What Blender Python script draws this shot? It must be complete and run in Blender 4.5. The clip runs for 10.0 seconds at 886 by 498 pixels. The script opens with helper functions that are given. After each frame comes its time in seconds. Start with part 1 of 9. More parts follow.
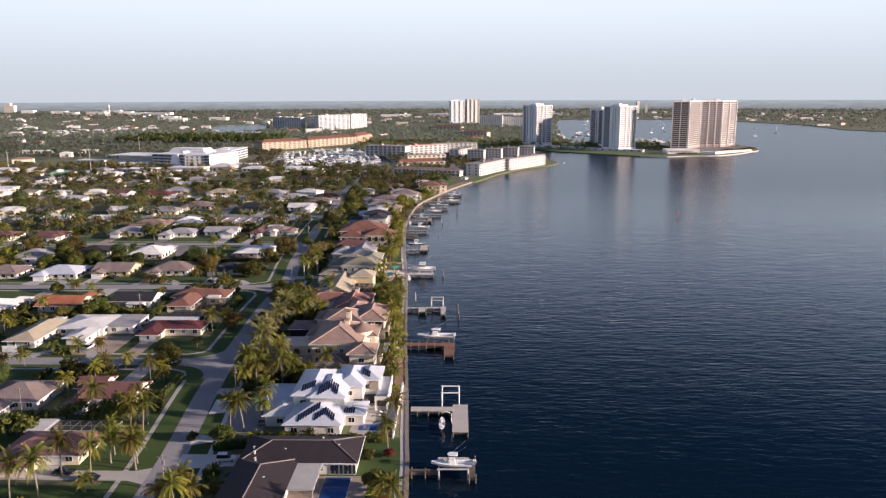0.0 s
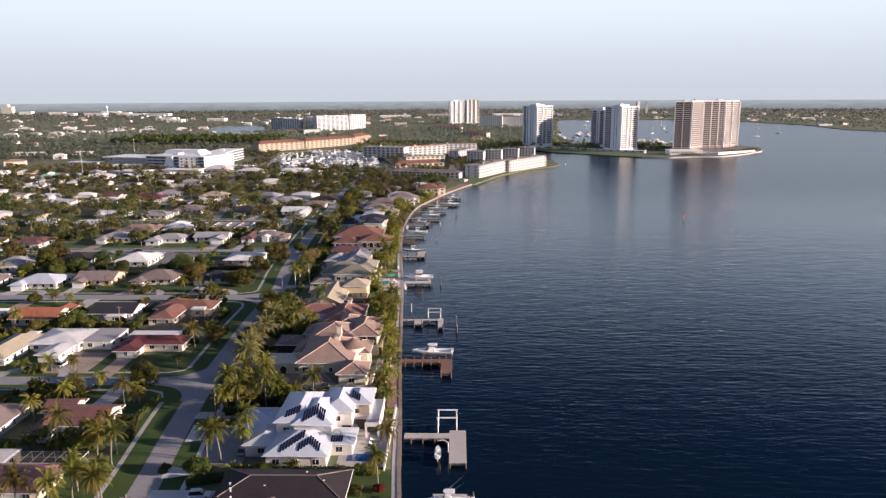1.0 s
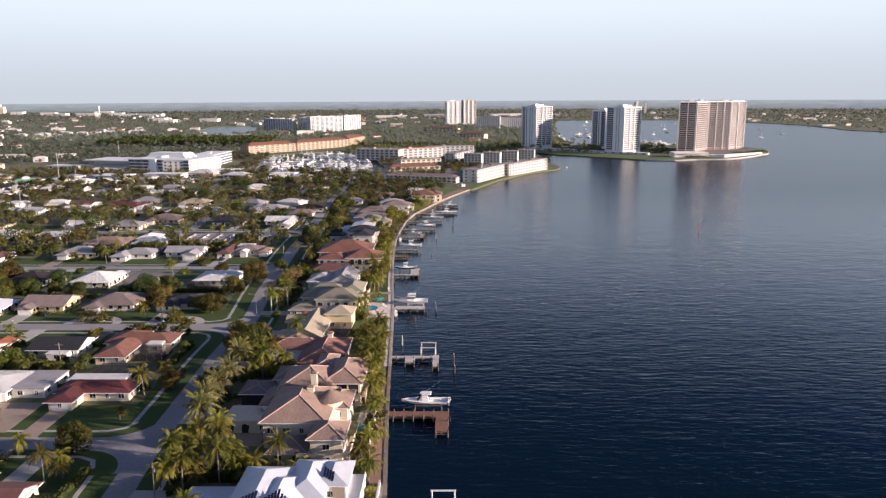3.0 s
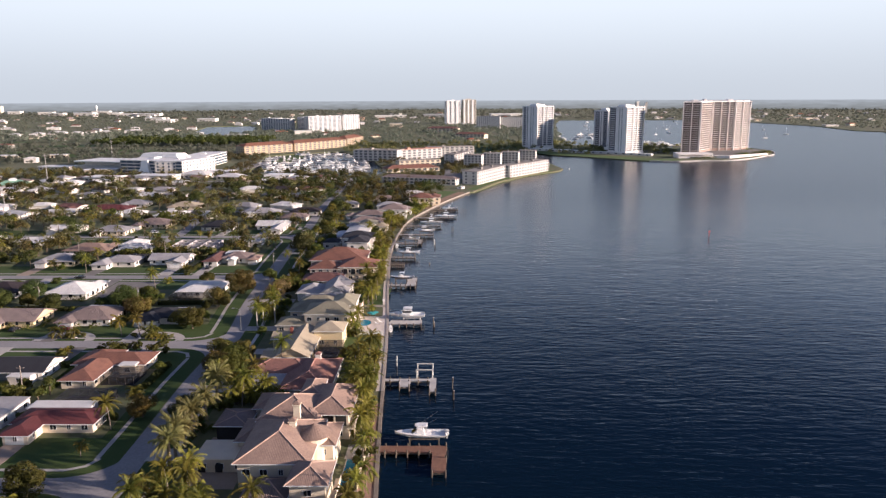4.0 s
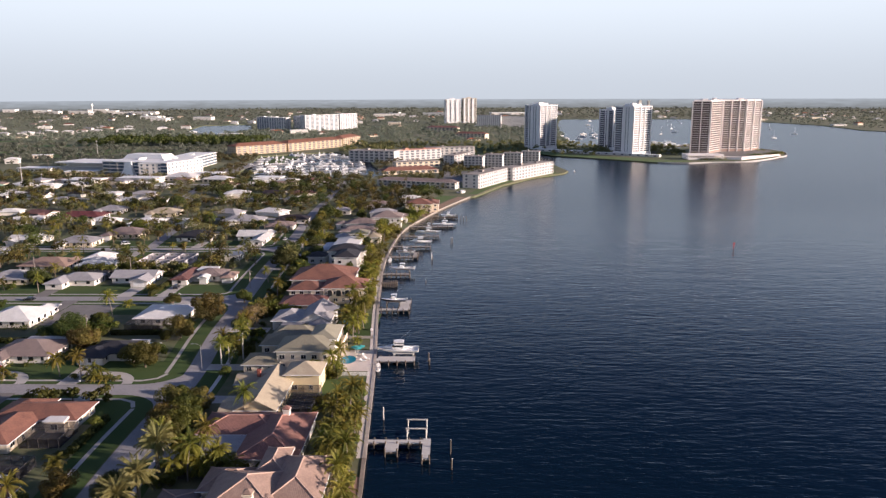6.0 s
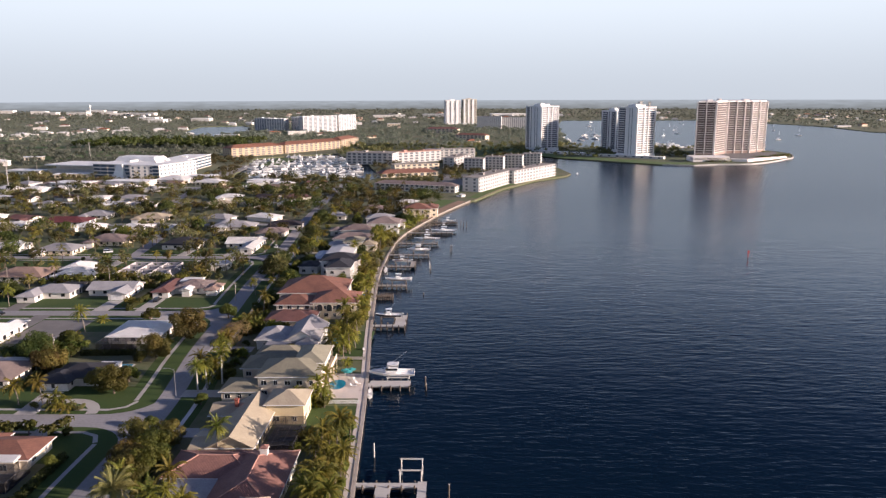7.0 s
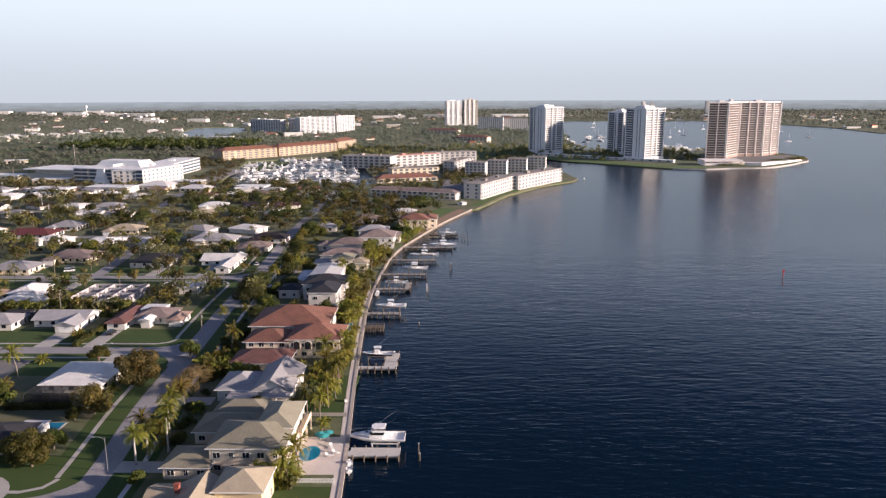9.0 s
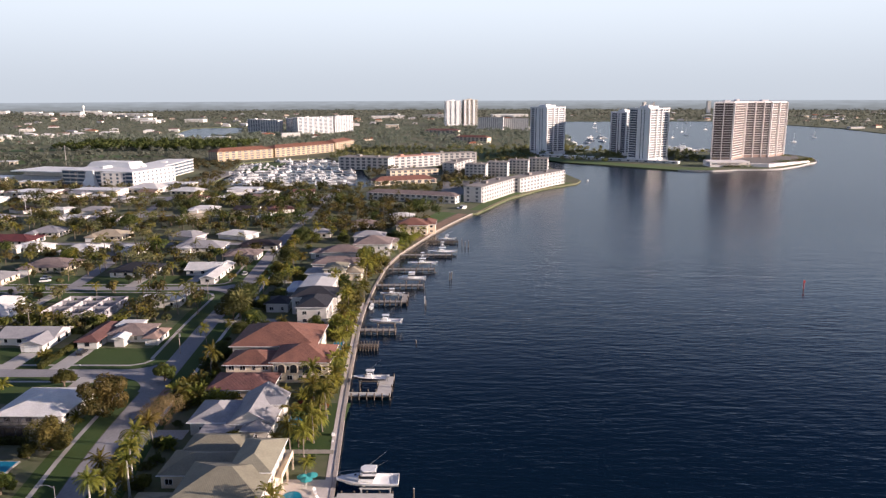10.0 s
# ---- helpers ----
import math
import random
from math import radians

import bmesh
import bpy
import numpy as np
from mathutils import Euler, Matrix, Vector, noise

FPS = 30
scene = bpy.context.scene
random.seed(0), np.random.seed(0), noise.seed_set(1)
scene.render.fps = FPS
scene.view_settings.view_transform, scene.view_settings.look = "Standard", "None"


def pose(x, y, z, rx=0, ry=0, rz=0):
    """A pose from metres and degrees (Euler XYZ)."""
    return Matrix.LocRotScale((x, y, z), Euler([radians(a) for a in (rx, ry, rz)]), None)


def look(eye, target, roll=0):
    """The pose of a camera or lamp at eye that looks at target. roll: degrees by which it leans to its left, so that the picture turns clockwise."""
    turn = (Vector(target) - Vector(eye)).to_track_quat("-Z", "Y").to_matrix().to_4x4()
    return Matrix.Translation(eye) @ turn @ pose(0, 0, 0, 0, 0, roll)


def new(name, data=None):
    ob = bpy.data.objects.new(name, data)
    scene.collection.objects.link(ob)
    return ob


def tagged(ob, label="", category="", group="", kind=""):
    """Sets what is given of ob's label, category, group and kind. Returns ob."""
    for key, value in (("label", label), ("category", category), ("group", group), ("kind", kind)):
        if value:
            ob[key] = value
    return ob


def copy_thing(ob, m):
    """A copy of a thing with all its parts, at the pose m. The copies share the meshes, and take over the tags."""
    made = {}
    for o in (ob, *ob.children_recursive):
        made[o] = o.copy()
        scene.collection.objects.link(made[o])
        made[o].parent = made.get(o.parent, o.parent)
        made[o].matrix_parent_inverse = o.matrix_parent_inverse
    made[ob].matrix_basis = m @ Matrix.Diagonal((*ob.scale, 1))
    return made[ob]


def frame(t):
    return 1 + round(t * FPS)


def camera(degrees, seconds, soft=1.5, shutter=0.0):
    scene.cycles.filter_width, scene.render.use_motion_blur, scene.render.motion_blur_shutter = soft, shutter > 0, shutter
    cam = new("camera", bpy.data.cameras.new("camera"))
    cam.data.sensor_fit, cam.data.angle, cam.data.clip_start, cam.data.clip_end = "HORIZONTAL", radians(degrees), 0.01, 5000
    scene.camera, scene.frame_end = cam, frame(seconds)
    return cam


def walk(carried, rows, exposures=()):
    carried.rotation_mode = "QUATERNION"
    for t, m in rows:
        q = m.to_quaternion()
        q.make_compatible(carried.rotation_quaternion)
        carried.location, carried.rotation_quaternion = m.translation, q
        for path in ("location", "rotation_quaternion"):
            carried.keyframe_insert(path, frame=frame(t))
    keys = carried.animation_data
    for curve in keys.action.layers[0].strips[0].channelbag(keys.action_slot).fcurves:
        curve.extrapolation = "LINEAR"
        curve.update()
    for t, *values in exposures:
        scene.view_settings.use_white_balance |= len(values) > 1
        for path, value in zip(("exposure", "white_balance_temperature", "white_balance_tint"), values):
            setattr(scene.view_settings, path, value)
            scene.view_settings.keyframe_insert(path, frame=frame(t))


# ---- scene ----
cam = camera(62.5, 10.0, 1.3)
PATH = [
    (0, (2.165, -0.677, 82.035), (2.124, 1.28, 81.625), -0.2),
    (0.5, (2.63, 6.758, 81.914), (2.589, 8.715, 81.505), -0.2),
    (1, (2.884, 14.762, 81.936), (2.843, 16.72, 81.527), -0.3),
    (1.5, (3.063, 23.521, 82.008), (3.023, 25.479, 81.6), -0.3),
    (2, (2.98, 32.793, 82.225), (2.943, 34.751, 81.817), -0.2),
    (2.5, (2.75, 42.6, 82.448), (2.716, 44.558, 82.039), -0.3),
    (3, (2.593, 52.525, 82.457), (2.561, 54.482, 82.048), -0.3),
    (3.2, (2.58, 56.5, 82.449), (2.548, 58.459, 82.045), -0.2),
    (4.5, (2.953, 82.001, 82.491), (2.922, 83.957, 82.078), -0.3),
    (5, (2.911, 92.095, 82.55), (2.88, 94.051, 82.137), -0.2),
    (5.5, (2.973, 102.092, 82.494), (2.942, 104.048, 82.08), -0.2),
    (7, (3.365, 132.359, 81.842), (3.334, 134.316, 81.431), -0.2),
    (7.5, (3.352, 142.453, 81.877), (3.32, 144.41, 81.468), -0.2),
    (8, (3.465, 152.535, 81.902), (3.433, 154.493, 81.492), -0.2),
    (8.5, (3.501, 162.607, 82.086), (3.469, 164.564, 81.676), -0.2),
    (9, (3.58, 172.606, 82.119), (3.547, 174.563, 81.709), -0.2),
    (9.5, (3.42, 182.69, 82.043), (3.389, 184.647, 81.633), -0.2),
    (10, (3.495, 193.156, 81.889), (3.463, 195.113, 81.479), -0.2),
]
walk(cam, [(t, look(eye, target, roll)) for t, eye, target, roll in PATH], [(0, 0.8, 5850, 13), (10, 0.8, 5850, 13)])

# ---- light ----
SUN_EL, SUN_AZ = 12.5, 101.0   # degrees up, and clockwise from the view's north
world = bpy.data.worlds.new("sky")
scene.world = world
world.use_nodes = True
wn = world.node_tree.nodes
sky = wn.new("ShaderNodeTexSky")
sky.sky_type, sky.sun_disc = "NISHITA", False
sky.sun_elevation, sky.sun_rotation = radians(SUN_EL), radians(SUN_AZ)
sky.air_density, sky.dust_density, sky.ozone_density, sky.altitude = 1.0, 1.0, 1.6, 80
# haze: pale and bright low down, clearing upwards to the blue of the sky
geo_w, sep_w, rng_w, rng_h = wn.new("ShaderNodeTexCoord"), wn.new("ShaderNodeSeparateXYZ"), wn.new("ShaderNodeMapRange"), wn.new("ShaderNodeMapRange")
world.node_tree.links.new(geo_w.outputs["Generated"], sep_w.inputs[0])
for r_, lo, hi, v0, v1 in ((rng_w, 0.16, 0.40, 0.97, 0.0), (rng_h, -0.01, 0.14, 0.0, 1.0)):
    r_.interpolation_type = "SMOOTHSTEP"
    for key, v in (("From Min", lo), ("From Max", hi), ("To Min", v0), ("To Max", v1)):
        r_.inputs[key].default_value = v
    world.node_tree.links.new(sep_w.outputs["Z"], r_.inputs["Value"])
low, haze = wn.new("ShaderNodeMix"), wn.new("ShaderNodeMix")
low.data_type = haze.data_type = "RGBA"
low.inputs["A"].default_value, low.inputs["B"].default_value = (3.62, 3.71, 3.70, 1), (5.06, 5.22, 5.14, 1)
world.node_tree.links.new(rng_h.outputs[0], low.inputs["Factor"])
world.node_tree.links.new(rng_w.outputs[0], haze.inputs["Factor"])
# over the pale band the haze thins into a soft blue
rng_b, thin = wn.new("ShaderNodeMapRange"), wn.new("ShaderNodeMix")
rng_b.interpolation_type = "SMOOTHSTEP"
rng_b.inputs["From Min"].default_value, rng_b.inputs["From Max"].default_value = 0.125, 0.30
world.node_tree.links.new(sep_w.outputs["Z"], rng_b.inputs["Value"])
thin.data_type = "RGBA"
thin.inputs["B"].default_value = (3.9, 5.0, 6.7, 1)
world.node_tree.links.new(rng_b.outputs[0], thin.inputs["Factor"])
world.node_tree.links.new(low.outputs["Result"], thin.inputs["A"])
# the haze brightens round the low sun
aim, dot_w, rng_s, glow = wn.new("ShaderNodeCombineXYZ"), wn.new("ShaderNodeVectorMath"), wn.new("ShaderNodeMapRange"), wn.new("ShaderNodeMix")
aim.inputs["X"].default_value, aim.inputs["Y"].default_value = math.sin(radians(SUN_AZ)), math.cos(radians(SUN_AZ))
dot_w.operation = "DOT_PRODUCT"
world.node_tree.links.new(geo_w.outputs["Generated"], dot_w.inputs[0])
world.node_tree.links.new(aim.outputs[0], dot_w.inputs[1])
rng_s.interpolation_type = "SMOOTHSTEP"
rng_s.inputs["From Min"].default_value, rng_s.inputs["From Max"].default_value = 0.45, 1.0
world.node_tree.links.new(dot_w.outputs["Value"], rng_s.inputs["Value"])
glow.data_type, glow.blend_type = "RGBA", "MULTIPLY"
glow.inputs["B"].default_value = (4.0, 3.45, 2.85, 1)
world.node_tree.links.new(rng_s.outputs[0], glow.inputs["Factor"])
world.node_tree.links.new(thin.outputs["Result"], glow.inputs["A"])
world.node_tree.links.new(glow.outputs["Result"], haze.inputs["B"])
clear = wn.new("ShaderNodeMix")
clear.data_type, clear.blend_type = "RGBA", "MULTIPLY"
clear.inputs["Factor"].default_value = 1.0
clear.inputs["B"].default_value = (0.160, 0.216, 0.42, 1)
world.node_tree.links.new(sky.outputs[0], clear.inputs["A"])
# unseen fill added to the sky above the view, strongest overhead
rng_z, zenith_fill = wn.new("ShaderNodeMapRange"), wn.new("ShaderNodeMix")
rng_z.interpolation_type = "SMOOTHSTEP"
rng_z.inputs["From Min"].default_value, rng_z.inputs["From Max"].default_value = 0.52, 0.85
world.node_tree.links.new(sep_w.outputs["Z"], rng_z.inputs["Value"])
zenith_fill.data_type = "RGBA"
zenith_fill.inputs["B"].default_value = (0.72, 0.85, 1.3, 1)
world.node_tree.links.new(rng_z.outputs[0], zenith_fill.inputs["Factor"])
world.node_tree.links.new(clear.outputs["Result"], zenith_fill.inputs["A"])
world.node_tree.links.new(zenith_fill.outputs["Result"], haze.inputs["A"])
world.node_tree.links.new(haze.outputs["Result"], wn["Background"].inputs["Color"])
wn["Background"].inputs["Strength"].default_value = 0.105

sun_lamp = bpy.data.lights.new("sun", "SUN")
sun_lamp.energy, sun_lamp.angle, sun_lamp.color = 6.2, radians(1.0), (1.0, 0.755, 0.575)
sun = new("sun", sun_lamp)
_d = Vector((math.sin(radians(SUN_AZ)) * math.cos(radians(SUN_EL)), math.cos(radians(SUN_AZ)) * math.cos(radians(SUN_EL)), math.sin(radians(SUN_EL))))
sun.matrix_world = look(_d * 500, (0, 0, 0))

# ---- materials ----
MATS = {}


def mat(name, c1, c2=None, scale=0.5, fine=6.0, rough=0.8, bump=0.0, bump_scale=8.0, metal=0.0, vary=0.0, spec=0.4, stretch=(1, 1, 1)):
    """A surface whose colour drifts between two tones at two scales, with a fine relief; vary: change of brightness from thing to thing."""
    if name in MATS:
        return MATS[name]
    m = bpy.data.materials.new(name)
    m.use_nodes = True
    nt = m.node_tree
    b = nt.nodes["Principled BSDF"]
    c2 = c2 or tuple(v * 0.72 for v in c1)
    tc = nt.nodes.new("ShaderNodeTexCoord")
    mp = nt.nodes.new("ShaderNodeMapping")
    mp.inputs["Scale"].default_value = stretch
    nt.links.new(tc.outputs["Object"], mp.inputs["Vector"])
    n1, n2 = nt.nodes.new("ShaderNodeTexNoise"), nt.nodes.new("ShaderNodeTexNoise")
    n1.inputs["Scale"].default_value, n2.inputs["Scale"].default_value = scale, fine
    n1.inputs["Detail"].default_value, n2.inputs["Detail"].default_value = 4, 3
    for n in (n1, n2):
        nt.links.new(mp.outputs[0], n.inputs["Vector"])
    add = nt.nodes.new("ShaderNodeMath")
    add.operation = "ADD"
    nt.links.new(n1.outputs["Fac"], add.inputs[0])
    nt.links.new(n2.outputs["Fac"], add.inputs[1])
    ramp = nt.nodes.new("ShaderNodeMapRange")
    ramp.inputs["From Min"].default_value, ramp.inputs["From Max"].default_value = 0.72, 1.28
    nt.links.new(add.outputs[0], ramp.inputs["Value"])
    mix = nt.nodes.new("ShaderNodeMix")
    mix.data_type = "RGBA"
    mix.inputs["A"].default_value, mix.inputs["B"].default_value = (*c1, 1), (*c2, 1)
    nt.links.new(ramp.outputs[0], mix.inputs["Factor"])
    out = mix.outputs["Result"]
    if vary:
        info = nt.nodes.new("ShaderNodeObjectInfo")
        mr = nt.nodes.new("ShaderNodeMapRange")
        mr.inputs["To Min"].default_value, mr.inputs["To Max"].default_value = 1 - vary, 1 + vary
        nt.links.new(info.outputs["Random"], mr.inputs["Value"])
        hsv = nt.nodes.new("ShaderNodeHueSaturation")
        nt.links.new(mr.outputs[0], hsv.inputs["Value"])
        nt.links.new(out, hsv.inputs["Color"])
        out = hsv.outputs["Color"]
    nt.links.new(out, b.inputs["Base Color"])
    b.inputs["Roughness"].default_value, b.inputs["Metallic"].default_value = rough, metal
    b.inputs["Specular IOR Level"].default_value = spec
    if bump:
        nb, bp = nt.nodes.new("ShaderNodeTexNoise"), nt.nodes.new("ShaderNodeBump")
        nb.inputs["Scale"].default_value = bump_scale
        nt.links.new(mp.outputs[0], nb.inputs["Vector"])
        bp.inputs["Strength"].default_value, bp.inputs["Distance"].default_value = bump, 0.05
        nt.links.new(nb.outputs["Fac"], bp.inputs["Height"])
        nt.links.new(bp.outputs[0], b.inputs["Normal"])
    MATS[name] = m
    return m


def leaf_mat(name, c1, c2):
    """Foliage: each leaf takes its own tone, and light passes through a little."""
    m = bpy.data.materials.new(name)
    m.use_nodes = True
    nt = m.node_tree
    b = nt.nodes["Principled BSDF"]
    geo, info = nt.nodes.new("ShaderNodeNewGeometry"), nt.nodes.new("ShaderNodeObjectInfo")
    ramp = nt.nodes.new("ShaderNodeMix")
    ramp.data_type = "RGBA"
    ramp.inputs["A"].default_value, ramp.inputs["B"].default_value = (*c1, 1), (*c2, 1)
    # tone by tree (broad patches) and by leaf
    nz, ctr, half = nt.nodes.new("ShaderNodeTexNoise"), nt.nodes.new("ShaderNodeMapRange"), nt.nodes.new("ShaderNodeMix")
    nz.inputs["Scale"].default_value, nz.inputs["Detail"].default_value = 0.13, 1.0
    ctr.inputs["From Min"].default_value, ctr.inputs["From Max"].default_value = 0.36, 0.64
    nt.links.new(geo.outputs["Position"], nz.inputs["Vector"])
    nt.links.new(nz.outputs["Fac"], ctr.inputs["Value"])
    half.inputs["Factor"].default_value = 0.6
    nt.links.new(geo.outputs["Random Per Island"], half.inputs["A"])
    nt.links.new(ctr.outputs[0], half.inputs["B"])
    nt.links.new(half.outputs["Result"], ramp.inputs["Factor"])
    hsv, mr, mh = nt.nodes.new("ShaderNodeHueSaturation"), nt.nodes.new("ShaderNodeMapRange"), nt.nodes.new("ShaderNodeMapRange")
    mr.inputs["To Min"].default_value, mr.inputs["To Max"].default_value = 0.65, 1.35
    mh.inputs["To Min"].default_value, mh.inputs["To Max"].default_value = 0.47, 0.52
    nt.links.new(info.outputs["Random"], mr.inputs["Value"])
    nt.links.new(info.outputs["Random"], mh.inputs["Value"])
    nt.links.new(mr.outputs[0], hsv.inputs["Value"])
    nt.links.new(mh.outputs[0], hsv.inputs["Hue"])
    nt.links.new(ramp.outputs["Result"], hsv.inputs["Color"])
    nt.links.new(hsv.outputs["Color"], b.inputs["Base Color"])
    b.inputs["Roughness"].default_value = 0.6
    b.inputs["Specular IOR Level"].default_value = 0.25
    tr, ms = nt.nodes.new("ShaderNodeBsdfTranslucent"), nt.nodes.new("ShaderNodeMixShader")
    nt.links.new(hsv.outputs["Color"], tr.inputs["Color"])
    ms.inputs["Fac"].default_value = 0.46
    nt.links.new(b.outputs[0], ms.inputs[1])
    nt.links.new(tr.outputs[0], ms.inputs[2])
    nt.links.new(ms.outputs[0], nt.nodes["Material Output"].inputs["Surface"])
    return m


def roof_mat(name, c1, c2, pitch=0.33, depth=0.5, rough=0.75, metal=0.0):
    """Roofing with courses: ribs run down the slope at the given spacing."""
    m = mat(name, c1, c2, scale=0.35, fine=2.2, rough=rough, vary=0.12, metal=metal)
    nt = m.node_tree
    tc = nt.nodes.new("ShaderNodeTexCoord")
    sep = nt.nodes.new("ShaderNodeSeparateXYZ")
    nt.links.new(tc.outputs["Object"], sep.inputs[0])
    tot = None
    geo = nt.nodes.new("ShaderNodeNewGeometry")
    nsep = nt.nodes.new("ShaderNodeSeparateXYZ")
    nt.links.new(geo.outputs["True Normal"], nsep.inputs[0])
    for axis, other in (("X", "Y"), ("Y", "X")):
        mul, sn, ab, gt, pr = [nt.nodes.new("ShaderNodeMath") for _ in range(5)]
        mul.operation, sn.operation, ab.operation, gt.operation, pr.operation = "MULTIPLY", "SINE", "ABSOLUTE", "GREATER_THAN", "MULTIPLY"
        mul.inputs[1].default_value = 2 * math.pi / pitch
        nt.links.new(sep.outputs[axis], mul.inputs[0])
        nt.links.new(mul.outputs[0], sn.inputs[0])
        nt.links.new(nsep.outputs[other], ab.inputs[0])
        nt.links.new(ab.outputs[0], gt.inputs[0])
        gt.inputs[1].default_value = 0.15
        nt.links.new(sn.outputs[0], pr.inputs[0])
        nt.links.new(gt.outputs[0], pr.inputs[1])
        if tot is None:
            tot = pr
        else:
            s = nt.nodes.new("ShaderNodeMath")
            nt.links.new(tot.outputs[0], s.inputs[0])
            nt.links.new(pr.outputs[0], s.inputs[1])
            tot = s
    bp = nt.nodes.new("ShaderNodeBump")
    bp.inputs["Strength"].default_value, bp.inputs["Distance"].default_value = depth, 0.05
    nt.links.new(tot.outputs[0], bp.inputs["Height"])
    nt.links.new(bp.outputs[0], nt.nodes["Principled BSDF"].inputs["Normal"])
    return m


def water_mat():
    m = bpy.data.materials.new("bay_water")
    m.use_nodes = True
    nt = m.node_tree
    b = nt.nodes["Principled BSDF"]
    b.inputs["Base Color"].default_value = (0.0026, 0.0092, 0.0186, 1)
    b.inputs["IOR"].default_value, b.inputs["Specular IOR Level"].default_value = 1.33, 0.22
    tc = nt.nodes.new("ShaderNodeTexCoord")
    # sheltered near the seawall, ruffled by the wind further up the bay
    sep, ruf = nt.nodes.new("ShaderNodeSeparateXYZ"), nt.nodes.new("ShaderNodeMapRange")
    for key, v in (("From Min", 220), ("From Max", 750), ("To Min", 0.05), ("To Max", 0.25)):
        ruf.inputs[key].default_value = v
    nt.links.new(tc.outputs["Object"], sep.inputs[0])
    nt.links.new(sep.outputs["Y"], ruf.inputs["Value"])
    height = None
    for sx, sy, sc, amp, rot in ((0.30, 1.0, 0.62, 0.95, 9), (0.45, 1.0, 1.8, 0.26, -14), (0.38, 1.0, 0.27, 0.85, -13), (0.42, 1.0, 0.10, 1.0, 20)):
        mp, n, mu = nt.nodes.new("ShaderNodeMapping"), nt.nodes.new("ShaderNodeTexNoise"), nt.nodes.new("ShaderNodeMath")
        mp.inputs["Scale"].default_value = (sx, sy, 1)
        mp.inputs["Rotation"].default_value = (0, 0, radians(rot))
        n.inputs["Scale"].default_value, n.inputs["Detail"].default_value = sc, 2.5
        nt.links.new(tc.outputs["Object"], mp.inputs["Vector"])
        nt.links.new(mp.outputs[0], n.inputs["Vector"])
        mu.operation = "MULTIPLY"
        mu.inputs[1].default_value = amp
        nt.links.new(n.outputs["Fac"], mu.inputs[0])
        if height is None:
            height = mu
        else:
            s = nt.nodes.new("ShaderNodeMath")
            nt.links.new(height.outputs[0], s.inputs[0])
            nt.links.new(mu.outputs[0], s.inputs[1])
            height = s
    # calm lanes and wind-ruffled lanes
    mp, n, mr = nt.nodes.new("ShaderNodeMapping"), nt.nodes.new("ShaderNodeTexNoise"), nt.nodes.new("ShaderNodeMapRange")
    mp.inputs["Scale"].default_value, mp.inputs["Rotation"].default_value = (0.4, 1.6, 1), (0, 0, radians(-20))
    n.inputs["Scale"].default_value, n.inputs["Detail"].default_value = 0.008, 3
    mr.inputs["From Min"].default_value, mr.inputs["From Max"].default_value = 0.35, 0.65
    mr.inputs["To Min"].default_value, mr.inputs["To Max"].default_value = 0.6, 1.0
    nt.links.new(tc.outputs["Object"], mp.inputs["Vector"])
    nt.links.new(mp.outputs[0], n.inputs["Vector"])
    nt.links.new(n.outputs["Fac"], mr.inputs["Value"])
    nt.links.new(ruf.outputs[0], b.inputs["Roughness"])
    bp = nt.nodes.new("ShaderNodeBump")
    # short ripples near the seawall, lower and smoother far up the bay
    chop = nt.nodes.new("ShaderNodeMapRange")
    for key, v in (("From Min", 200), ("From Max", 900), ("To Min", 0.17), ("To Max", 0.10)):
        chop.inputs[key].default_value = v
    chop.interpolation_type = ruf.interpolation_type = "SMOOTHSTEP"
    nt.links.new(sep.outputs["Y"], chop.inputs["Value"])
    nt.links.new(chop.outputs[0], bp.inputs["Distance"])
    nt.links.new(mr.outputs[0], bp.inputs["Strength"])
    nt.links.new(height.outputs[0], bp.inputs["Height"])
    nt.links.new(bp.outputs[0], b.inputs["Normal"])
    return m


WATER = water_mat()
POOL = mat("pool_water", (0.02, 0.20, 0.30), (0.015, 0.14, 0.24), rough=0.05, bump=0.3, bump_scale=3)
POOLBLUE = mat("deep_pool_water", (0.02, 0.07, 0.22), (0.015, 0.05, 0.17), rough=0.05, bump=0.3, bump_scale=3)
LAWN = mat("lawn", (0.024, 0.044, 0.011), (0.045, 0.050, 0.018), scale=0.035, fine=0.7, rough=0.95, bump=0.6, bump_scale=5)
LAWN2 = mat("mown_lawn", (0.030, 0.068, 0.010), (0.048, 0.076, 0.014), scale=0.08, fine=1.5, rough=0.95, bump=0.6, bump_scale=6)
FAIR = mat("fairway", (0.060, 0.125, 0.025), (0.095, 0.130, 0.038), scale=0.02, fine=0.3, rough=0.95)
SCRUB = mat("leaf_litter", (0.145, 0.138, 0.085), (0.080, 0.108, 0.042), scale=0.012, fine=0.3, rough=0.95, bump=0.6, bump_scale=2)
ASPH = mat("worn_asphalt", (0.295, 0.29, 0.302), (0.22, 0.217, 0.224), scale=0.08, fine=1.4, rough=0.9, bump=0.2, bump_scale=30)
CONC = mat("concrete", (0.44, 0.425, 0.405), (0.34, 0.328, 0.312), scale=0.2, fine=2.5, rough=0.85, bump=0.15, bump_scale=20)
PAVER = mat("brown_pavers", (0.33, 0.205, 0.155), (0.25, 0.155, 0.12), scale=0.3, fine=5, rough=0.85, bump=0.3, bump_scale=15)
TANPAVE = mat("tan_pavers", (0.34, 0.275, 0.225), (0.27, 0.22, 0.18), scale=0.4, fine=5, rough=0.85)
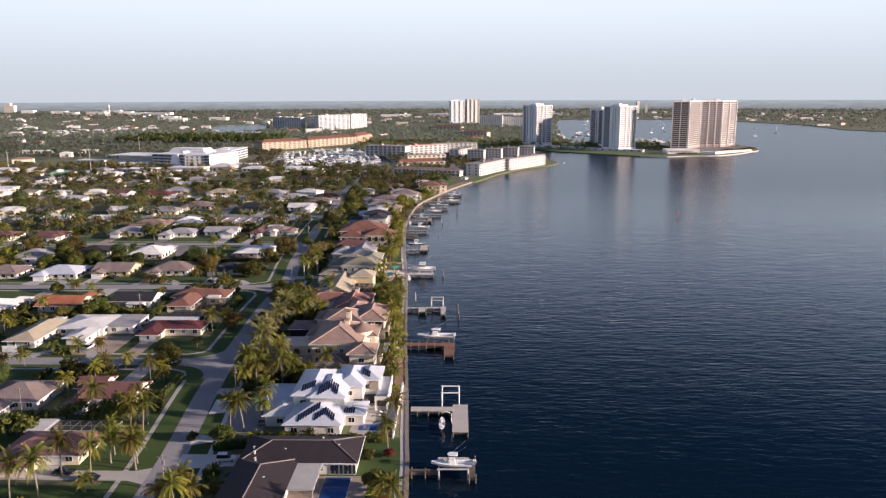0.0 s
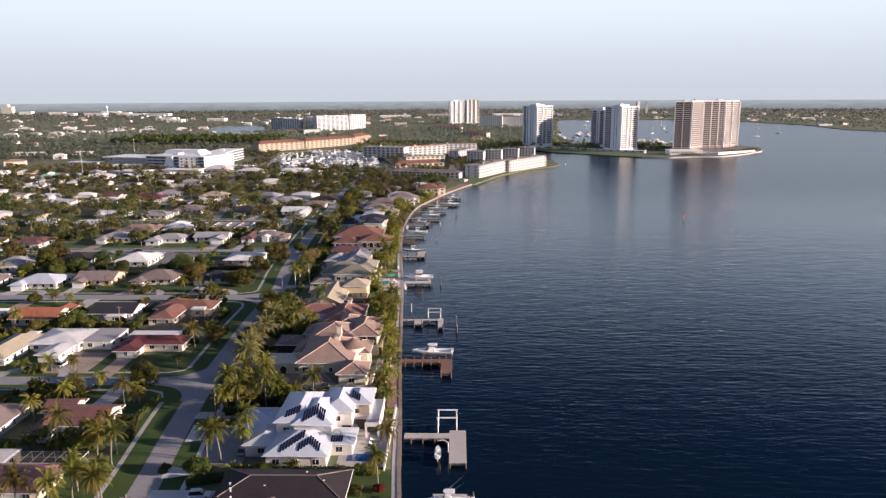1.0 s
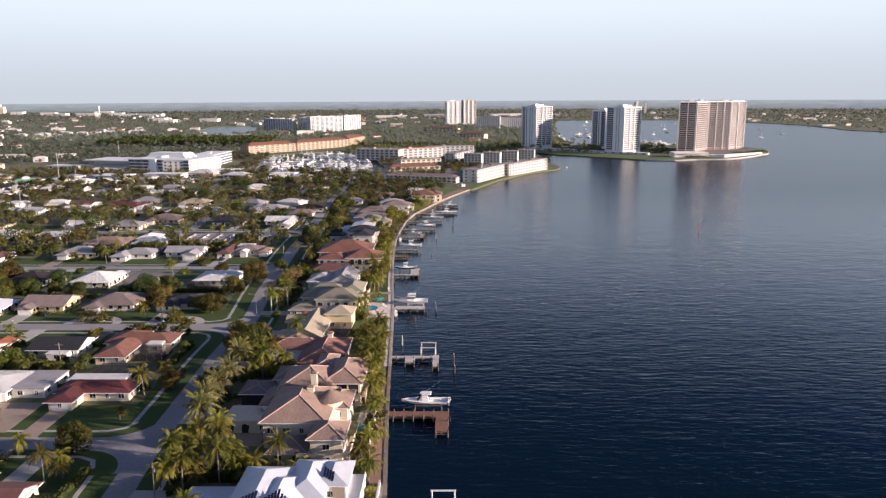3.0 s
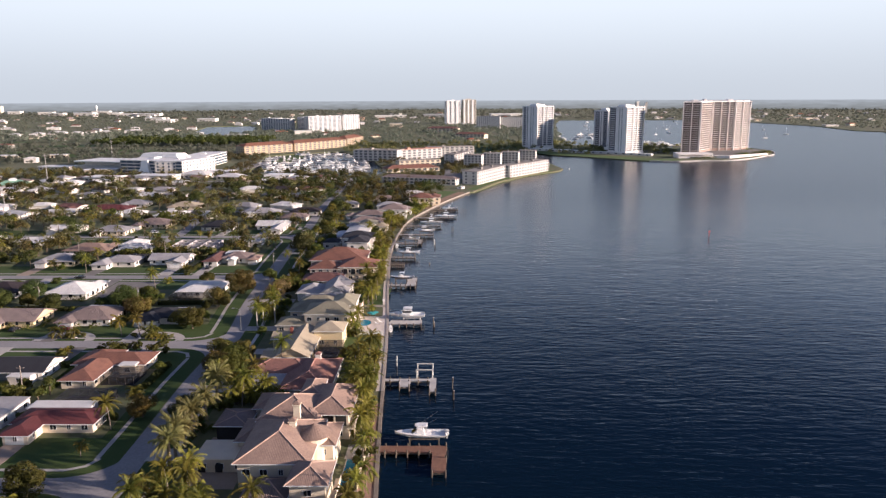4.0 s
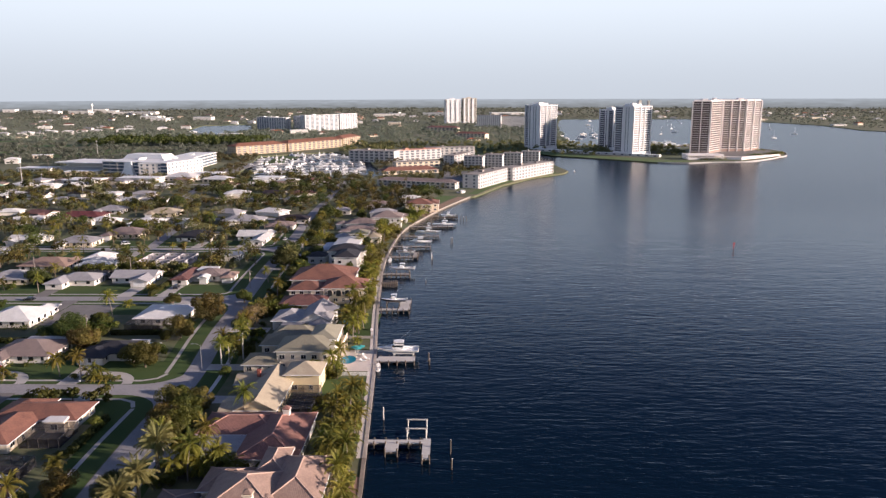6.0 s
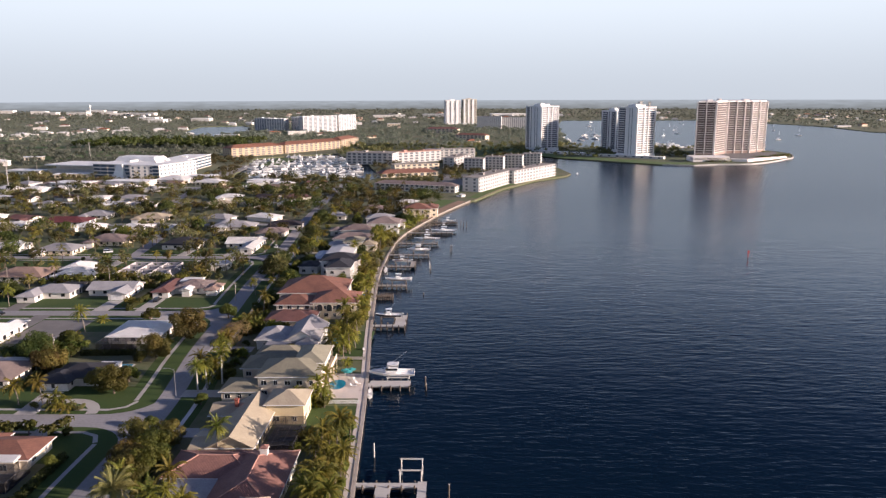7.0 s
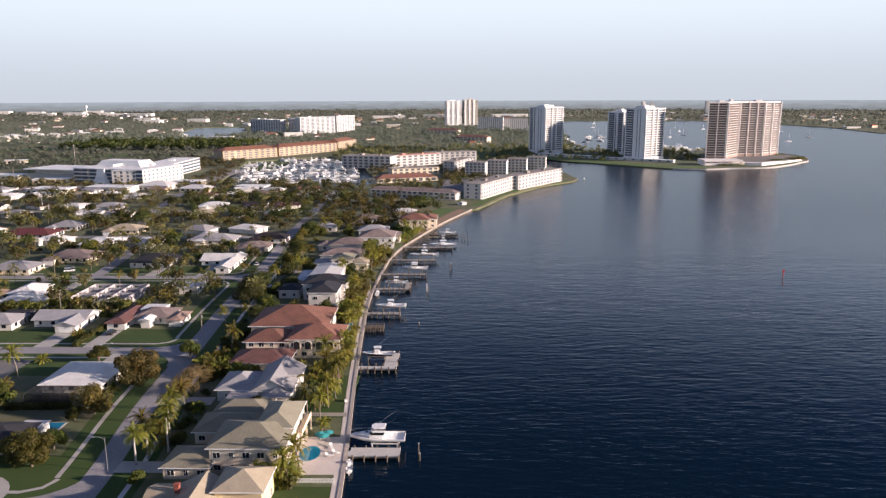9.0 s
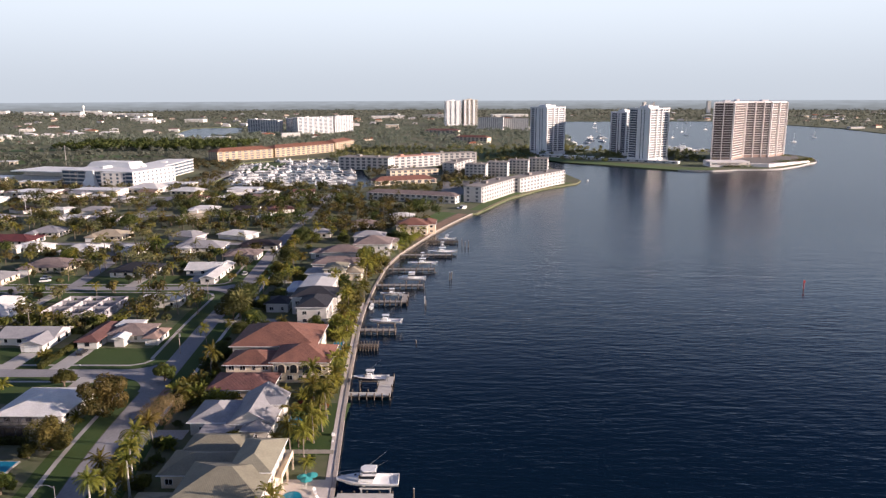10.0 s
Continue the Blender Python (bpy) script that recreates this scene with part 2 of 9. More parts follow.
GREYPAVE = mat("grey_pavers", (0.20, 0.19, 0.185), (0.145, 0.14, 0.135), scale=0.4, fine=5, rough=0.85)
WALLW = mat("white_stucco", (0.66, 0.635, 0.595), (0.54, 0.515, 0.48), scale=0.3, fine=4, rough=0.85, bump=0.15, bump_scale=25)
WALLC = mat("cream_stucco", (0.72, 0.63, 0.49), (0.62, 0.54, 0.42), scale=0.3, fine=4, rough=0.85, bump=0.15, bump_scale=25)
WALLY = mat("yellow_stucco", (0.66, 0.55, 0.34), (0.57, 0.47, 0.29), scale=0.3, fine=4, rough=0.85, bump=0.15, bump_scale=25)
WALLG = mat("grey_stucco", (0.50, 0.49, 0.47), (0.41, 0.40, 0.385), scale=0.3, fine=4, rough=0.85)
BLOCKW = mat("bare_block", (0.42, 0.40, 0.41), (0.32, 0.305, 0.315), scale=0.4, fine=4, rough=0.95, bump=0.3, bump_scale=6)
WHITE = mat("white_paint", (0.80, 0.80, 0.78), (0.70, 0.70, 0.68), scale=0.6, fine=5, rough=0.5)
GEL = mat("white_gelcoat", (0.80, 0.80, 0.79), (0.74, 0.74, 0.73), scale=0.8, fine=6, rough=0.22, spec=0.5)
GLASS = mat("window_glass", (0.015, 0.018, 0.022), (0.03, 0.034, 0.04), scale=0.3, fine=1, rough=0.06, spec=0.6)
# near-black colour that paints the shade inside openings
DARK = mat("opening_shade", (0.02, 0.02, 0.022), (0.03, 0.03, 0.03), rough=0.9)
SOLAR = mat("solar_panel", (0.010, 0.013, 0.035), (0.014, 0.018, 0.045), scale=1, fine=8, rough=0.15)
WOODG = mat("weathered_deck", (0.36, 0.34, 0.31), (0.27, 0.255, 0.235), scale=0.5, fine=6, rough=0.85, stretch=(1, 4, 1))
WOODP = mat("bleached_deck", (0.54, 0.525, 0.50), (0.43, 0.415, 0.395), scale=0.5, fine=6, rough=0.85, stretch=(1, 4, 1))
WOODB = mat("brown_deck", (0.24, 0.13, 0.085), (0.17, 0.09, 0.062), scale=0.5, fine=6, rough=0.8, stretch=(4, 1, 1))
PILE = mat("wet_piling", (0.13, 0.105, 0.08), (0.075, 0.062, 0.05), scale=0.6, fine=6, rough=0.8)
PILEW = mat("wrapped_piling", (0.60, 0.585, 0.55), (0.42, 0.40, 0.37), scale=0.6, fine=4, rough=0.7)
METAL = mat("grey_metal", (0.5, 0.5, 0.5), (0.4, 0.4, 0.4), rough=0.4, metal=0.8)
BLACK = mat("black_rubber", (0.02, 0.02, 0.02), (0.03, 0.03, 0.03), rough=0.7)
BRONZE = mat("bronze_cage", (0.10, 0.09, 0.08), (0.07, 0.062, 0.055), rough=0.5)
SCREEN = mat("dark_screen_floor", (0.07, 0.068, 0.068), (0.045, 0.045, 0.045), rough=0.9)
BARK = mat("tree_bark", (0.16, 0.125, 0.09), (0.10, 0.08, 0.06), scale=1, fine=8, rough=0.95, bump=0.5)
PBARK = mat("palm_bark", (0.23, 0.20, 0.165), (0.15, 0.13, 0.105), scale=1.2, fine=8, rough=0.95, bump=0.5)
RBARK = mat("royal_bark", (0.40, 0.385, 0.35), (0.30, 0.285, 0.26), scale=1.2, fine=8, rough=0.9)
SWALL = mat("seawall_concrete", (0.27, 0.225, 0.19), (0.16, 0.135, 0.115), scale=0.4, fine=3, rough=0.85, bump=0.3, bump_scale=8)
WETWALL = mat("stained_seawall", (0.20, 0.175, 0.14), (0.10, 0.09, 0.075), scale=0.5, fine=3, rough=0.8, bump=0.3, bump_scale=8)
SALMON = mat("salmon_trim", (0.55, 0.30, 0.23), (0.46, 0.25, 0.19), rough=0.8)
TURQ = mat("turquoise_canvas", (0.05, 0.30, 0.30), (0.04, 0.24, 0.25), rough=0.8)
RED = mat("red_paint", (0.42, 0.03, 0.025), (0.34, 0.028, 0.022), rough=0.45)
POLEW = mat("pole_wood", (0.27, 0.235, 0.20), (0.19, 0.165, 0.14), rough=0.9, stretch=(4, 4, 1))

R_DARK = roof_mat("dark_shingle", (0.030, 0.022, 0.025), (0.019, 0.0145, 0.017), 0.3, 0.12)
R_NAVY = roof_mat("charcoal_shingle", (0.030, 0.031, 0.038), (0.022, 0.022, 0.027), 0.3, 0.2)
R_WMET = roof_mat("white_metal_roof", (0.52, 0.55, 0.61), (0.44, 0.47, 0.525), 0.45, 0.16, rough=0.42)
R_TAN = roof_mat("tan_barrel_tile", (0.31, 0.22, 0.175), (0.215, 0.15, 0.122), 0.36, 0.24)
R_RED = roof_mat("red_barrel_tile", (0.235, 0.110, 0.076), (0.140, 0.068, 0.052), 0.36, 0.3)
R_BRED = roof_mat("brown_red_tile", (0.185, 0.090, 0.076), (0.120, 0.060, 0.054), 0.36, 0.4)
R_PINK = roof_mat("faded_pink_tile", (0.30, 0.155, 0.125), (0.20, 0.105, 0.088), 0.33, 0.4)
R_MAROON = roof_mat("maroon_roof", (0.135, 0.036, 0.036), (0.092, 0.028, 0.030), 0.35, 0.6)
R_CREAM = roof_mat("cream_tile", (0.40, 0.345, 0.25), (0.31, 0.265, 0.195), 0.35, 0.2)
R_GREEN = roof_mat("olive_grey_tile", (0.265, 0.25, 0.185), (0.205, 0.19, 0.14), 0.35, 0.14)
R_GREY = roof_mat("grey_tile", (0.34, 0.335, 0.345), (0.25, 0.245, 0.255), 0.35, 0.14)
R_WHITE = roof_mat("white_tile", (0.66, 0.655, 0.64), (0.53, 0.525, 0.51), 0.35, 0.5)
R_BROWN = roof_mat("taupe_tile", (0.23, 0.18, 0.165), (0.16, 0.126, 0.118), 0.35, 0.7)
R_ORANGE = roof_mat("orange_tile", (0.36, 0.135, 0.065), (0.27, 0.10, 0.052), 0.42, 1.0)

LEAF_PALM = leaf_mat("palm_leaf", (0.066, 0.088, 0.014), (0.268, 0.234, 0.037))
LEAF_DATE = leaf_mat("date_leaf", (0.145, 0.150, 0.052), (0.275, 0.245, 0.088))
LEAF_GREEN = leaf_mat("green_leaf", (0.040, 0.062, 0.012), (0.150, 0.150, 0.028))
LEAF_DEEP = leaf_mat("deep_green_leaf", (0.028, 0.046, 0.011), (0.096, 0.108, 0.026))
LEAF_RUST = leaf_mat("rust_leaf", (0.072, 0.074, 0.018), (0.190, 0.148, 0.036))
LEAF_BARE = leaf_mat("dry_twig", (0.16, 0.105, 0.055), (0.25, 0.165, 0.085))
# far woods paler and greyer: distance haze is mixed into the leaf colour
LEAF_FAR = leaf_mat("hazed_woods_leaf", (0.105, 0.130, 0.095), (0.175, 0.180, 0.140))
LEAF_GARD = leaf_mat("garden_leaf", (0.046, 0.062, 0.017), (0.175, 0.150, 0.042))
# paler garden leaf for trees further off, haze put into its tones
LEAF_MID = leaf_mat("hazed_tree_leaf", (0.072, 0.086, 0.034), (0.215, 0.195, 0.078))
LEAF_RED = leaf_mat("croton_leaf", (0.16, 0.03, 0.02), (0.20, 0.06, 0.02))
GZ = 1.3   # height of the land over the water


# ---- mesh helpers ----
class Shape:
    """Vertices and faces gathered for one mesh."""

    def __init__(self):
        self.v, self.f = [], []

    def face(self, *pts):
        i = len(self.v)
        self.v += [tuple(p) for p in pts]
        self.f.append(tuple(range(i, i + len(pts))))
        return self

    def box(self, x0, x1, y0, y1, z0, z1, m=None):
        i = len(self.v)
        c = [(x, y, z) for z in (z0, z1) for x, y in ((x0, y0), (x1, y0), (x1, y1), (x0, y1))]
        if m is not None:
            c = [tuple(m @ Vector(p)) for p in c]
        self.v += c
        self.f += [tuple(i + k for k in q) for q in ((3, 2, 1, 0), (4, 5, 6, 7), (0, 1, 5, 4), (1, 2, 6, 5), (2, 3, 7, 6), (3, 0, 4, 7))]
        return self

    def tube(self, pts, radii, n=7, cap=True):
        i = len(self.v)
        pts = [Vector(p) for p in pts]
        for k, p in enumerate(pts):
            d = (pts[min(k + 1, len(pts) - 1)] - pts[max(k - 1, 0)]).normalized()
            a = d.orthogonal().normalized() if abs(d.z) < 0.9 else Vector((1, 0, 0))
            a = (a - d * a.dot(d)).normalized()
            b = d.cross(a)
            for j in range(n):
                w = 2 * math.pi * j / n
                self.v.append(tuple(p + (a * math.cos(w) + b * math.sin(w)) * radii[k]))
        for k in range(len(pts) - 1):
            for j in range(n):
                self.f.append((i + k * n + j, i + k * n + (j + 1) % n, i + (k + 1) * n + (j + 1) % n, i + (k + 1) * n + j))
        if cap:
            self.f.append(tuple(i + j for j in reversed(range(n))))
            self.f.append(tuple(i + (len(pts) - 1) * n + j for j in range(n)))
        return self

    def prism(self, pts, z0, z1):
        """A block over a flat outline (counter-clockwise)."""
        n, i = len(pts), len(self.v)
        self.v += [(x, y, z0) for x, y in pts] + [(x, y, z1) for x, y in pts]
        self.f.append(tuple(i + j for j in reversed(range(n))))
        self.f.append(tuple(i + n + j for j in range(n)))
        for j in range(n):
            k = (j + 1) % n
            self.f.append((i + j, i + k, i + n + k, i + n + j))
        return self

    def loft(self, rings, close=True):
        """Skin between outlines of equal length."""
        i, n = len(self.v), len(rings[0])
        for r in rings:
            self.v += [tuple(p) for p in r]
        for k in range(len(rings) - 1):
            for j in range(n if close else n - 1):
                self.f.append((i + k * n + j, i + k * n + (j + 1) % n, i + (k + 1) * n + (j + 1) % n, i + (k + 1) * n + j))
        return self

    def mesh(self, name, m, smooth=False):
        me = bpy.data.meshes.new(name)
        me.from_pydata(self.v, [], self.f)
        me.materials.append(m)
        if smooth:
            me.polygons.foreach_set("use_smooth", [True] * len(me.polygons))
        me.update()
        return me


def part(name, shape, material, parent=None, label="", smooth=False):
    ob = new(name, shape.mesh(name, material, smooth) if isinstance(shape, Shape) else shape)
    if parent is not None:
        ob.parent = parent
    return tagged(ob, label)


def thing(name, x, y, z, label, category, group="", rz=0.0):
    ob = new(name)
    ob.empty_display_size = 0.5
    ob.matrix_world = pose(x, y, z, 0, 0, rz)
    return tagged(ob, label, category, group)


def structure(name, shape, material, label, smooth=False):
    return tagged(new(name, shape.mesh(name, material, smooth)), label, name.replace("_", " "), "", "structure")

# ---- the land, the water and the streets ----
from mathutils.geometry import tessellate_polygon

SEAWALL = [(-1, -250), (-6.0, 60), (-8.3, 138), (-9.8, 161), (-11.6, 188), (-15.0, 232), (-18.2, 281), (-21.4, 328), (-25.5, 375), (-28.6, 418),
           (-30.9, 458), (-30.6, 506), (-27.0, 553), (-14.0, 607), (-1.6, 650), (16.0, 700)]
CONDO_SHORE = [(19.5, 702), (46.7, 775), (81, 837), (118, 879), (126, 902), (120, 966), (112, 1050), (100, 1130), (112, 1190)]
POINT_SHORE = [(141, 1108), (176, 1069), (214, 1033), (249, 1000), (284, 993), (315, 1004), (358, 1010), (400, 1045), (428, 1078), (448, 1101), (470, 1170),
               (455, 1250), (408, 1282), (345, 1240), (324, 1270), (250, 1290), (185, 1310)]
BACK_SHORE = [(238, 1760), (300, 2250), (360, 2590), (645, 2580), (837, 2560), (905, 2290), (952, 2045), (917, 1771), (1040, 1560), (1500, 1320), (2600, 1100), (4800, 900)]


def sheet(name, loops, z, material, label, skirt=None):
    """A flat sheet inside the first outline, with holes where the others lie."""
    tri = tessellate_polygon([[Vector((x, y, 0)) for x, y in lp] for lp in loops])
    flat = [p for lp in loops for p in lp]
    s = Shape()
    s.v = [(x, y, z) for x, y in flat]
    for t in tri:
        a, b, c = [Vector(flat[i]) for i in t]
        s.f.append(tuple(t) if (b - a).cross(c - a) > 0 else tuple(reversed(t)))
    if skirt is not None:
        for lp in loops:
            for p, q in zip(lp, lp[1:] + lp[:1]):
                s.face((*p, z), (*p, skirt), (*q, skirt), (*q, z))
    return structure(name, s, material, label)


def ribbon(pts, width, z, off=0.0):
    """A strip of constant width along a line; off: sideways shift to the right."""
    s, ring = Shape(), []
    pts = [Vector(p) for p in pts]
    for k, p in enumerate(pts):
        d = (pts[min(k + 1, len(pts) - 1)] - pts[max(k - 1, 0)]).normalized()
        r = Vector((d.y, -d.x))
        ring.append((p + r * (off - width / 2), p + r * (off + width / 2)))
    for (a, b), (c, d) in zip(ring, ring[1:]):
        s.face((*a, z), (*b, z), (*d, z), (*c, z))
    return s


def smooth_line(pts, step=6.0):
    """Points along a rounded line through those given."""
    out = []
    P = [Vector(p) for p in pts]
    for i in range(len(P) - 1):
        a, b, c, d = P[max(i - 1, 0)], P[i], P[i + 1], P[min(i + 2, len(P) - 1)]
        n = max(2, int((c - b).length / step))
        for k in range(n):
            t = k / n
            out.append(0.5 * ((2 * b) + (c - a) * t + (2 * a - 5 * b + 4 * c - d) * t * t + (3 * b - a - 3 * c + d) * t ** 3))
    return [tuple(p) for p in out] + [tuple(P[-1])]


SHORE = smooth_line(SEAWALL, 8)
MARINA = [(-225, 870), (-150, 850), (-80, 842), (-70, 880), (-90, 960), (-108, 1060), (-130, 1100), (-170, 1180), (-210, 1150), (-262, 1100), (-240, 980)]
LAGOON = [(-580, 1715), (-505, 1640), (-470, 1700), (-484, 1886), (-540, 2100), (-590, 2203), (-690, 2140), (-640, 1900)]
sheet("ground", [SHORE + CONDO_SHORE + POINT_SHORE + BACK_SHORE + [(4800, 4200), (1900, 4450), (1000, 4780), (-5200, 4780), (-5200, -600), (-1, -600)], MARINA, LAGOON],
      GZ, SCRUB, "flat green land with lawns and leaf litter", -1.5)
w = Shape().face((-5200, -1500, 0), (5200, -1500, 0), (5200, 4900, 0), (-5200, 4900, 0))
structure("water", w, WATER, "dark blue rippled bay water")

# self-lit hazy backdrop closes the view: wooded land inland, open sea to the east
for nm, a0, a1, c, lab, em, top in (("backdrop_land", -75, 31.5, (0.150, 0.150, 0.140), "glowing backdrop of a hazy wooded horizon far inland", 1.0, 54), ("backdrop_sea", 31.5, 110, (0.255, 0.285, 0.325), "glowing backdrop of hazy blue sea on the horizon", 1.0, 74)):
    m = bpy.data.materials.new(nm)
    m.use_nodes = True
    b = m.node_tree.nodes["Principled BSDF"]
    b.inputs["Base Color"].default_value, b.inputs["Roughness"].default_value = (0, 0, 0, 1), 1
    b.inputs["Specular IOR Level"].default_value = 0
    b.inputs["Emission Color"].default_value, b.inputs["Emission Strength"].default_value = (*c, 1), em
    # haze painted into the glow: the emission colour pales towards the top
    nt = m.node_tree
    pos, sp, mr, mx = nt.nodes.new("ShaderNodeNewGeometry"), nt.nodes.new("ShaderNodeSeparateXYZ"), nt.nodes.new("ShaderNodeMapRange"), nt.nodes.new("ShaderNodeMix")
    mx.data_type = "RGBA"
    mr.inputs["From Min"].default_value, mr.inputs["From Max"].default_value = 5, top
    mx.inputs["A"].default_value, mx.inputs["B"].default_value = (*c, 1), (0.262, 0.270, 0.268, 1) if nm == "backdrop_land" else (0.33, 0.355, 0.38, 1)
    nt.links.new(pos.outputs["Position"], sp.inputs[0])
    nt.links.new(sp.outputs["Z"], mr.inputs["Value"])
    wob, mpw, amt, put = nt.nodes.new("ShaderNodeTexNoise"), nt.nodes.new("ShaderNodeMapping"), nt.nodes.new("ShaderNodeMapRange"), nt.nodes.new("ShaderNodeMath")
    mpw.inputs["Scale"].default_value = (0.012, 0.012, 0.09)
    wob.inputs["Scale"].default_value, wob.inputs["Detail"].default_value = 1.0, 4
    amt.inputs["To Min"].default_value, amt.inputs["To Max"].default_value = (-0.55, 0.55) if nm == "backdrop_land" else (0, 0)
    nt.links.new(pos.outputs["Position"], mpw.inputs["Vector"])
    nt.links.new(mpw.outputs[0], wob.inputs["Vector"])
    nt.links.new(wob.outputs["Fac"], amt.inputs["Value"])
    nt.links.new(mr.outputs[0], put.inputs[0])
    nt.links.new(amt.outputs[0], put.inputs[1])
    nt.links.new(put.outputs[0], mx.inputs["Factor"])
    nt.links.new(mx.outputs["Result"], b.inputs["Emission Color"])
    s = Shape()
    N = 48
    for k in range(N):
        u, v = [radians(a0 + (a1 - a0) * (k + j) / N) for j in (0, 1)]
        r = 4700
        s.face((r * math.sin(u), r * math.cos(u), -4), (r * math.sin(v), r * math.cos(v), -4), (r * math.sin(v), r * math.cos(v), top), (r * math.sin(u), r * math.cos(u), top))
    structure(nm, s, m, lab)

# seawall: cap, face and the walk behind it
s, far_cap, wf = Shape(), Shape(), Shape()
for p, q in zip(SHORE, SHORE[1:]):
    d = (Vector(q) - Vector(p)).normalized()
    r = Vector((d.y, -d.x))
    a, b = Vector(p), Vector(q)
    for o0, o1, z0, z1 in ((-0.75, 0.18, GZ - 0.3, GZ + 0.16), (-0.3, 0.05, -1.5, GZ - 0.3)):
        A, B, C, D = a + r * o0, a + r * o1, b + r * o1, b + r * o0
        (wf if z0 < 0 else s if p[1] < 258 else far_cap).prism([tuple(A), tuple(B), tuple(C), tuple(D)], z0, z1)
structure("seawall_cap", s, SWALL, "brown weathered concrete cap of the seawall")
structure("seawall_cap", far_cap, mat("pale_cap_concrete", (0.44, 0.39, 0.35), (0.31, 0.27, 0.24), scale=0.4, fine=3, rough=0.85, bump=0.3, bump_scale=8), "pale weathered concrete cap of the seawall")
structure("seawall", wf, WETWALL, "stained concrete seawall along the water")
near = [p for p in SHORE if 195 <= p[1] <= 262]
structure("promenade", ribbon(near, 3.4, GZ + 0.05, -2.5), PAVER, "brown paver walk along the seawall")
WALKC = mat("pinkish_concrete", (0.62, 0.56, 0.51), (0.52, 0.47, 0.43), scale=0.2, fine=2.5, rough=0.85)
near = [p for p in SHORE if 262 <= p[1] <= 480]
structure("seawall_walk", ribbon(near, 1.5, GZ + 0.05, -1.45), WALKC, "pale concrete walk along the seawall")
near = [p for p in SHORE if 135 <= p[1] <= 196]
structure("dockside_walk", ribbon(near, 1.2, GZ + 0.05, -1.3), CONC, "pale concrete strip behind the seawall cap")
structure("sandy_bank", ribbon([(-15, 600), (-2.5, 648), (14, 696)], 7, GZ + 0.03, -5), mat("sandy_soil", (0.30, 0.20, 0.13), (0.22, 0.15, 0.10), scale=0.1, fine=1), "bare sandy strip behind the seawall")
structure("shore_lawn", ribbon([(-20, 622), (-6, 655), (10, 700)], 14, GZ + 0.035, -12), FAIR, "green lawn behind the sandy strip")
structure("condo_lawn", ribbon(smooth_line([(25, 712), (46.7, 775), (81, 837), (117, 879)], 10), 11, GZ + 0.04, -6), FAIR, "narrow green lawn along the waterside flats")
structure("condo_bank", ribbon(smooth_line([(20, 703), (46.7, 775), (81, 837), (118, 879)], 10), 1.6, GZ + 0.07, -0.6), mat("riprap", (0.36, 0.27, 0.19), (0.26, 0.20, 0.14), scale=0.3, fine=2), "tan stone edge of the shore")
structure("point_lawn", ribbon(smooth_line([(104, 1200), (136, 1118), (176, 1079), (216, 1043), (250, 1010), (290, 1002)], 10), 34, GZ + 0.04, -10), FAIR, "broad green lawn on the shore of the point")

# streets
ROAD = smooth_line([(-46, -240), (-52, -90), (-58.5, 60), (-61.8, 137), (-67.5, 187), (-70.0, 213), (-71.4, 241), (-73.0, 270), (-74.0, 314), (-79.0, 354), (-81.8, 392), (-85.6, 445), (-87.6, 493), (-90.5, 540), (-95, 600), (-97, 680), (-100, 760), (-98, 850)])
structure("road", ribbon(ROAD, 6.0, GZ + 0.05), ASPH, "grey worn asphalt residential street")


def road_x(y):
    return float(np.interp(y, [p[1] for p in ROAD], [p[0] for p in ROAD]))


STREETS = [142.6, 213.2, 303.6, 397.0, 495.0, 592.0, 690.0, 785.0]
for y in STREETS[1:]:
    x = road_x(y)
    st = Shape()
    hw, z_ = 3.7 if 290 < y < 320 else 3.1, GZ + 0.045
    st.face((-640, y - hw, z_), (x - 15, y - hw, z_), (x - 15, y + hw, z_), (-640, y + hw, z_))
    # the mouth flares in a wide curve to both sides
    flare = [(x - 15 + 12.2 * math.sin(a), hw + 11 * (1 - math.cos(a))) for a in [math.pi / 2 * k / 7 for k in range(8)]]
    st.face(*[(px, y - d, z_) for px, d in flare], (x, y - hw - 11, z_), (x, y + hw + 11, z_), *[(px, y + d, z_) for px, d in reversed(flare)])
    structure("side_street", st, ASPH, "grey asphalt side street between lawns")
structure("driveway", Shape().face((-130, 141.3, GZ + 0.045), (-69, 141.3, GZ + 0.045), (-64.5, 139.6, GZ + 0.045), (-64.8, 147.2, GZ + 0.045), (-69, 145.5, GZ + 0.045), (-130, 145.5, GZ + 0.045)), CONC, "long pale concrete drive shared by the first houses")
structure("side_street", ribbon([(-162, 498), (-168, 545), (-190, 600), (-215, 690), (-230, 790)], 6, GZ + 0.05), ASPH, "grey asphalt side street between lawns")

# green verges and walks beside the streets
for y in STREETS[:5]:
    x = road_x(y)
    for side in (-1, 1):
        c = y + side * 8.2
        lot = Shape().face((-330, c - 9.5 + 4.5 * side, GZ + 0.015), (x - 3.2, c - 9.5 + 4.5 * side, GZ + 0.015), (x - 3.2, c + 9.5 + 4.5 * side, GZ + 0.015), (-330, c + 9.5 + 4.5 * side, GZ + 0.015))
        structure("front_lawn", lot, LAWN2, "green mown front lawns and verges")
        if y > 150:
            structure("sidewalk", ribbon([(-330, y + side * 6.6), (x - 14, y + side * 6.6), (x - 10.2, y + side * 8.4), (x - 8.6, y + side * 12)], 1.15, GZ + 0.035), CONC, "pale concrete sidewalk through the lawns")
LOTS = [(104, 210), (214, 302), (306, 395), (399, 493), (498, 590)]
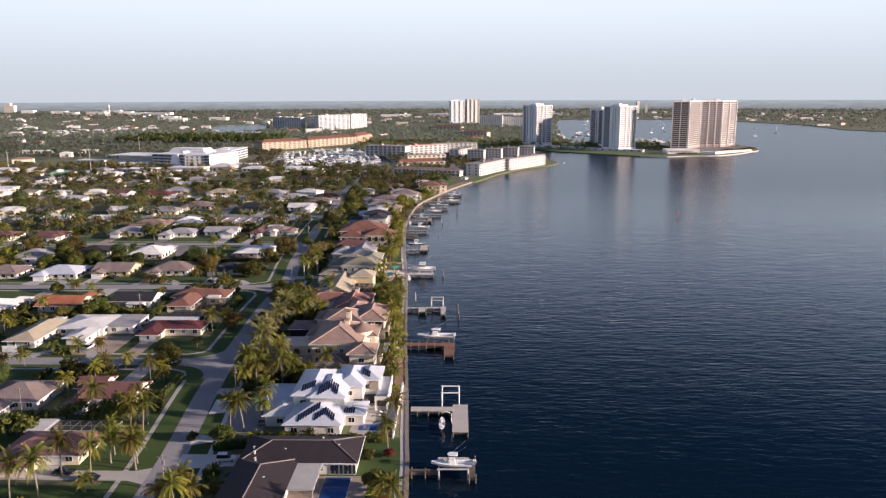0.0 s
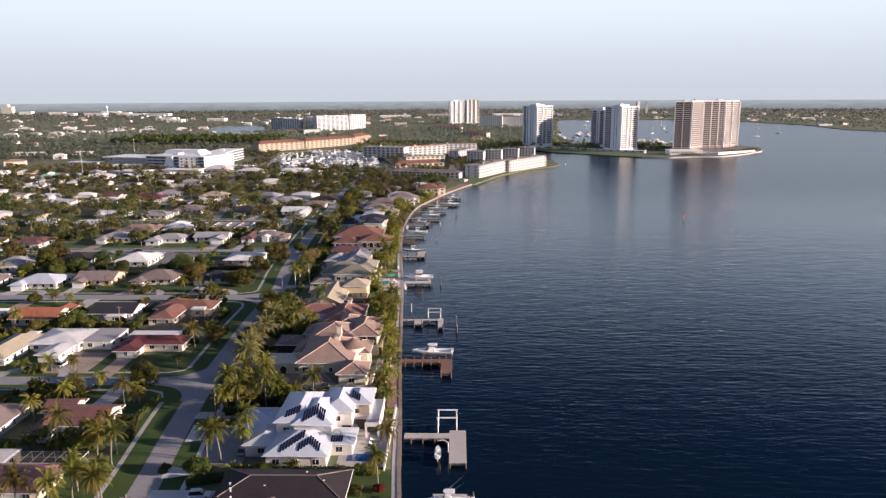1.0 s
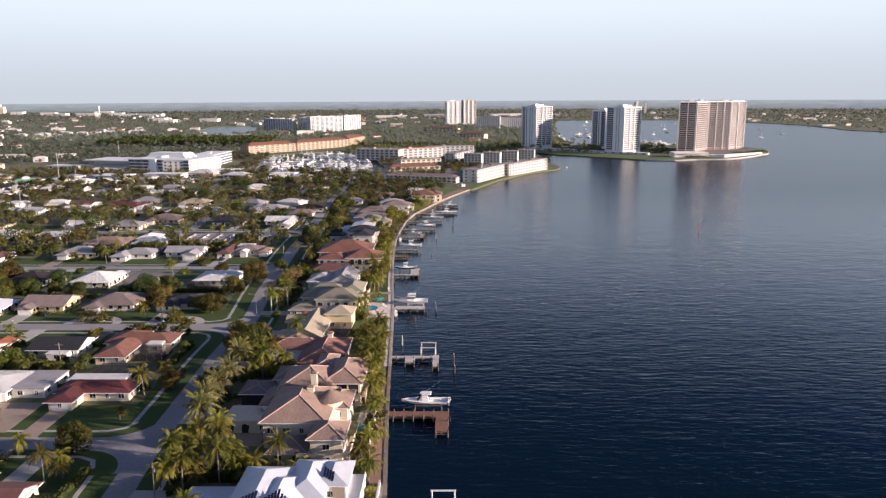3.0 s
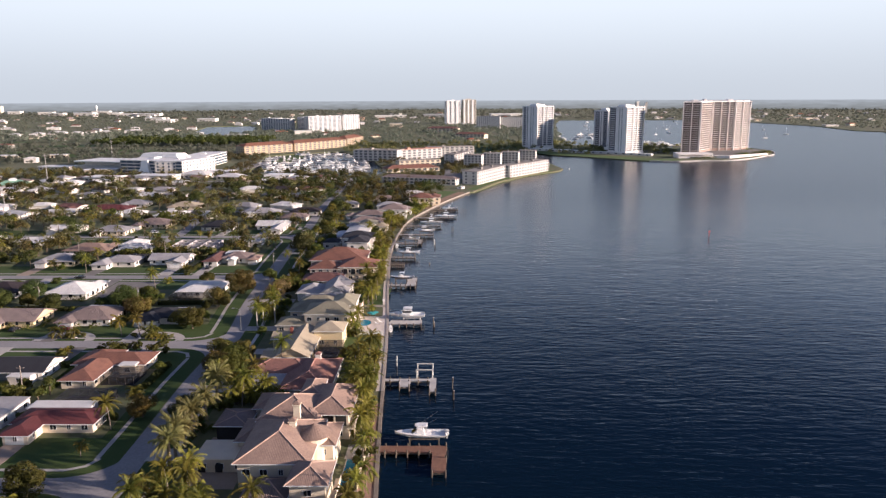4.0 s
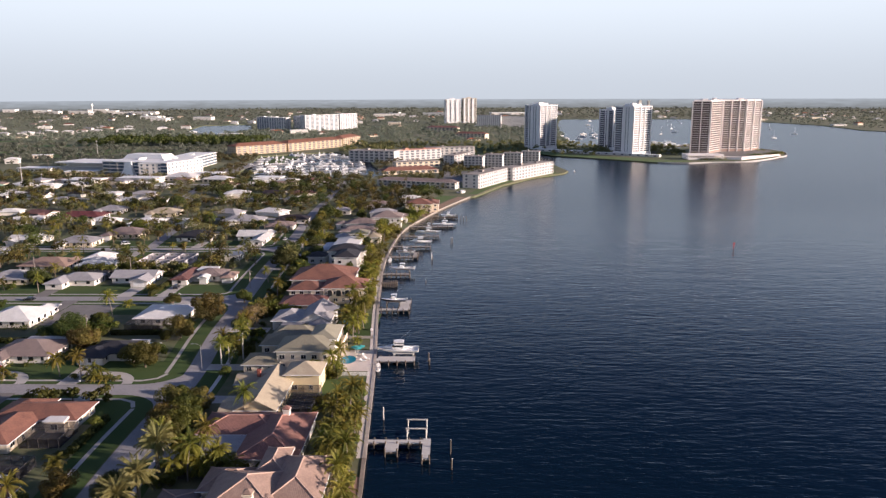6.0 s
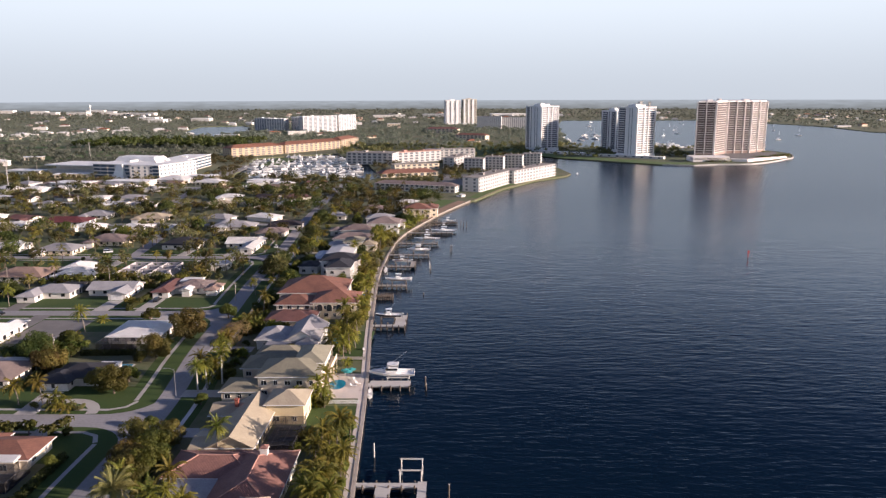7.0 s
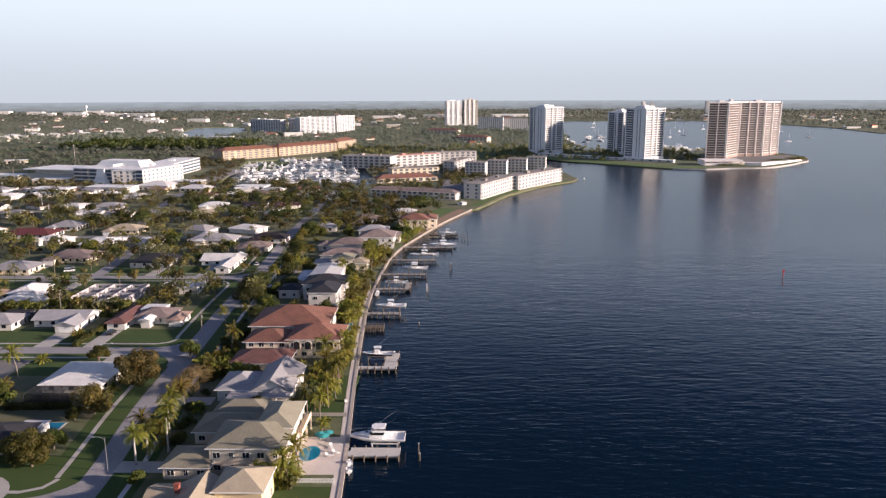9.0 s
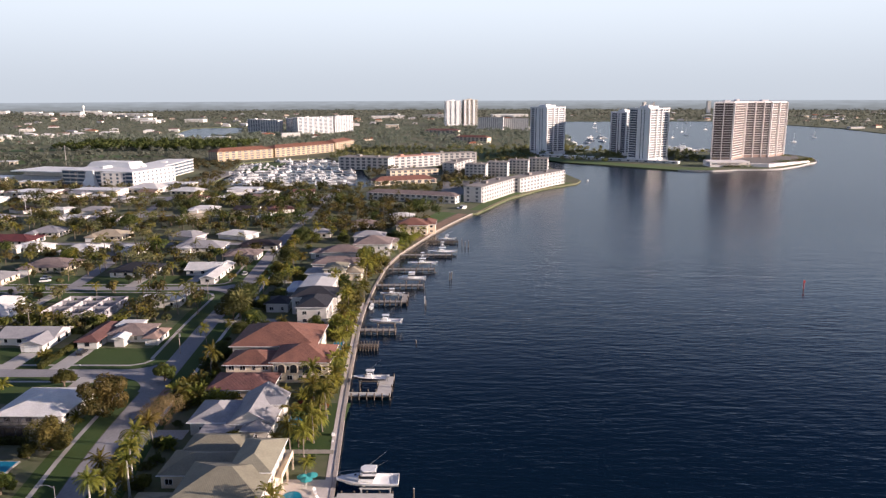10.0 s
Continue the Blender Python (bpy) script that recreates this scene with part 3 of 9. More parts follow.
for a, b in LOTS:
    pts = [(road_x(a + 11 + (b - a - 22) * k / 10), a + 11 + (b - a - 22) * k / 10) for k in range(11)]
    structure("sidewalk", ribbon(pts, 1.15, GZ + 0.036, -8.6), CONC, "pale concrete sidewalk along the street")
    structure("verge", ribbon(pts, 8.6, GZ + 0.02, -7.6), LAWN2, "green mown verge along the street")
VERGE = [p for p in ROAD if -240 <= p[1] <= 540]
structure("verge", ribbon(VERGE, 7.5, GZ + 0.02, 6.9), LAWN2, "green mown verge along the street")
PALECONC = mat("bleached_concrete", (0.60, 0.585, 0.565), (0.50, 0.488, 0.47), scale=0.2, fine=2.5, rough=0.85, bump=0.15, bump_scale=20)
structure("sidewalk", ribbon(VERGE, 1.15, GZ + 0.036, 8.2), PALECONC, "bleached concrete sidewalk along the street")
# aprons of the first waterside drives, flared towards the road
for pts in ([(-60.6, 146.1), (-49.6, 147.8), (-45, 147.8), (-45, 153.0), (-55, 153.3), (-61.4, 153.2)], [(-61.4, 157.6), (-56.9, 159.1), (-55.6, 159.2), (-55.6, 162.3), (-57.4, 162.3), (-62.2, 163.8)], [(-62.6, 174.8), (-58.1, 176.2), (-56, 176.4), (-56, 183), (-59, 183.1), (-63.6, 184.4)]):
    structure("driveway", Shape().face(*[(px, py, GZ + 0.056) for px, py in pts]), PALECONC, "bleached concrete drive that flares out at the road")


def slab(name, x0, x1, y0, y1, material, label, z=0.06):
    return structure(name, Shape().box(x0, x1, y0, y1, GZ - 0.2, GZ + z), material, label)


# drives from the main street to the waterside houses
for y, x1, wd, m in ((190, -54, 4, CONC), (227, -50, 6, CONC), (266, -60, 5, CONC), (297, -56, 5, CONC), (321, -60, 5, CONC),
                     (357, -62, 5, CONC), (383, -62, 5, PAVER), (449, -62, 5, CONC), (480, -58, 5, CONC), (507, -60, 5, CONC)):
    slab("driveway", road_x(y) + 2.8, x1, y - wd / 2, y + wd / 2, m, "pale paved driveway off the street")
# yards
slab("yard", -33, -10.6, 120, 162.5, LAWN2, "green back lawn by the seawall", 0.02)
slab("yard", -46, -14, 196, 201, LAWN, "planted strip between houses", 0.02)
slab("yard", -35, -21.8, 296, 313, LAWN2, "green back lawn by the seawall", 0.02)
slab("yard", -38, -24.5, 347, 376, LAWN2, "green back lawn by the seawall", 0.02)
slab("yard", -38, -30.0, 378, 424, LAWN2, "green back lawn by the seawall", 0.02)
slab("patio", -33, -17, 128, 143.9, TANPAVE, "tan paved pool terrace")
slab("patio", -24.5, -13.5, 163.5, 194, CONC, "pale paved terrace")
slab("patio", -22.4, -16.9, 202, 211.6, TANPAVE, "tan paved pool terrace")
slab("patio", -22.4, -16.9, 225.4, 232.4, CONC, "pale paved terrace beside the pool")
slab("patio", -33, -22.8, 318, 336, WALKC, "pale pinkish paved pool terrace")
slab("forecourt", -56, -44, 212, 236, TANPAVE, "tan paved entry court")

PARK = mat("parking_asphalt", (0.24, 0.235, 0.23), (0.17, 0.167, 0.165), scale=0.05, fine=0.8, rough=0.9)
slab("parking_lot", -375, -230, 822, 848, PARK, "grey car park in front of the offices", 0.05)
slab("parking_lot", -258, -232, 850, 1000, PARK, "grey car park beside the offices", 0.05)
slab("parking_lot", -8, 24, 800, 900, PARK, "grey car park behind the flats", 0.05)
slab("parking_lot", 24, 52, 850, 930, PARK, "grey car park behind the flats", 0.05)
slab("lawn_field", -232, -205, 1000, 1108, LAWN2, "open green lawn beside the marina", 0.05)
slab("lawn_field", -620, -430, 1010, 1120, LAWN, "open green field among the woods", 0.05)
slab("lawn_field", -20, 110, 1120, 1330, LAWN2, "open green lawn by the channel", 0.05)

# paver court and concrete drives in front of the white house
slab("forecourt", -56.5, -46, 164.5, 184, ASPH, "grey paver court before the white house", 0.062)


# ---- houses ----
def roof_shape(x0, x1, y0, y1, z, kind, pitch, over, axis):
    """Roof skin with eave thickness. Returns the shape, its ridge and hip lines, and the height of the ridge."""
    s, lines = Shape(), []
    X0, X1, Y0, Y1 = x0 - over, x1 + over, y0 - over, y1 + over
    t = 0.22
    if kind == "flat":
        s.box(X0, X1, Y0, Y1, z, z + 0.25)
        s.box(X0 + 0.3, X1 - 0.3, Y0 + 0.3, Y1 - 0.3, z + 0.25, z + 0.32)
        return s, lines, z + 0.32
    lx, ly = X1 - X0, Y1 - Y0
    along = axis or ("x" if lx >= ly else "y")
    half = (ly if along == "x" else lx) / 2
    top = z + half * pitch
    inset = half if kind == "hip" else 0.0
    if along == "x":
        inset = min(inset, lx / 2 - 0.05)
        r0, r1 = (X0 + inset, (Y0 + Y1) / 2, top), (X1 - inset, (Y0 + Y1) / 2, top)
        c = [(X0, Y0), (X1, Y0), (X1, Y1), (X0, Y1)]
        faces = [(c[0], c[1], r1, r0), (c[2], c[3], r0, r1)]
        ends = [(c[1], c[2], r1), (c[3], c[0], r0)]
    else:
        inset = min(inset, ly / 2 - 0.05)
        r0, r1 = ((X0 + X1) / 2, Y0 + inset, top), ((X0 + X1) / 2, Y1 - inset, top)
        c = [(X0, Y0), (X1, Y0), (X1, Y1), (X0, Y1)]
        faces = [(c[1], c[2], r1, r0), (c[3], c[0], r0, r1)]
        ends = [(c[0], c[1], r0), (c[2], c[3], r1)]
    up = lambda p: p if len(p) == 3 else (*p, z)
    for f in faces:
        s.face(*[up(p) for p in f])
    if kind == "hip":
        for f in ends:
            s.face(*[up(p) for p in f])
            lines += [(up(f[0]), f[2]), (up(f[1]), f[2])]
    else:
        # underside of the two slopes, so that the gable overhang has depth
        for f in faces:
            s.face(*[(p[0], p[1], p[2] - t) for p in reversed([up(p) for p in f])])
        for e in ends:
            a, b, r = up(e[0]), up(e[1]), e[2]
            dn = lambda p: (p[0], p[1], p[2] - t)
            s.face(dn(a), dn(r), r, a)
            s.face(dn(r), dn(b), b, r)
    lines.append((r0, r1))
    q = [(*p, z) for p in c]
    for a, b in zip(q, q[1:] + q[:1]):
        s.face((a[0], a[1], z - t), (b[0], b[1], z - t), b, a)
    if kind == "hip":
        s.face(*[(p[0], p[1], z - t) for p in reversed(q)])
    return s, lines, top


def window(parent, x, y, z, w, h, face, frame_mat, plain=False):
    """A framed window set into a wall; face: the side of the house it looks out of."""
    if plain:
        ob = part("window", Shape().box(-w / 2, w / 2, -0.05, 0.03, 0, h), GLASS, parent)
        ob.matrix_basis = pose(x, y, z, 0, 0, {"s": 0, "e": 90, "n": 180, "w": -90}[face])
        return
    f, g = Shape(), Shape()
    t = 0.09
    for a0, a1, z0, z1 in ((-w / 2 - t, w / 2 + t, -t, 0), (-w / 2 - t, w / 2 + t, h, h + t), (-w / 2 - t, -w / 2, 0, h), (w / 2, w / 2 + t, 0, h), (-0.03, 0.03, 0, h)):
        f.box(a0, a1, -0.07, 0.05, z0, z1)
    g.box(-w / 2, w / 2, -0.03, 0.03, 0, h)
    rz = {"s": 0, "e": 90, "n": 180, "w": -90}[face]
    fr = part("window", f, frame_mat, parent)
    fr.matrix_basis = pose(x, y, z, 0, 0, rz)
    part("pane", g, GLASS, fr)




def house(label, blocks, roof, wall, origin=None, frame_mat=None, cap=None, group="", windows="sew", garage=None, door=None, chimneys=(), over=0.6, pitch=0.36, dense=3.4, name="house", plain=False):
    """A house from blocks (x0, x1, y0, y1, wall height, roof kind[, axis[, roof material[, pitch]]])."""
    frame_mat = frame_mat or WHITE
    ox, oy = origin or ((blocks[0][0] + blocks[0][1]) / 2, (blocks[0][2] + blocks[0][3]) / 2)
    h = thing(name, ox, oy, GZ, label, "house", group)
    for b in blocks:
        x0, x1, y0, y1, ht, kind = b[:6]
        axis = b[6] if len(b) > 6 else None
        rm = b[7] if len(b) > 7 and b[7] else roof
        pt = b[8] if len(b) > 8 else pitch
        x0, x1, y0, y1 = x0 - ox, x1 - ox, y0 - oy, y1 - oy
        o = 0.25 if kind == "flat" else over
        x0 += o; x1 -= o; y0 += o; y1 -= o
        s = Shape().box(x0, x1, y0, y1, -0.2, ht - 0.02)
        along = axis or ("x" if x1 - x0 >= y1 - y0 else "y")
        if kind == "gable":
            if along == "x":
                rise = (y1 - y0) / 2 * pt
                for x in (x0, x1):
                    s.prism([(x - 0.08, y0), (x + 0.08, y0), (x + 0.08, y0 + 0.01), (x - 0.08, y0 + 0.01)], ht - 0.03, ht - 0.02)
                    a, c, r = (x, y0, ht - 0.02), (x, y1, ht - 0.02), (x, (y0 + y1) / 2, ht + rise - 0.1)
                    s.face(a, c, r) if x > 0 else s.face(c, a, r)
            else:
                rise = (x1 - x0) / 2 * pt
                for y in (y0, y1):
                    a, c, r = (x0, y, ht - 0.02), (x1, y, ht - 0.02), ((x0 + x1) / 2, y, ht + rise - 0.1)
                    s.face(a, c, r)
        part("wall", s, wall, h)
        rs, lines, top = roof_shape(x0, x1, y0, y1, ht, kind, pt, o, axis)
        ro = part("roof", rs, rm, h)
        if cap is not None and lines:
            cs = Shape()
            for a, c in lines:
                cs.tube([Vector(a) + Vector((0, 0, 0.02)), Vector(c) + Vector((0, 0, 0.02))], [0.15, 0.15], 6)
            part("ridge_cap", cs, cap, ro)
        if kind != "flat" and not plain:
            gt = Shape()
            for a0, a1, c0, c1 in ((x0 - o - 0.12, x1 + o + 0.12, y0 - o - 0.12, y0 - o), (x1 + o, x1 + o + 0.12, y0 - o, y1 + o)):
                gt.box(a0, a1, c0, c1, ht - 0.2, ht - 0.02)
            part("gutter", gt, WHITE, ro)
        floors = max(1, int(ht // 2.75))
        for fl in range(floors):
            zb = 0.9 + fl * 2.9
            for face in windows:
                L = (x1 - x0) if face in "sn" else (y1 - y0)
                n = int((L - 1.2) // dense)
                for k in range(n):
                    u = -L / 2 + L * (k + 0.5) / n
                    wd = 1.5 if (k * 7 + fl * 3 + int(abs(ox))) % 3 else 0.9
                    if face == "s":
                        window(h, (x0 + x1) / 2 + u, y0, zb, wd, 1.25, face, frame_mat, plain)
                    elif face == "e":
                        window(h, x1, (y0 + y1) / 2 + u, zb - (0.6 if k % 2 else 0), wd, 1.25 + (0.6 if k % 2 else 0), face, frame_mat, plain)
                    elif face == "n":
                        window(h, (x0 + x1) / 2 + u, y1, zb, wd, 1.25, face, frame_mat, plain)
                    else:
                        window(h, x0, (y0 + y1) / 2 + u, zb, wd, 1.25, face, frame_mat, plain)
    if garage:
        gx, gy, face, w = garage
        s = Shape()
        for k in range(4):
            s.box(-w / 2, w / 2, -0.06 - 0.012 * (k % 2), 0.02, 0.02 + k * 0.54, 0.54 + k * 0.54 - 0.02)
        g = part("garage_door", s, WHITE, h)
        g.matrix_basis = pose(gx - ox, gy - oy, 0.0, 0, 0, {"s": 0, "e": 90, "n": 180, "w": -90}[face])
    if door:
        dx, dy, face = door
        s = Shape().box(-0.5, 0.5, -0.07, 0.03, 0.03, 2.1).box(-0.62, -0.5, -0.1, 0.03, 0, 2.22).box(0.5, 0.62, -0.1, 0.03, 0, 2.22).box(-0.5, 0.5, -0.1, 0.03, 2.1, 2.22)
        d = part("door", s, POLEW, h)
        d.matrix_basis = pose(dx - ox, dy - oy, 0.0, 0, 0, {"s": 0, "e": 90, "n": 180, "w": -90}[face])
    for cx, cy, top in chimneys:
        s = Shape().box(-0.75, 0.75, -0.75, 0.75, 2.5, top - 0.5).box(-0.95, 0.95, -0.95, 0.95, top - 0.62, top - 0.42)
        c = part("chimney", s, wall, h)
        c.matrix_basis = pose(cx - ox, cy - oy, 0)
        k = Shape().loft([[(-0.9, -0.9, top - 0.1), (0.9, -0.9, top - 0.1), (0.9, 0.9, top - 0.1), (-0.9, 0.9, top - 0.1)], [(-0.05, -0.05, top + 0.45), (0.05, -0.05, top + 0.45), (0.05, 0.05, top + 0.45), (-0.05, 0.05, top + 0.45)]])
        k.box(-0.7, 0.7, -0.7, 0.7, top - 0.42, top - 0.1)
        part("chimney_cap", k, roof, c)
    return h


# the waterside row, from south to north
h1 = house("low dark brown shingle-roofed house beside a blue pool", [(-46, -19.5, 144, 157, 3.0, "hip"), (-46, -32.5, 119, 146, 3.0, "hip", "y")], R_DARK, WALLW, cap=mat("pale_ridge", (0.20, 0.165, 0.155), rough=0.8), windows="sew", pitch=0.33, dense=3.0)
s = Shape().box(-34.5, -27, 133, 145.5, 2.75, 2.95).box(-34.3, -27.2, 133.2, 145.3, 2.95, 3.0)
for x in (-34.2, -27.4):
    for y in (133.3, 139):
        s.box(x, x + 0.2, y, y + 0.2, 0, 2.75)
for vx, vy, vz in ((-42.5, 146.5, 4.4), (-43.2, 148.6, 4.3), (-41.4, 143, 4.6), (-36, 148, 4.2), (-28.5, 153.2, 4.4), (-24.3, 149.5, 4.5), (-37.5, 135, 4.6)):
    v_ = part("roof_vent", Shape().box(-0.15, 0.15, -0.15, 0.15, -0.9, 0.1).box(-0.2, 0.2, -0.2, 0.2, 0.1, 0.16), WHITE, h1)
    v_.matrix_basis = pose(vx + 32.75, vy - 150.5, vz)
pr = part("patio_roof", s, mat("pale_membrane", (0.46, 0.45, 0.43), (0.36, 0.35, 0.335), scale=0.3, fine=2), h1, "flat pale patio roof")
pr.matrix_basis = pose(32.75, -150.5, 0)
for k in range(6):
    g = part("glass_door", Shape().box(-25.4 + k * 0.95, -24.8 + k * 0.95, 144.42, 144.55, 0.3, 2.3), GLASS, h1)
    g.matrix_basis = pose(32.75, -150.5, 0)

h2 = house("white two-storey house with white metal roof and solar panels",
           [(-40.4, -25.9, 162.3, 176, 3.2, "hip"), (-40.3, -29.5, 172.2, 190.5, 6.5, "hip"), (-35.8, -26.1, 171.1, 187, 6.5, "hip", "y"), (-30.5, -22.3, 178.4, 193.5, 6.5, "hip", "y"), (-25.5, -18.4, 182.8, 193.2, 6.5, "hip"),
            (-51.4, -39.5, 176.4, 188.4, 3.1, "hip", None, None, 0.2), (-46.5, -38, 167.5, 179, 3.1, "hip", None, None, 0.28), (-28, -20.9, 168.3, 177, 3.1, "hip", None, None, 0.24), (-19.5, -16.0, 180.5, 193, 3.2, "flat")],
           R_WMET, WALLW, origin=(-32.5, 168.8), windows="s", dense=3.9, pitch=0.42, over=0.55)


def panels(parent, ox, oy, x0, y0, rows, y_eave, z_eave, pitch, step=0.56):
    """Solar panels on a south slope: columns of given lengths, each a frame with dark cells."""
    for k, (n, shift) in enumerate(rows):
        s = Shape()
        for j in range(n):
            ya = y0 + shift + j * 1.05
            xa = x0 + k * step
            p = [(xa, ya), (xa + step * 0.84, ya), (xa + step * 0.84, ya + 1.0), (xa, ya + 1.0)]
            lo = [(x - ox, y - oy, z_eave + (y - y_eave) * pitch + 0.05) for x, y in p]
            hi = [(x, y, z + 0.09) for x, y, z in lo]
            s.loft([lo, hi]).face(*hi)
        part("solar_panel", s, SOLAR, parent)


ox2, oy2 = -32.5, 168.8
P2 = 0.42
for px, py, rows, ye, ze in ((-36.9, 163.2, [(2, 0.48 * k) for k in range(9)], 162.3, 3.2), (-32.9, 163.6, [(2, v) for v in (0, 0.5, 1.0, 1.5, 1.9, 1.5, 1.0, 0.5, 0)], 162.3, 3.2), (-37.8, 173.6, [(2, 0.3 * k) for k in range(6)], 172.2, 6.5),
                             (-33.4, 171.9, [(3, 0.42 * k) for k in range(6)], 171.1, 6.5), (-29.9, 173.0, [(3, -0.4 * k) for k in range(3)], 171.1, 6.5), (-23.6, 184.9, [(2, -0.35 * k) for k in range(4)], 182.8, 6.5)):
    panels(h2, ox2, oy2, px, py, rows, ye, ze, P2)
panels(h2, ox2, oy2, -26.4, 169.0, [(2, 0.0)] * 5, 168.3, 3.1, 0.24)
# garden front: tall glass doors, the covered terrace and an upper loggia
for gx, gy, gz, gw, gh in ((-25.3, 178.85, 0.2, 2.3, 2.5), (-22.0, 182.2, 0.2, 2.2, 2.5)):
    part("sliding_door", Shape().box(gx, gx + gw, gy, gy + 0.1, gz, gz + gh).box(gx + gw / 2 - 0.05, gx + gw / 2 + 0.05, gy - 0.04, gy + 0.1, gz, gz + gh), GLASS, h2).matrix_basis = pose(-ox2, -oy2, 0)
g = part("balcony", Shape().box(-19.6, -16.2, 177.6, 181.0, 2.95, 3.15).box(-19.6, -19.2, 177.7, 178.1, 0, 2.95).box(-16.6, -16.2, 177.7, 178.1, 0, 2.95).box(-16.35, -16.2, 177.6, 193, 3.15, 4.0).box(-19.6, -16.2, 177.6, 177.75, 3.15, 4.0), WALLW, h2)
g.matrix_basis = pose(-ox2, -oy2, 0)
# near-black sheet painted as the shade under the balcony
g = part("terrace_recess", Shape().box(-19.2, -16.6, 180.4, 180.5, 0.1, 2.9), DARK, h2)
g.matrix_basis = pose(-ox2, -oy2, 0)
g = part("loggia_screen", Shape().box(-21.6, -19.2, 183.2, 183.3, 3.5, 6.0), TANPAVE, h2, "tan slatted loggia screen")
g.matrix_basis = pose(-ox2, -oy2, 0)

h3 = house("large two-storey villa with cream walls and tan barrel tile roofs",
           [(-43.4, -27.2, 210.4, 232, 6.7, "hip", "y"), (-30.7, -22.0, 202.3, 212.5, 6.5, "hip"), (-29.5, -23.2, 219.4, 231, 6.4, "hip"), (-33, -21.9, 234.4, 253.2, 6.7, "hip", "y"), (-44, -29, 231, 247, 6.6, "hip"), (-36.9, -31.2, 246, 256.4, 6.9, "hip", "y"),
            (-47.2, -40, 224, 236, 4.9, "hip"), (-47.7, -36, 241.5, 251.2, 5.0, "hip"), (-55.3, -46.8, 234.4, 244.6, 3.7, "hip", None, R_BROWN, 0.2), (-54.8, -43, 218.8, 228.2, 3.0, "flat", None, WALLC), (-40.2, -30.5, 202.6, 212, 3.0, "hip", None, R_BROWN)],
           R_TAN, WALLC, windows="se", dense=3.2, pitch=0.44, over=0.8, origin=(-34.5, 222), cap=mat("tan_ridge", (0.44, 0.32, 0.26), rough=0.85), chimneys=((-33.3, 223.2, 10.9), (-33.9, 230.6, 11.6)))
# round stair turret with a cone roof
s, c = Shape(), Shape()
for k in range(20):
    a, b = 2 * math.pi * k / 20, 2 * math.pi * (k + 1) / 20
    s.face((3.4 * math.cos(a), 3.4 * math.sin(a), 0), (3.4 * math.cos(b), 3.4 * math.sin(b), 0), (3.4 * math.cos(b), 3.4 * math.sin(b), 8.1), (3.4 * math.cos(a), 3.4 * math.sin(a), 8.1))
    c.face((4.2 * math.cos(a), 4.2 * math.sin(a), 8.0), (4.2 * math.cos(b), 4.2 * math.sin(b), 8.0), (0, 0, 10.2))
    c.face((4.2 * math.cos(b), 4.2 * math.sin(b), 8.0), (4.2 * math.cos(a), 4.2 * math.sin(a), 8.0), (0, 0, 7.9))
for nm, shp, m in (("turret", s, WALLC), ("turret_roof", c, R_TAN)):
    ob = part(nm, shp, m, h3)
    ob.matrix_basis = pose(-28.4 + 34.5, 222.4 - 222, 0)
# waterside loggia and garden balcony
s = Shape().box(-22.8, -21.0, 234, 252, 3.1, 3.3).box(-21.2, -21.0, 234, 252, 3.3, 4.2)
for k in range(6):
    s.box(-21.3, -21.0, 234.2 + k * 3.5, 234.5 + k * 3.5, 0, 3.1)
s.box(-32.2, -20.8, 200.9, 202.5, 3.0, 3.2).box(-32.2, -20.8, 200.9, 201.05, 3.2, 4.0).box(-20.95, -20.8, 201, 211, 3.2, 4.0).box(-22, -20.8, 202, 211, 3.0, 3.2)
for x in (-32.1, -26.5, -21.1):
    s.box(x, x + 0.3, 200.95, 201.2, 0, 3.0)
g = part("balcony", s, WALLC, h3)
g.matrix_basis = pose(34.5, -222, 0)
# dark garage front, waterside loggia's shade as a near-black panel, arched court windows
part("garage_opening", Shape().box(-54.6, -47.6, 234.7, 234.95, 0.1, 3.3), DARK, h3).matrix_basis = pose(34.5, -222, 0)
part("loggia_opening", Shape().box(-28.8, -23.2, 234.85, 234.98, 3.6, 6.2), DARK, h3).matrix_basis = pose(34.5, -222, 0)
part("loggia_post", Shape().box(-26.2, -25.8, 234.6, 234.95, 3.5, 6.4), WALLC, h3).matrix_basis = pose(34.5, -222, 0)
for xa in (-53.0, -49.2):
    arch = [(xa - 0.8, 0.1), (xa + 0.8, 0.1)] + [(xa + 0.8 * math.cos(math.pi * j / 8), 1.6 + 0.8 * math.sin(math.pi * j / 8)) for j in range(9)]
    part("arched_opening", Shape().loft([[(u, 218.9, v) for u, v in arch], [(u, 219.2, v) for u, v in arch]]).face(*[(u, 218.9, v) for u, v in arch]), DARK, h3).matrix_basis = pose(34.5, -222, 0)

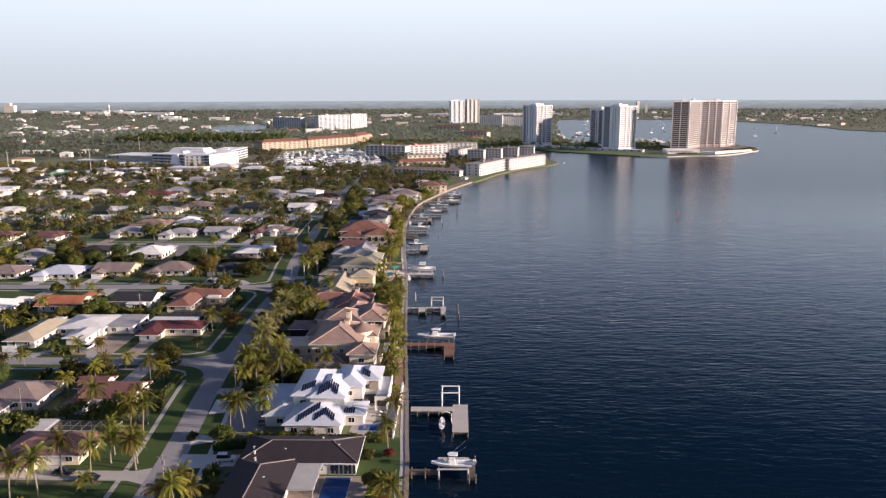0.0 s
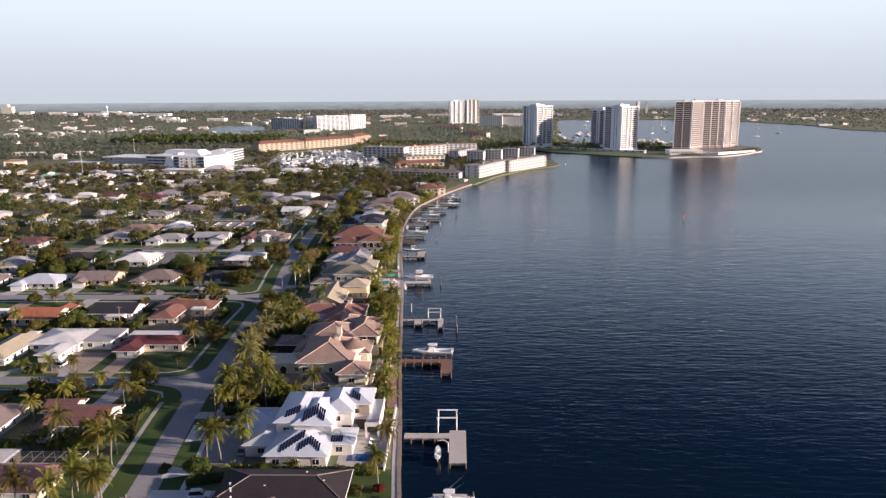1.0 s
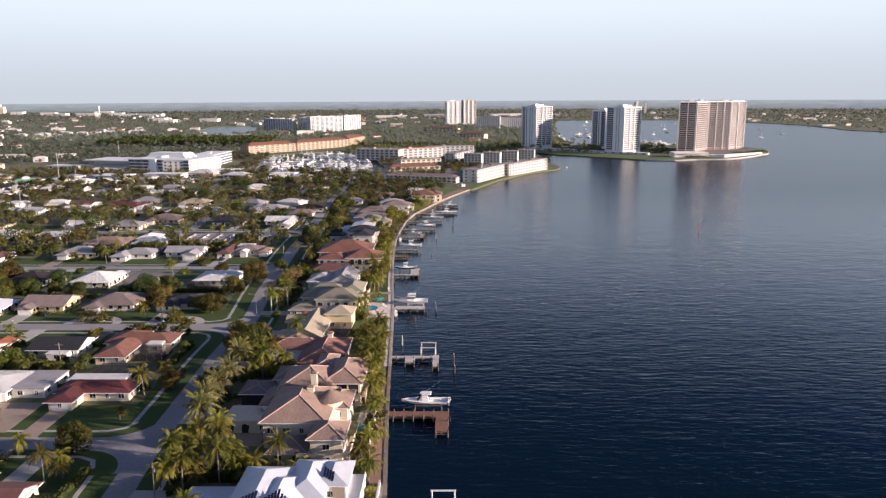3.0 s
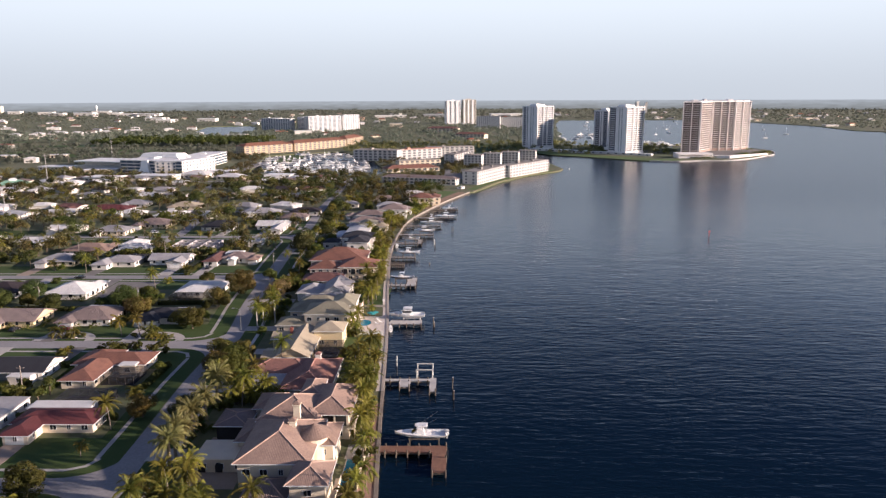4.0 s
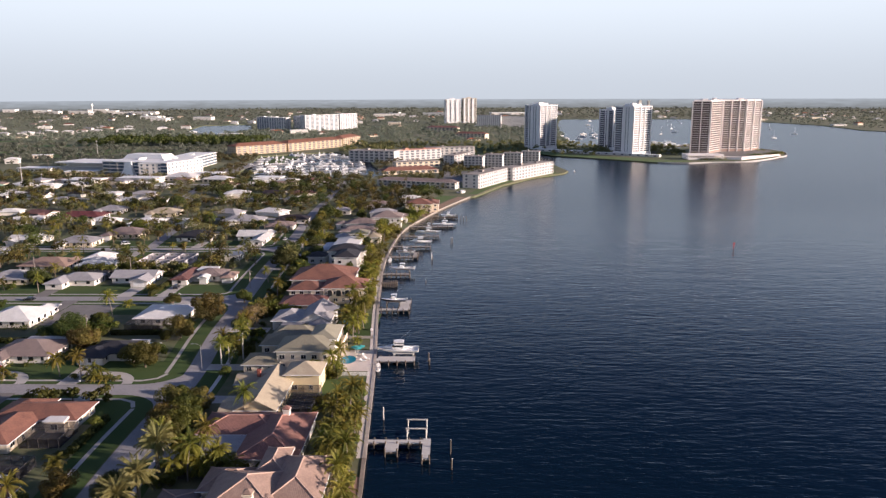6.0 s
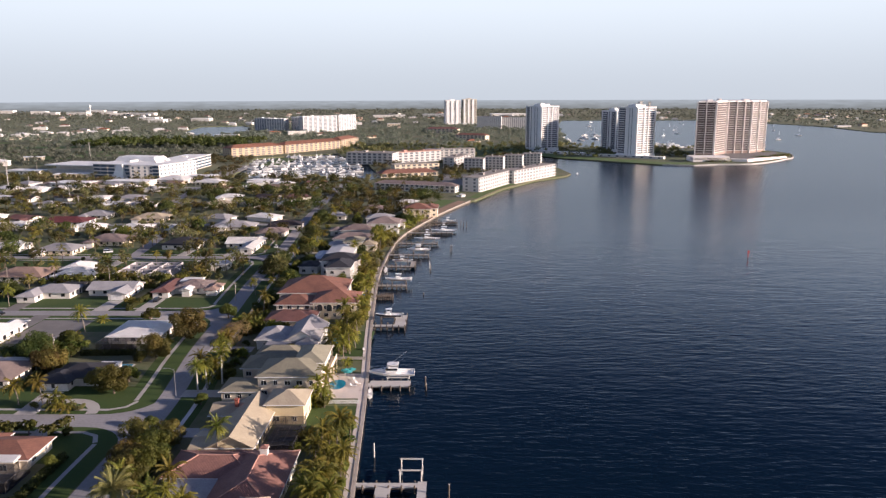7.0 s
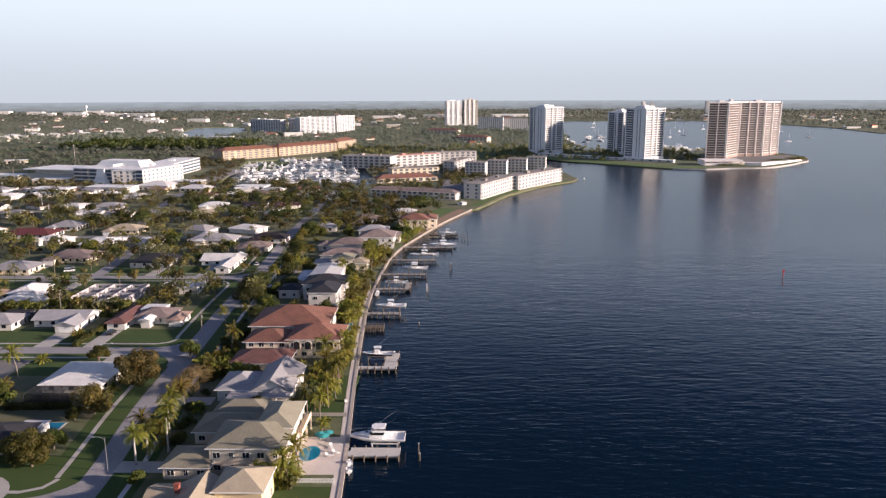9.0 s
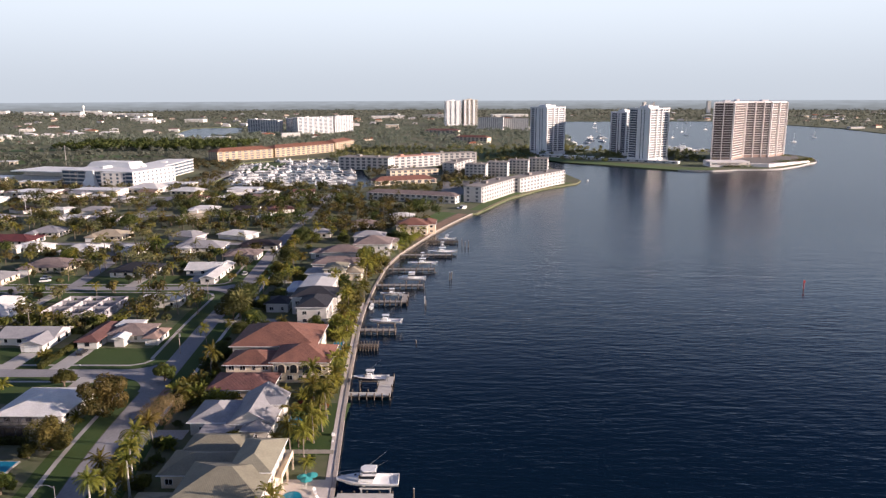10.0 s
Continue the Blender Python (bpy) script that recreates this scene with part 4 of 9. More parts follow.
h4 = house("low house with a wide faded red tile roof among palms", [(-45.3, -31, 257.4, 281.8, 3.4, "hip", "y"), (-57.6, -38, 269.5, 281.8, 3.3, "hip"), (-54.2, -44, 261.5, 270.5, 2.9, "flat", None, R_GREY)], R_PINK, WALLW, windows="sew", pitch=0.34, garage=(-53.6, 270.1, "s", 5.2), cap=mat("pink_ridge", (0.46, 0.26, 0.21), rough=0.85), chimneys=((-37.4, 276.2, 7.2),))
h5 = house("cream-roofed house with a broad gable and a small hipped upper wing", [(-52.6, -41.6, 282.8, 308.6, 3.3, "gable", "y", None, 0.5), (-57.6, -46.5, 299.6, 308.4, 3.3, "gable", "x"), (-56.6, -46.5, 282.2, 292.2, 3.0, "gable", "x", None, 0.2), (-44.2, -33.7, 301.4, 311.8, 5.4, "hip", None, None, 0.42)], R_CREAM, WALLY, windows="se", pitch=0.36)
part("chimney", Shape().box(-0.45, 0.45, -0.45, 0.45, 3, 6.3).box(-0.55, 0.55, -0.55, 0.55, 6.1, 6.35), mat("red_brick", (0.30, 0.09, 0.06), (0.22, 0.07, 0.05), fine=9), h5, "small red brick chimney").matrix_basis = pose(-51.2 + 47.1, 303.0 - 295.7, 0)
h6 = house("two-storey house with olive grey tile roofs by the seawall", [(-50.6, -33.3, 317.6, 332, 6.3, "hip"), (-42.2, -33.1, 326, 341, 7.2, "hip", "y"), (-60.0, -49, 315.2, 325.6, 3.0, "hip"), (-58.8, -41, 331.6, 343, 3.3, "hip"), (-57, -43, 341, 350, 3.9, "hip")], R_GREEN, WALLC, windows="se", pitch=0.4, dense=2.8)
s = Shape().box(-33.9, -32.0, 330, 340.6, 3.6, 3.8).box(-32.15, -32.0, 330, 340.6, 3.8, 4.6)
for y in (330.1, 335, 340.2):
    s.box(-32.4, -32.0, y, y + 0.35, 0, 3.6)
g = part("balcony", s, WALLC, h6)
g.matrix_basis = pose(41.95, -324.8, 0)
h7 = house("grey-roofed house with white gables facing the water", [(-51.6, -40.0, 355.2, 374.5, 3.7, "gable", "y", None, 0.55), (-61.4, -49.5, 356.4, 370, 3.5, "hip"), (-47.4, -40.3, 352.2, 359.5, 3.3, "hip"), (-45, -38.9, 363.2, 368.6, 5.2, "gable", "x"), (-57, -49, 350.4, 357.5, 3.0, "flat")], R_GREY, WALLW, windows="se", pitch=0.42)
h8 = house("large two-storey house with red tile hip roofs and arched waterside windows", [(-49.5, -32, 389.5, 405, 6.4, "hip"), (-63, -48.5, 389.5, 402, 5.6, "hip"), (-65, -38.5, 403, 425, 6.4, "hip"), (-64, -46, 377, 390, 3.2, "hip", None, R_BRED)], R_RED, WALLC, windows="se", pitch=0.4, dense=2.6, over=0.8)
# tall arched windows under the eaves of the garden front
o = h8.matrix_world.translation
for k in range(4):
    xc = -46.0 + k * 3.5
    arch = [(xc - 0.95, 3.3), (xc + 0.95, 3.3)] + [(xc + 0.95 * math.cos(math.pi * j / 10), 5.0 + 0.8 * math.sin(math.pi * j / 10)) for j in range(11)]
    rim = [(xc + (u - xc) * 1.22, 3.15 + (v - 3.15) * 1.07) for u, v in arch]
    for nm, ring, ya, yb, m in (("window_surround", rim, 389.35, 389.55, WALLC), ("arched_window", arch, 389.30, 389.36, GLASS)):
        sh_ = Shape().loft([[(u, ya, v) for u, v in ring], [(u, yb, v) for u, v in ring]])
        sh_.face(*[(u, ya, v) for u, v in ring])
        part(nm, sh_, m, h8).matrix_basis = pose(-o.x, -o.y, 0)
h9 = house("white two-storey house with a charcoal tile roof", [(-53.8, -42, 444, 461, 6.7, "hip"), (-58.5, -40.6, 457, 472, 6.7, "hip"), (-69, -59.5, 459.2, 470, 3.6, "hip")], R_NAVY, WALLW, windows="se", pitch=0.36)
h10 = house("white two-storey house with a pale metal roof", [(-58.6, -45.4, 473, 495, 6.3, "gable", "y", None, 0.12), (-65, -58, 475, 493, 3.9, "hip", None, R_WMET)], R_WHITE, WALLW, windows="se", pitch=0.3)
h11 = house("low cream house with a sandy hip roof", [(-55.2, -44.5, 507, 520, 5.6, "hip", None, R_GREEN), (-47, -37.6, 508.4, 521, 3.6, "hip"), (-64, -54, 508, 520, 3.2, "hip", None, R_GREY)], R_CREAM, WALLC, windows="se")
house("low house with a taupe tile roof", [(-64, -42, 526, 540, 3.6, "hip")], R_BROWN, WALLW, windows="se")
h12 = house("white house with a taupe hip roof", [(-63.5, -43.5, 551, 566, 3.8, "hip"), (-70, -62, 553, 563, 3.2, "hip")], R_BROWN, WALLW, windows="se")
h13 = house("white two-storey house with a taupe hip roof", [(-48.8, -29.3, 559, 577, 6.3, "hip"), (-40, -27, 575, 588, 4.0, "hip")], R_BROWN, WALLW, windows="se")
h14 = house("tan two-storey house with a red-brown tile roof above the seawall", [(-31.5, -12, 616, 634, 6.2, "hip"), (-18, -7.5, 622, 640, 5.8, "hip")], R_RED, WALLC, windows="se")
house("low white-roofed house near the shore", [(-54, -36, 596, 609, 3.4, "hip")], R_GREY, WALLW, windows="se")

# the inland rows: (x0, x1, y near, depth, roof, wall, roof kind, words)
INLAND = [
    (-147, -136, 224, 22, R_CREAM, WALLW, "hip", "low white house with a sandy hip roof"),
    (-160, -142.5, 264.5, 12, R_ORANGE, WALLW, "gable", "low white house with an orange tile roof"),
    (-184, -167, 258, 14, R_WHITE, WALLW, "hip", "low house with a bright white roof"),
    (-141, -121.5, 323, 14, R_BROWN, WALLW, "hip", "low white house with a taupe hip roof"),
    (-166, -148, 321, 13, R_BROWN, WALLY, "gable", "low yellow house with a taupe gable roof"),
    (-190, -170, 316, 13, R_WMET, WALLW, "hip", "low white house with a blue-white roof"),
    (-215, -197, 316, 13, R_BROWN, WALLW, "hip", "low white house with a taupe roof"),
    (-166, -147.5, 358, 16, R_WHITE, WALLW, "hip", "low house with a bright white tile roof"),
]
INLAND += [
    (-196, -178, 360, 14, R_DARK, WALLW, "hip", "low white house with a purple-brown roof"),
    (-222, -203, 350, 15, R_GREY, WALLW, "hip", "low white house with a grey tile roof"),
    (-203, -183, 418, 13, R_GREY, WALLC, "hip", "low house with a pale grey tile roof"),
    (-203, -179, 443, 14, R_TAN, WALLW, "hip", "low house with a tan tile roof"),
    (-201, -178, 523, 15, R_BROWN, WALLC, "hip", "low house with a brown tile roof"),
    (-215, -194, 499, 13, R_GREY, WALLC, "hip", "low house with a pale grey tile roof"),
    (-202, -182, 558, 14, R_WHITE, WALLW, "hip", "low house with a bright white roof"),
    (-208, -186, 600, 14, R_CREAM, WALLC, "hip", "low house with a sandy roof"),
    (-249, -229, 612, 14, R_GREY, WALLW, "hip", "low house with a grey roof"),
    (-262, -232, 586, 13, R_MAROON, WALLW, "hip", "low house with a maroon roof"),
]
# houses whose plans show plainly: (words, blocks, roof, wall, garage door, drive)
FITTED = [
    ("low white house with a brown-red tile gable roof", [(-99.2, -83.6, 177.8, 190.8, 2.7, "gable", "x"), (-100.8, -94.6, 173.4, 184.5, 2.65, "gable", "y"), (-103.7, -95.2, 185.6, 194.8, 2.6, "gable", "x"), (-93, -88, 176.4, 179.5, 2.3, "flat", None, R_GREY)], R_BRED, WALLW, None, (-95.5, -90.5, 194.5, 209.2, CONC)),
    ("low white house with a taupe tile roof", [(-124.5, -108, 176, 191, 2.7, "hip"), (-124, -114.2, 165.5, 179, 2.65, "hip", "y")], R_BROWN, WALLW, None, (-114, -109.5, 191, 209.2, CONC)),
    ("low cream house with a faded red tile roof", [(-100.6, -82.0, 147.2, 159.4, 2.7, "hip"), (-99.5, -90.6, 141.6, 152, 2.65, "hip", "y"), (-101.5, -96.5, 158.8, 166.2, 2.4, "flat", None, R_WHITE)], R_PINK, WALLC, (-88.6, 147.9, "s", 4.8), (-91.5, -86, 145.0, 147.6, CONC)),
    ("low house with a maroon roof and white garage door", [(-107, -85.8, 237.4, 247.2, 2.7, "hip"), (-106, -98.3, 231.0, 243, 2.66, "hip", "y"), (-108, -91.3, 246.6, 251.8, 2.45, "flat", None, R_WHITE)], R_MAROON, WALLC, (-102.3, 231.85, "s", 4.6), (-104.9, -99.8, 215.0, 231.6, TANPAVE)),
    ("modern white house with low roofs round a garden court", [(-137, -119.6, 237, 253.6, 2.9, "hip", None, None, 0.16), (-129, -120.8, 227.3, 240, 2.7, "hip", "y", None, 0.18), (-120.2, -110.6, 240, 253.6, 2.75, "flat", None, R_GREY)], R_WHITE, WALLW, None, (-121.5, -109, 219, 237, TANPAVE)),
    ("low cream house with a broad red tile roof", [(-110, -99.4, 265.2, 284, 2.7, "hip", "y"), (-112.6, -90.0, 278, 289.6, 2.7, "hip"), (-112, -101, 282, 291.4, 2.68, "hip", "y"), (-97.6, -92.2, 276.4, 280.6, 2.9, "flat", None, R_WHITE)], R_RED, WALLC, None, (-100, -95, 289, 301, CONC)),
    ("low white house with a charcoal gable roof", [(-134.2, -117.3, 271.4, 285.2, 2.7, "gable", "x"), (-126.4, -119.4, 268.4, 272.2, 2.4, "flat", None, R_WHITE)], R_NAVY, WALLW, None, (-124, -119, 285, 301, GREYPAVE)),
    ("low white house with a charcoal roof and white garage door", [(-113.6, -103.8, 321.6, 333, 2.66, "hip", "y"), (-112, -97.2, 325.4, 338, 2.72, "hip"), (-102.6, -96.4, 334.6, 339, 2.5, "flat", None, R_WHITE)], R_NAVY, WALLW, (-108.4, 322.5, "s", 5.4), (-111, -105.4, 307, 321.9, CONC)),
    ("low house with a white tile roof and screened pool", [(-112.6, -94.3, 361.4, 379.8, 2.7, "hip", None, None, 0.26)], R_WHITE, WALLW, None, (-106.5, -101.5, 379.5, 394, CONC)),
    ("low house with a brown-red roof and an arched entry", [(-120.6, -112.6, 417.5, 440, 2.7, "hip", "y"), (-114, -99.6, 424.4, 437.5, 2.7, "hip", None, R_BROWN), (-113.4, -104.6, 431.6, 438.4, 3.6, "flat", None, R_WHITE), (-100, -94.2, 421.4, 433, 2.6, "hip", None, R_TAN), (-109.4, -104.6, 419.6, 425.5, 3.0, "gable", "y", R_WHITE)], R_BRED, WALLW, (-116.6, 418.4, "s", 4.6), (-119.5, -114, 400, 417.8, CONC)),
    ("low house with grey gable roofs", [(-148.6, -128.8, 421, 433.8, 2.7, "gable", "x"), (-137.4, -128.6, 414.2, 429, 2.68, "gable", "y")], R_GREY, WALLW, (-133, 415, "s", 4.8), (-136, -130, 400, 414.4, CONC)),
    ("low white house with a weathered grey roof and dark panels", [(-170.5, -152.6, 416.5, 429.5, 2.7, "hip"), (-172.4, -163.6, 410.4, 425, 2.66, "hip", "y"), (-163.6, -153.8, 425.6, 434, 2.75, "flat", None, R_NAVY)], R_GREY, WALLW, (-168, 411.3, "s", 4.8), (-171, -165, 400, 410.6, GREYPAVE)),
    ("low flat-roofed white house with a chimney", [(-120.8, -104, 465.6, 475.4, 2.7, "flat")], R_WHITE, WALLW, None, (-112, -107, 475, 492, CONC)),
    ("low house with a bright white tile roof", [(-176.2, -157.4, 444.4, 460.6, 2.7, "hip"), (-179.6, -167.5, 456, 473, 2.7, "hip", "y")], R_WHITE, WALLW, None, (-166, -161, 460, 492, CONC)),
    ("low house with bright white gable roofs", [(-121, -104, 517.5, 531.5, 2.7, "gable", "x"), (-109, -101.4, 501.8, 533, 2.75, "gable", "y")], R_WHITE, WALLW, None, (-116, -111, 498, 517.8, CONC)),
    ("low house with a charcoal roof", [(-154.6, -134, 513.6, 531, 2.7, "hip")], R_NAVY, WALLW, None, (-140, -135, 498, 514, CONC)),
    ("low house with a pale grey roof", [(-146, -119.2, 568, 584, 2.7, "hip"), (-146, -136, 580, 595.5, 2.7, "hip", "y")], R_GREY, WALLW, None, (-130, -125, 584, 592, CONC)),
    ("low white house with a taupe roof", [(-112, -97, 548, 561, 2.8, "hip"), (-104, -97, 544, 553, 2.7, "gable", "y")], R_BROWN, WALLW, None, None),
]
TAKEN = [(-114.5, -97, 345.5, 361)]
for words, bl, rm, wm, gar, drive in FITTED:
    near = bl[0][2] < 300
    house(words, bl, rm, wm, group="houses along the side streets", windows="se", dense=3.3 if near else 4.2, pitch=0.34, over=0.8, plain=not near, garage=gar)
    if drive:
        slab("driveway", *drive[:4], drive[4], "paved driveway across the lawn")
    TAKEN.append((min(b[0] for b in bl), max(b[1] for b in bl), min(b[2] for b in bl) - 1, max(b[3] for b in bl) + 1))
for i, (x0, x1, y, dp, rm, wm, kind, words) in enumerate(INLAND):
    dp += 2.5
    south = any(0 < y - st < 40 for st in STREETS)          # the street lies on the near side
    bl = [(x0, x1, y, y + dp, 2.7, kind)]
    if kind != "flat" and x1 - x0 > 14:
        # a wing set forward or back, as most of these plans have
        if south:
            bl.append((x0 + 0.5, x0 + 7.5, y - 3.5, y + dp / 2, 2.62, kind, "y"))
        else:
            bl.append((x1 - 7.5, x1 - 0.5, y + dp / 2, y + dp + 4, 2.62, kind, "y"))
    if i % 3 == 0 and kind != "flat":
        bl.append((x0 + 3, x1 - 4, y + dp - 0.5, y + dp + 3.2, 2.35, "flat", None, R_WHITE) if south else (x1 - 11, x1 - 4, y - 3.0, y + 0.6, 2.35, "flat", None, R_WHITE))
    st = min(STREETS, key=lambda v: abs(v - (y + (0 if south else dp))))
    gx = x0 + 4
    hs = house(words, bl, rm, wm, group="houses along the side streets", windows="se" if south else "sen", dense=3.2, pitch=0.34, over=0.95, plain=y > 300,
               garage=(gx, (y - 3.5 + 0.65) if south and len(bl) > 1 else y + 0.65, "s", 4.8) if south and kind != "flat" else None)
    dx0, dx1 = (x0 + 1, x0 + 7) if south else (x1 - 7, x1 - 1)
    ya, yb = sorted((st, y - 3 if south else y + dp + 3))
    slab("driveway", dx0, dx1, ya + (2.8 if south else 0), yb - (0 if south else 2.8), (CONC, CONC, TANPAVE, GREYPAVE)[i % 4], "paved driveway across the lawn")
    TAKEN.append((x0, x1, y - 4, y + dp + 4))
SHOREHOUSES = [(-46, -19, 119, 158), (-51, -12, 162, 194), (-56, -20, 200, 254), (-61, -28, 257, 282), (-63, -34, 285, 314), (-61, -30, 316, 348), (-63, -39, 351, 378), (-66, -31, 376, 426), (-66, -39, 440, 460), (-67, -42, 472, 488), (-61, -36, 500, 515),
               (-65, -41, 525, 541), (-71, -27, 550, 589), (-32, -7, 615, 641), (-55, -35, 595, 610)]
TAKEN += SHOREHOUSES

# rows further off: the same kinds of low houses on regular lots
rng = random.Random(11)
KINDS = [(R_WHITE, WALLW, "low house with a white roof"), (R_WHITE, WALLW, "low house with a white roof"), (R_GREY, WALLW, "low house with a grey roof"), (R_WHITE, WALLW, "low house with a white roof"), (R_GREY, WALLW, "low house with a grey roof"), (R_BROWN, WALLC, "low house with a taupe roof"), (R_TAN, WALLC, "low house with a tan tile roof"), (R_CREAM, WALLW, "low house with a sandy roof"),
         (R_BRED, WALLW, "low house with a red-brown roof"), (R_WHITE, WALLC, "low cream house with a white roof"), (R_WHITE, WALLW, "low house with a white roof"), (R_DARK, WALLW, "low white house with a dark roof")]
for x0, x1, y0, y1, rm, words in ((-112, -91, 573, 586, R_DARK, "low white house with a dark brown hip roof"), (-113, -95, 550, 562, R_BROWN, "low white house with a taupe hip roof"), (-143, -124, 570, 583, R_WHITE, "low house with a white hip roof"),
                                  (-84, -68, 608, 620, R_GREY, "low house with a grey roof"), (-40, -23, 668, 680, R_WHITE, "low house with a white roof near the shore"), (-62, -45, 640, 652, R_BROWN, "low house with a taupe roof among trees")):
    house(words, [(x0, x1, y0, y1, 3.0, "hip"), (x0 + 1, x0 + 8, y0 - 3.5, y0 + 6, 2.8, "hip")], rm, WALLW, group="houses along the side streets", windows="se", dense=4.5, pitch=0.32, over=0.9, plain=True)
    TAKEN.append((x0, x1, y0 - 4, y1))
LOTPLACES = []
for st in STREETS:
    for side in (-1, 1):
        x = -112.0 if st > 560 else -226.0
        while x > -560:
            y = st + (11 if side > 0 else -26) + rng.uniform(-2, 2)
            w_, d_ = rng.uniform(16, 22), rng.uniform(11, 15)
            if not any(a - 3 < x and x - w_ < b + 3 and c - 1 < y + d_ and y < d + 1 for a, b, c, d in TAKEN) and not (st > 480 and abs(x - w_ / 2 + (162 + (st - 498) * 0.25)) < 14) and rng.random() < 0.92:
                LOTPLACES.append((x - w_, x, y, y + d_, side))
                TAKEN.append((x - w_, x, y, y + d_))
            x -= rng.uniform(24, 29)
for x0, x1, y0, y1, side in LOTPLACES:
    rm, wm, words = rng.choice(KINDS)
    far = y0 > 520 or x0 < -260
    kd = rng.choice(("hip", "hip", "gable"))
    bl = [(x0, x1, y0, y1, 2.7, kd)]
    if rng.random() < 0.75:
        wx = x0 + 1 if rng.random() < 0.5 else x1 - 8
        bl.append((wx, wx + 7, y0 - 4, y0 + 6, 2.62, kd, "y"))
    if rng.random() < 0.6:
        wx = x0 + rng.uniform(2, (x1 - x0) - 9)
        bl.append((wx, wx + 7, y1 - 5, y1 + 4.5, 2.58, kd, "y"))
    if rng.random() < 0.45:
        wx = x0 + rng.uniform(1, (x1 - x0) - 9)
        bl.append((wx, wx + 8, y1 - 0.4, y1 + 3.4, 2.4, "flat", None, R_WHITE))
    hs = house(words, bl, rm, wm, group="houses along the side streets", windows="" if y0 > 430 else "s" if far else "se", dense=7.5 if far else 5.6, pitch=0.3, over=0.9, plain=True)
    if y0 > 560 or x0 < -300:
        hs.matrix_world = pose((x0 + x1) / 2 + rng.uniform(-3, 3), (y0 + y1) / 2 + rng.uniform(-5, 5), GZ, 0, 0, rng.uniform(-28, 28))
    st = min(STREETS, key=lambda v: abs(v - y0))
    if not far:
        ya, yb = sorted((st + side * 2.8, y0 if side > 0 else y1))
        slab("driveway", x0 + 2, x0 + 7, ya, yb, CONC, "paved driveway across the lawn")

TAKEN += [(-151, -125, 446, 476), (-104, -90, 252, 261), (-100, -89, 267, 278), (-147, -121, 446, 458), (-149, -128, 361, 389), (-98, -81, 160, 168), (-113, -97, 356, 364), (-102, -88, 256, 263), (-159, -143, 427, 434), (-106, -93, 338, 343)]


# ---- towers and large buildings ----
def offset(plan, k):
    """An anticlockwise plan grown by k on every side, with mitred corners."""
    res = []
    for i, p in enumerate(plan):
        a, b, c = Vector(plan[i - 1]), Vector(p), Vector(plan[(i + 1) % len(plan)])
        u, v = (b - a).normalized(), (c - b).normalized()
        n, m = Vector((u.y, -u.x)), Vector((v.y, -v.x))
        q = b + (n + m) * (k / (1 + n.dot(m)))
        res.append((q.x, q.y))
    return res


def tower(label, x, y, rz, plan, floors, fh, slab_mat, wall_mat, base_h=5.0, fins=(), pent=True, group="", out=1.4, par=0.9, glaze=None, name="apartment_tower"):
    """A tall block: dark glazed storeys between projecting balcony slabs, with solid wall piers."""
    t = thing(name, x, y, GZ, label, "tower", group, rz)
    grow = lambda k: offset(plan, k)
    part("glazing", Shape().prism(plan, 0, base_h + floors * fh), glaze or TWG, t)
    part("podium", Shape().prism(grow(1.0), 0, base_h), wall_mat, t)
    for k in range(floors + 1):
        z = base_h + k * fh
        s = Shape().prism(grow(out), z - 0.16, z + 0.16)
        if k < floors:
            o, i = grow(out), grow(out - 0.15)
            n = len(plan)
            for j in range(n):
                a, b, c, d = o[j], o[(j + 1) % n], i[(j + 1) % n], i[j]
                s.prism([a, b, c, d], z + 0.16, z + 0.16 + par)
        part("balcony_slab", s, slab_mat, t)
    top = base_h + floors * fh
    for fx0, fx1, fy0, fy1 in fins:
        part("wall_pier", Shape().box(fx0, fx1, fy0, fy1, 0, top + 0.8), wall_mat, t)
    if pent:
        xs, ys = [p[0] for p in plan], [p[1] for p in plan]
        mx, my, wx, wy = (min(xs) + max(xs)) / 2, (min(ys) + max(ys)) / 2, max(xs) - min(xs), max(ys) - min(ys)
        s = Shape().prism(grow(out), top + 0.16, top + 1.7)
        s.box(mx - wx * 0.22, mx + wx * 0.16, my - wy * 0.25, my + wy * 0.25, top + 1.7, top + 3.9).box(mx - wx * 0.05, mx + wx * 0.06, my - wy * 0.1, my + wy * 0.1, top + 3.9, top + 4.7)
        part("roof", s, slab_mat, t)
    return t


TWW = mat("tower_white", (0.84, 0.83, 0.815), (0.77, 0.76, 0.745), scale=0.05, fine=0.8, rough=0.8)
TWB = mat("tower_tan", (0.82, 0.77, 0.735), (0.74, 0.69, 0.655), scale=0.05, fine=0.8, rough=0.8)
TWG = mat("tower_glazing", (0.10, 0.12, 0.16), (0.05, 0.06, 0.08), scale=0.3, fine=2, rough=0.4)
TWBG = mat("tower_brown_bays", (0.070, 0.050, 0.048), (0.040, 0.032, 0.032), scale=0.3, fine=2, rough=0.5)
TWD = mat("tower_brown", (0.34, 0.25, 0.21), (0.28, 0.205, 0.175), scale=0.05, fine=0.8, rough=0.8)
TWC = mat("tower_cream", (0.60, 0.55, 0.46), (0.52, 0.475, 0.40), scale=0.05, fine=0.8, rough=0.8)


def rect(w, d):
    return [(-w / 2, -d / 2), (w / 2, -d / 2), (w / 2, d / 2), (-w / 2, d / 2)]


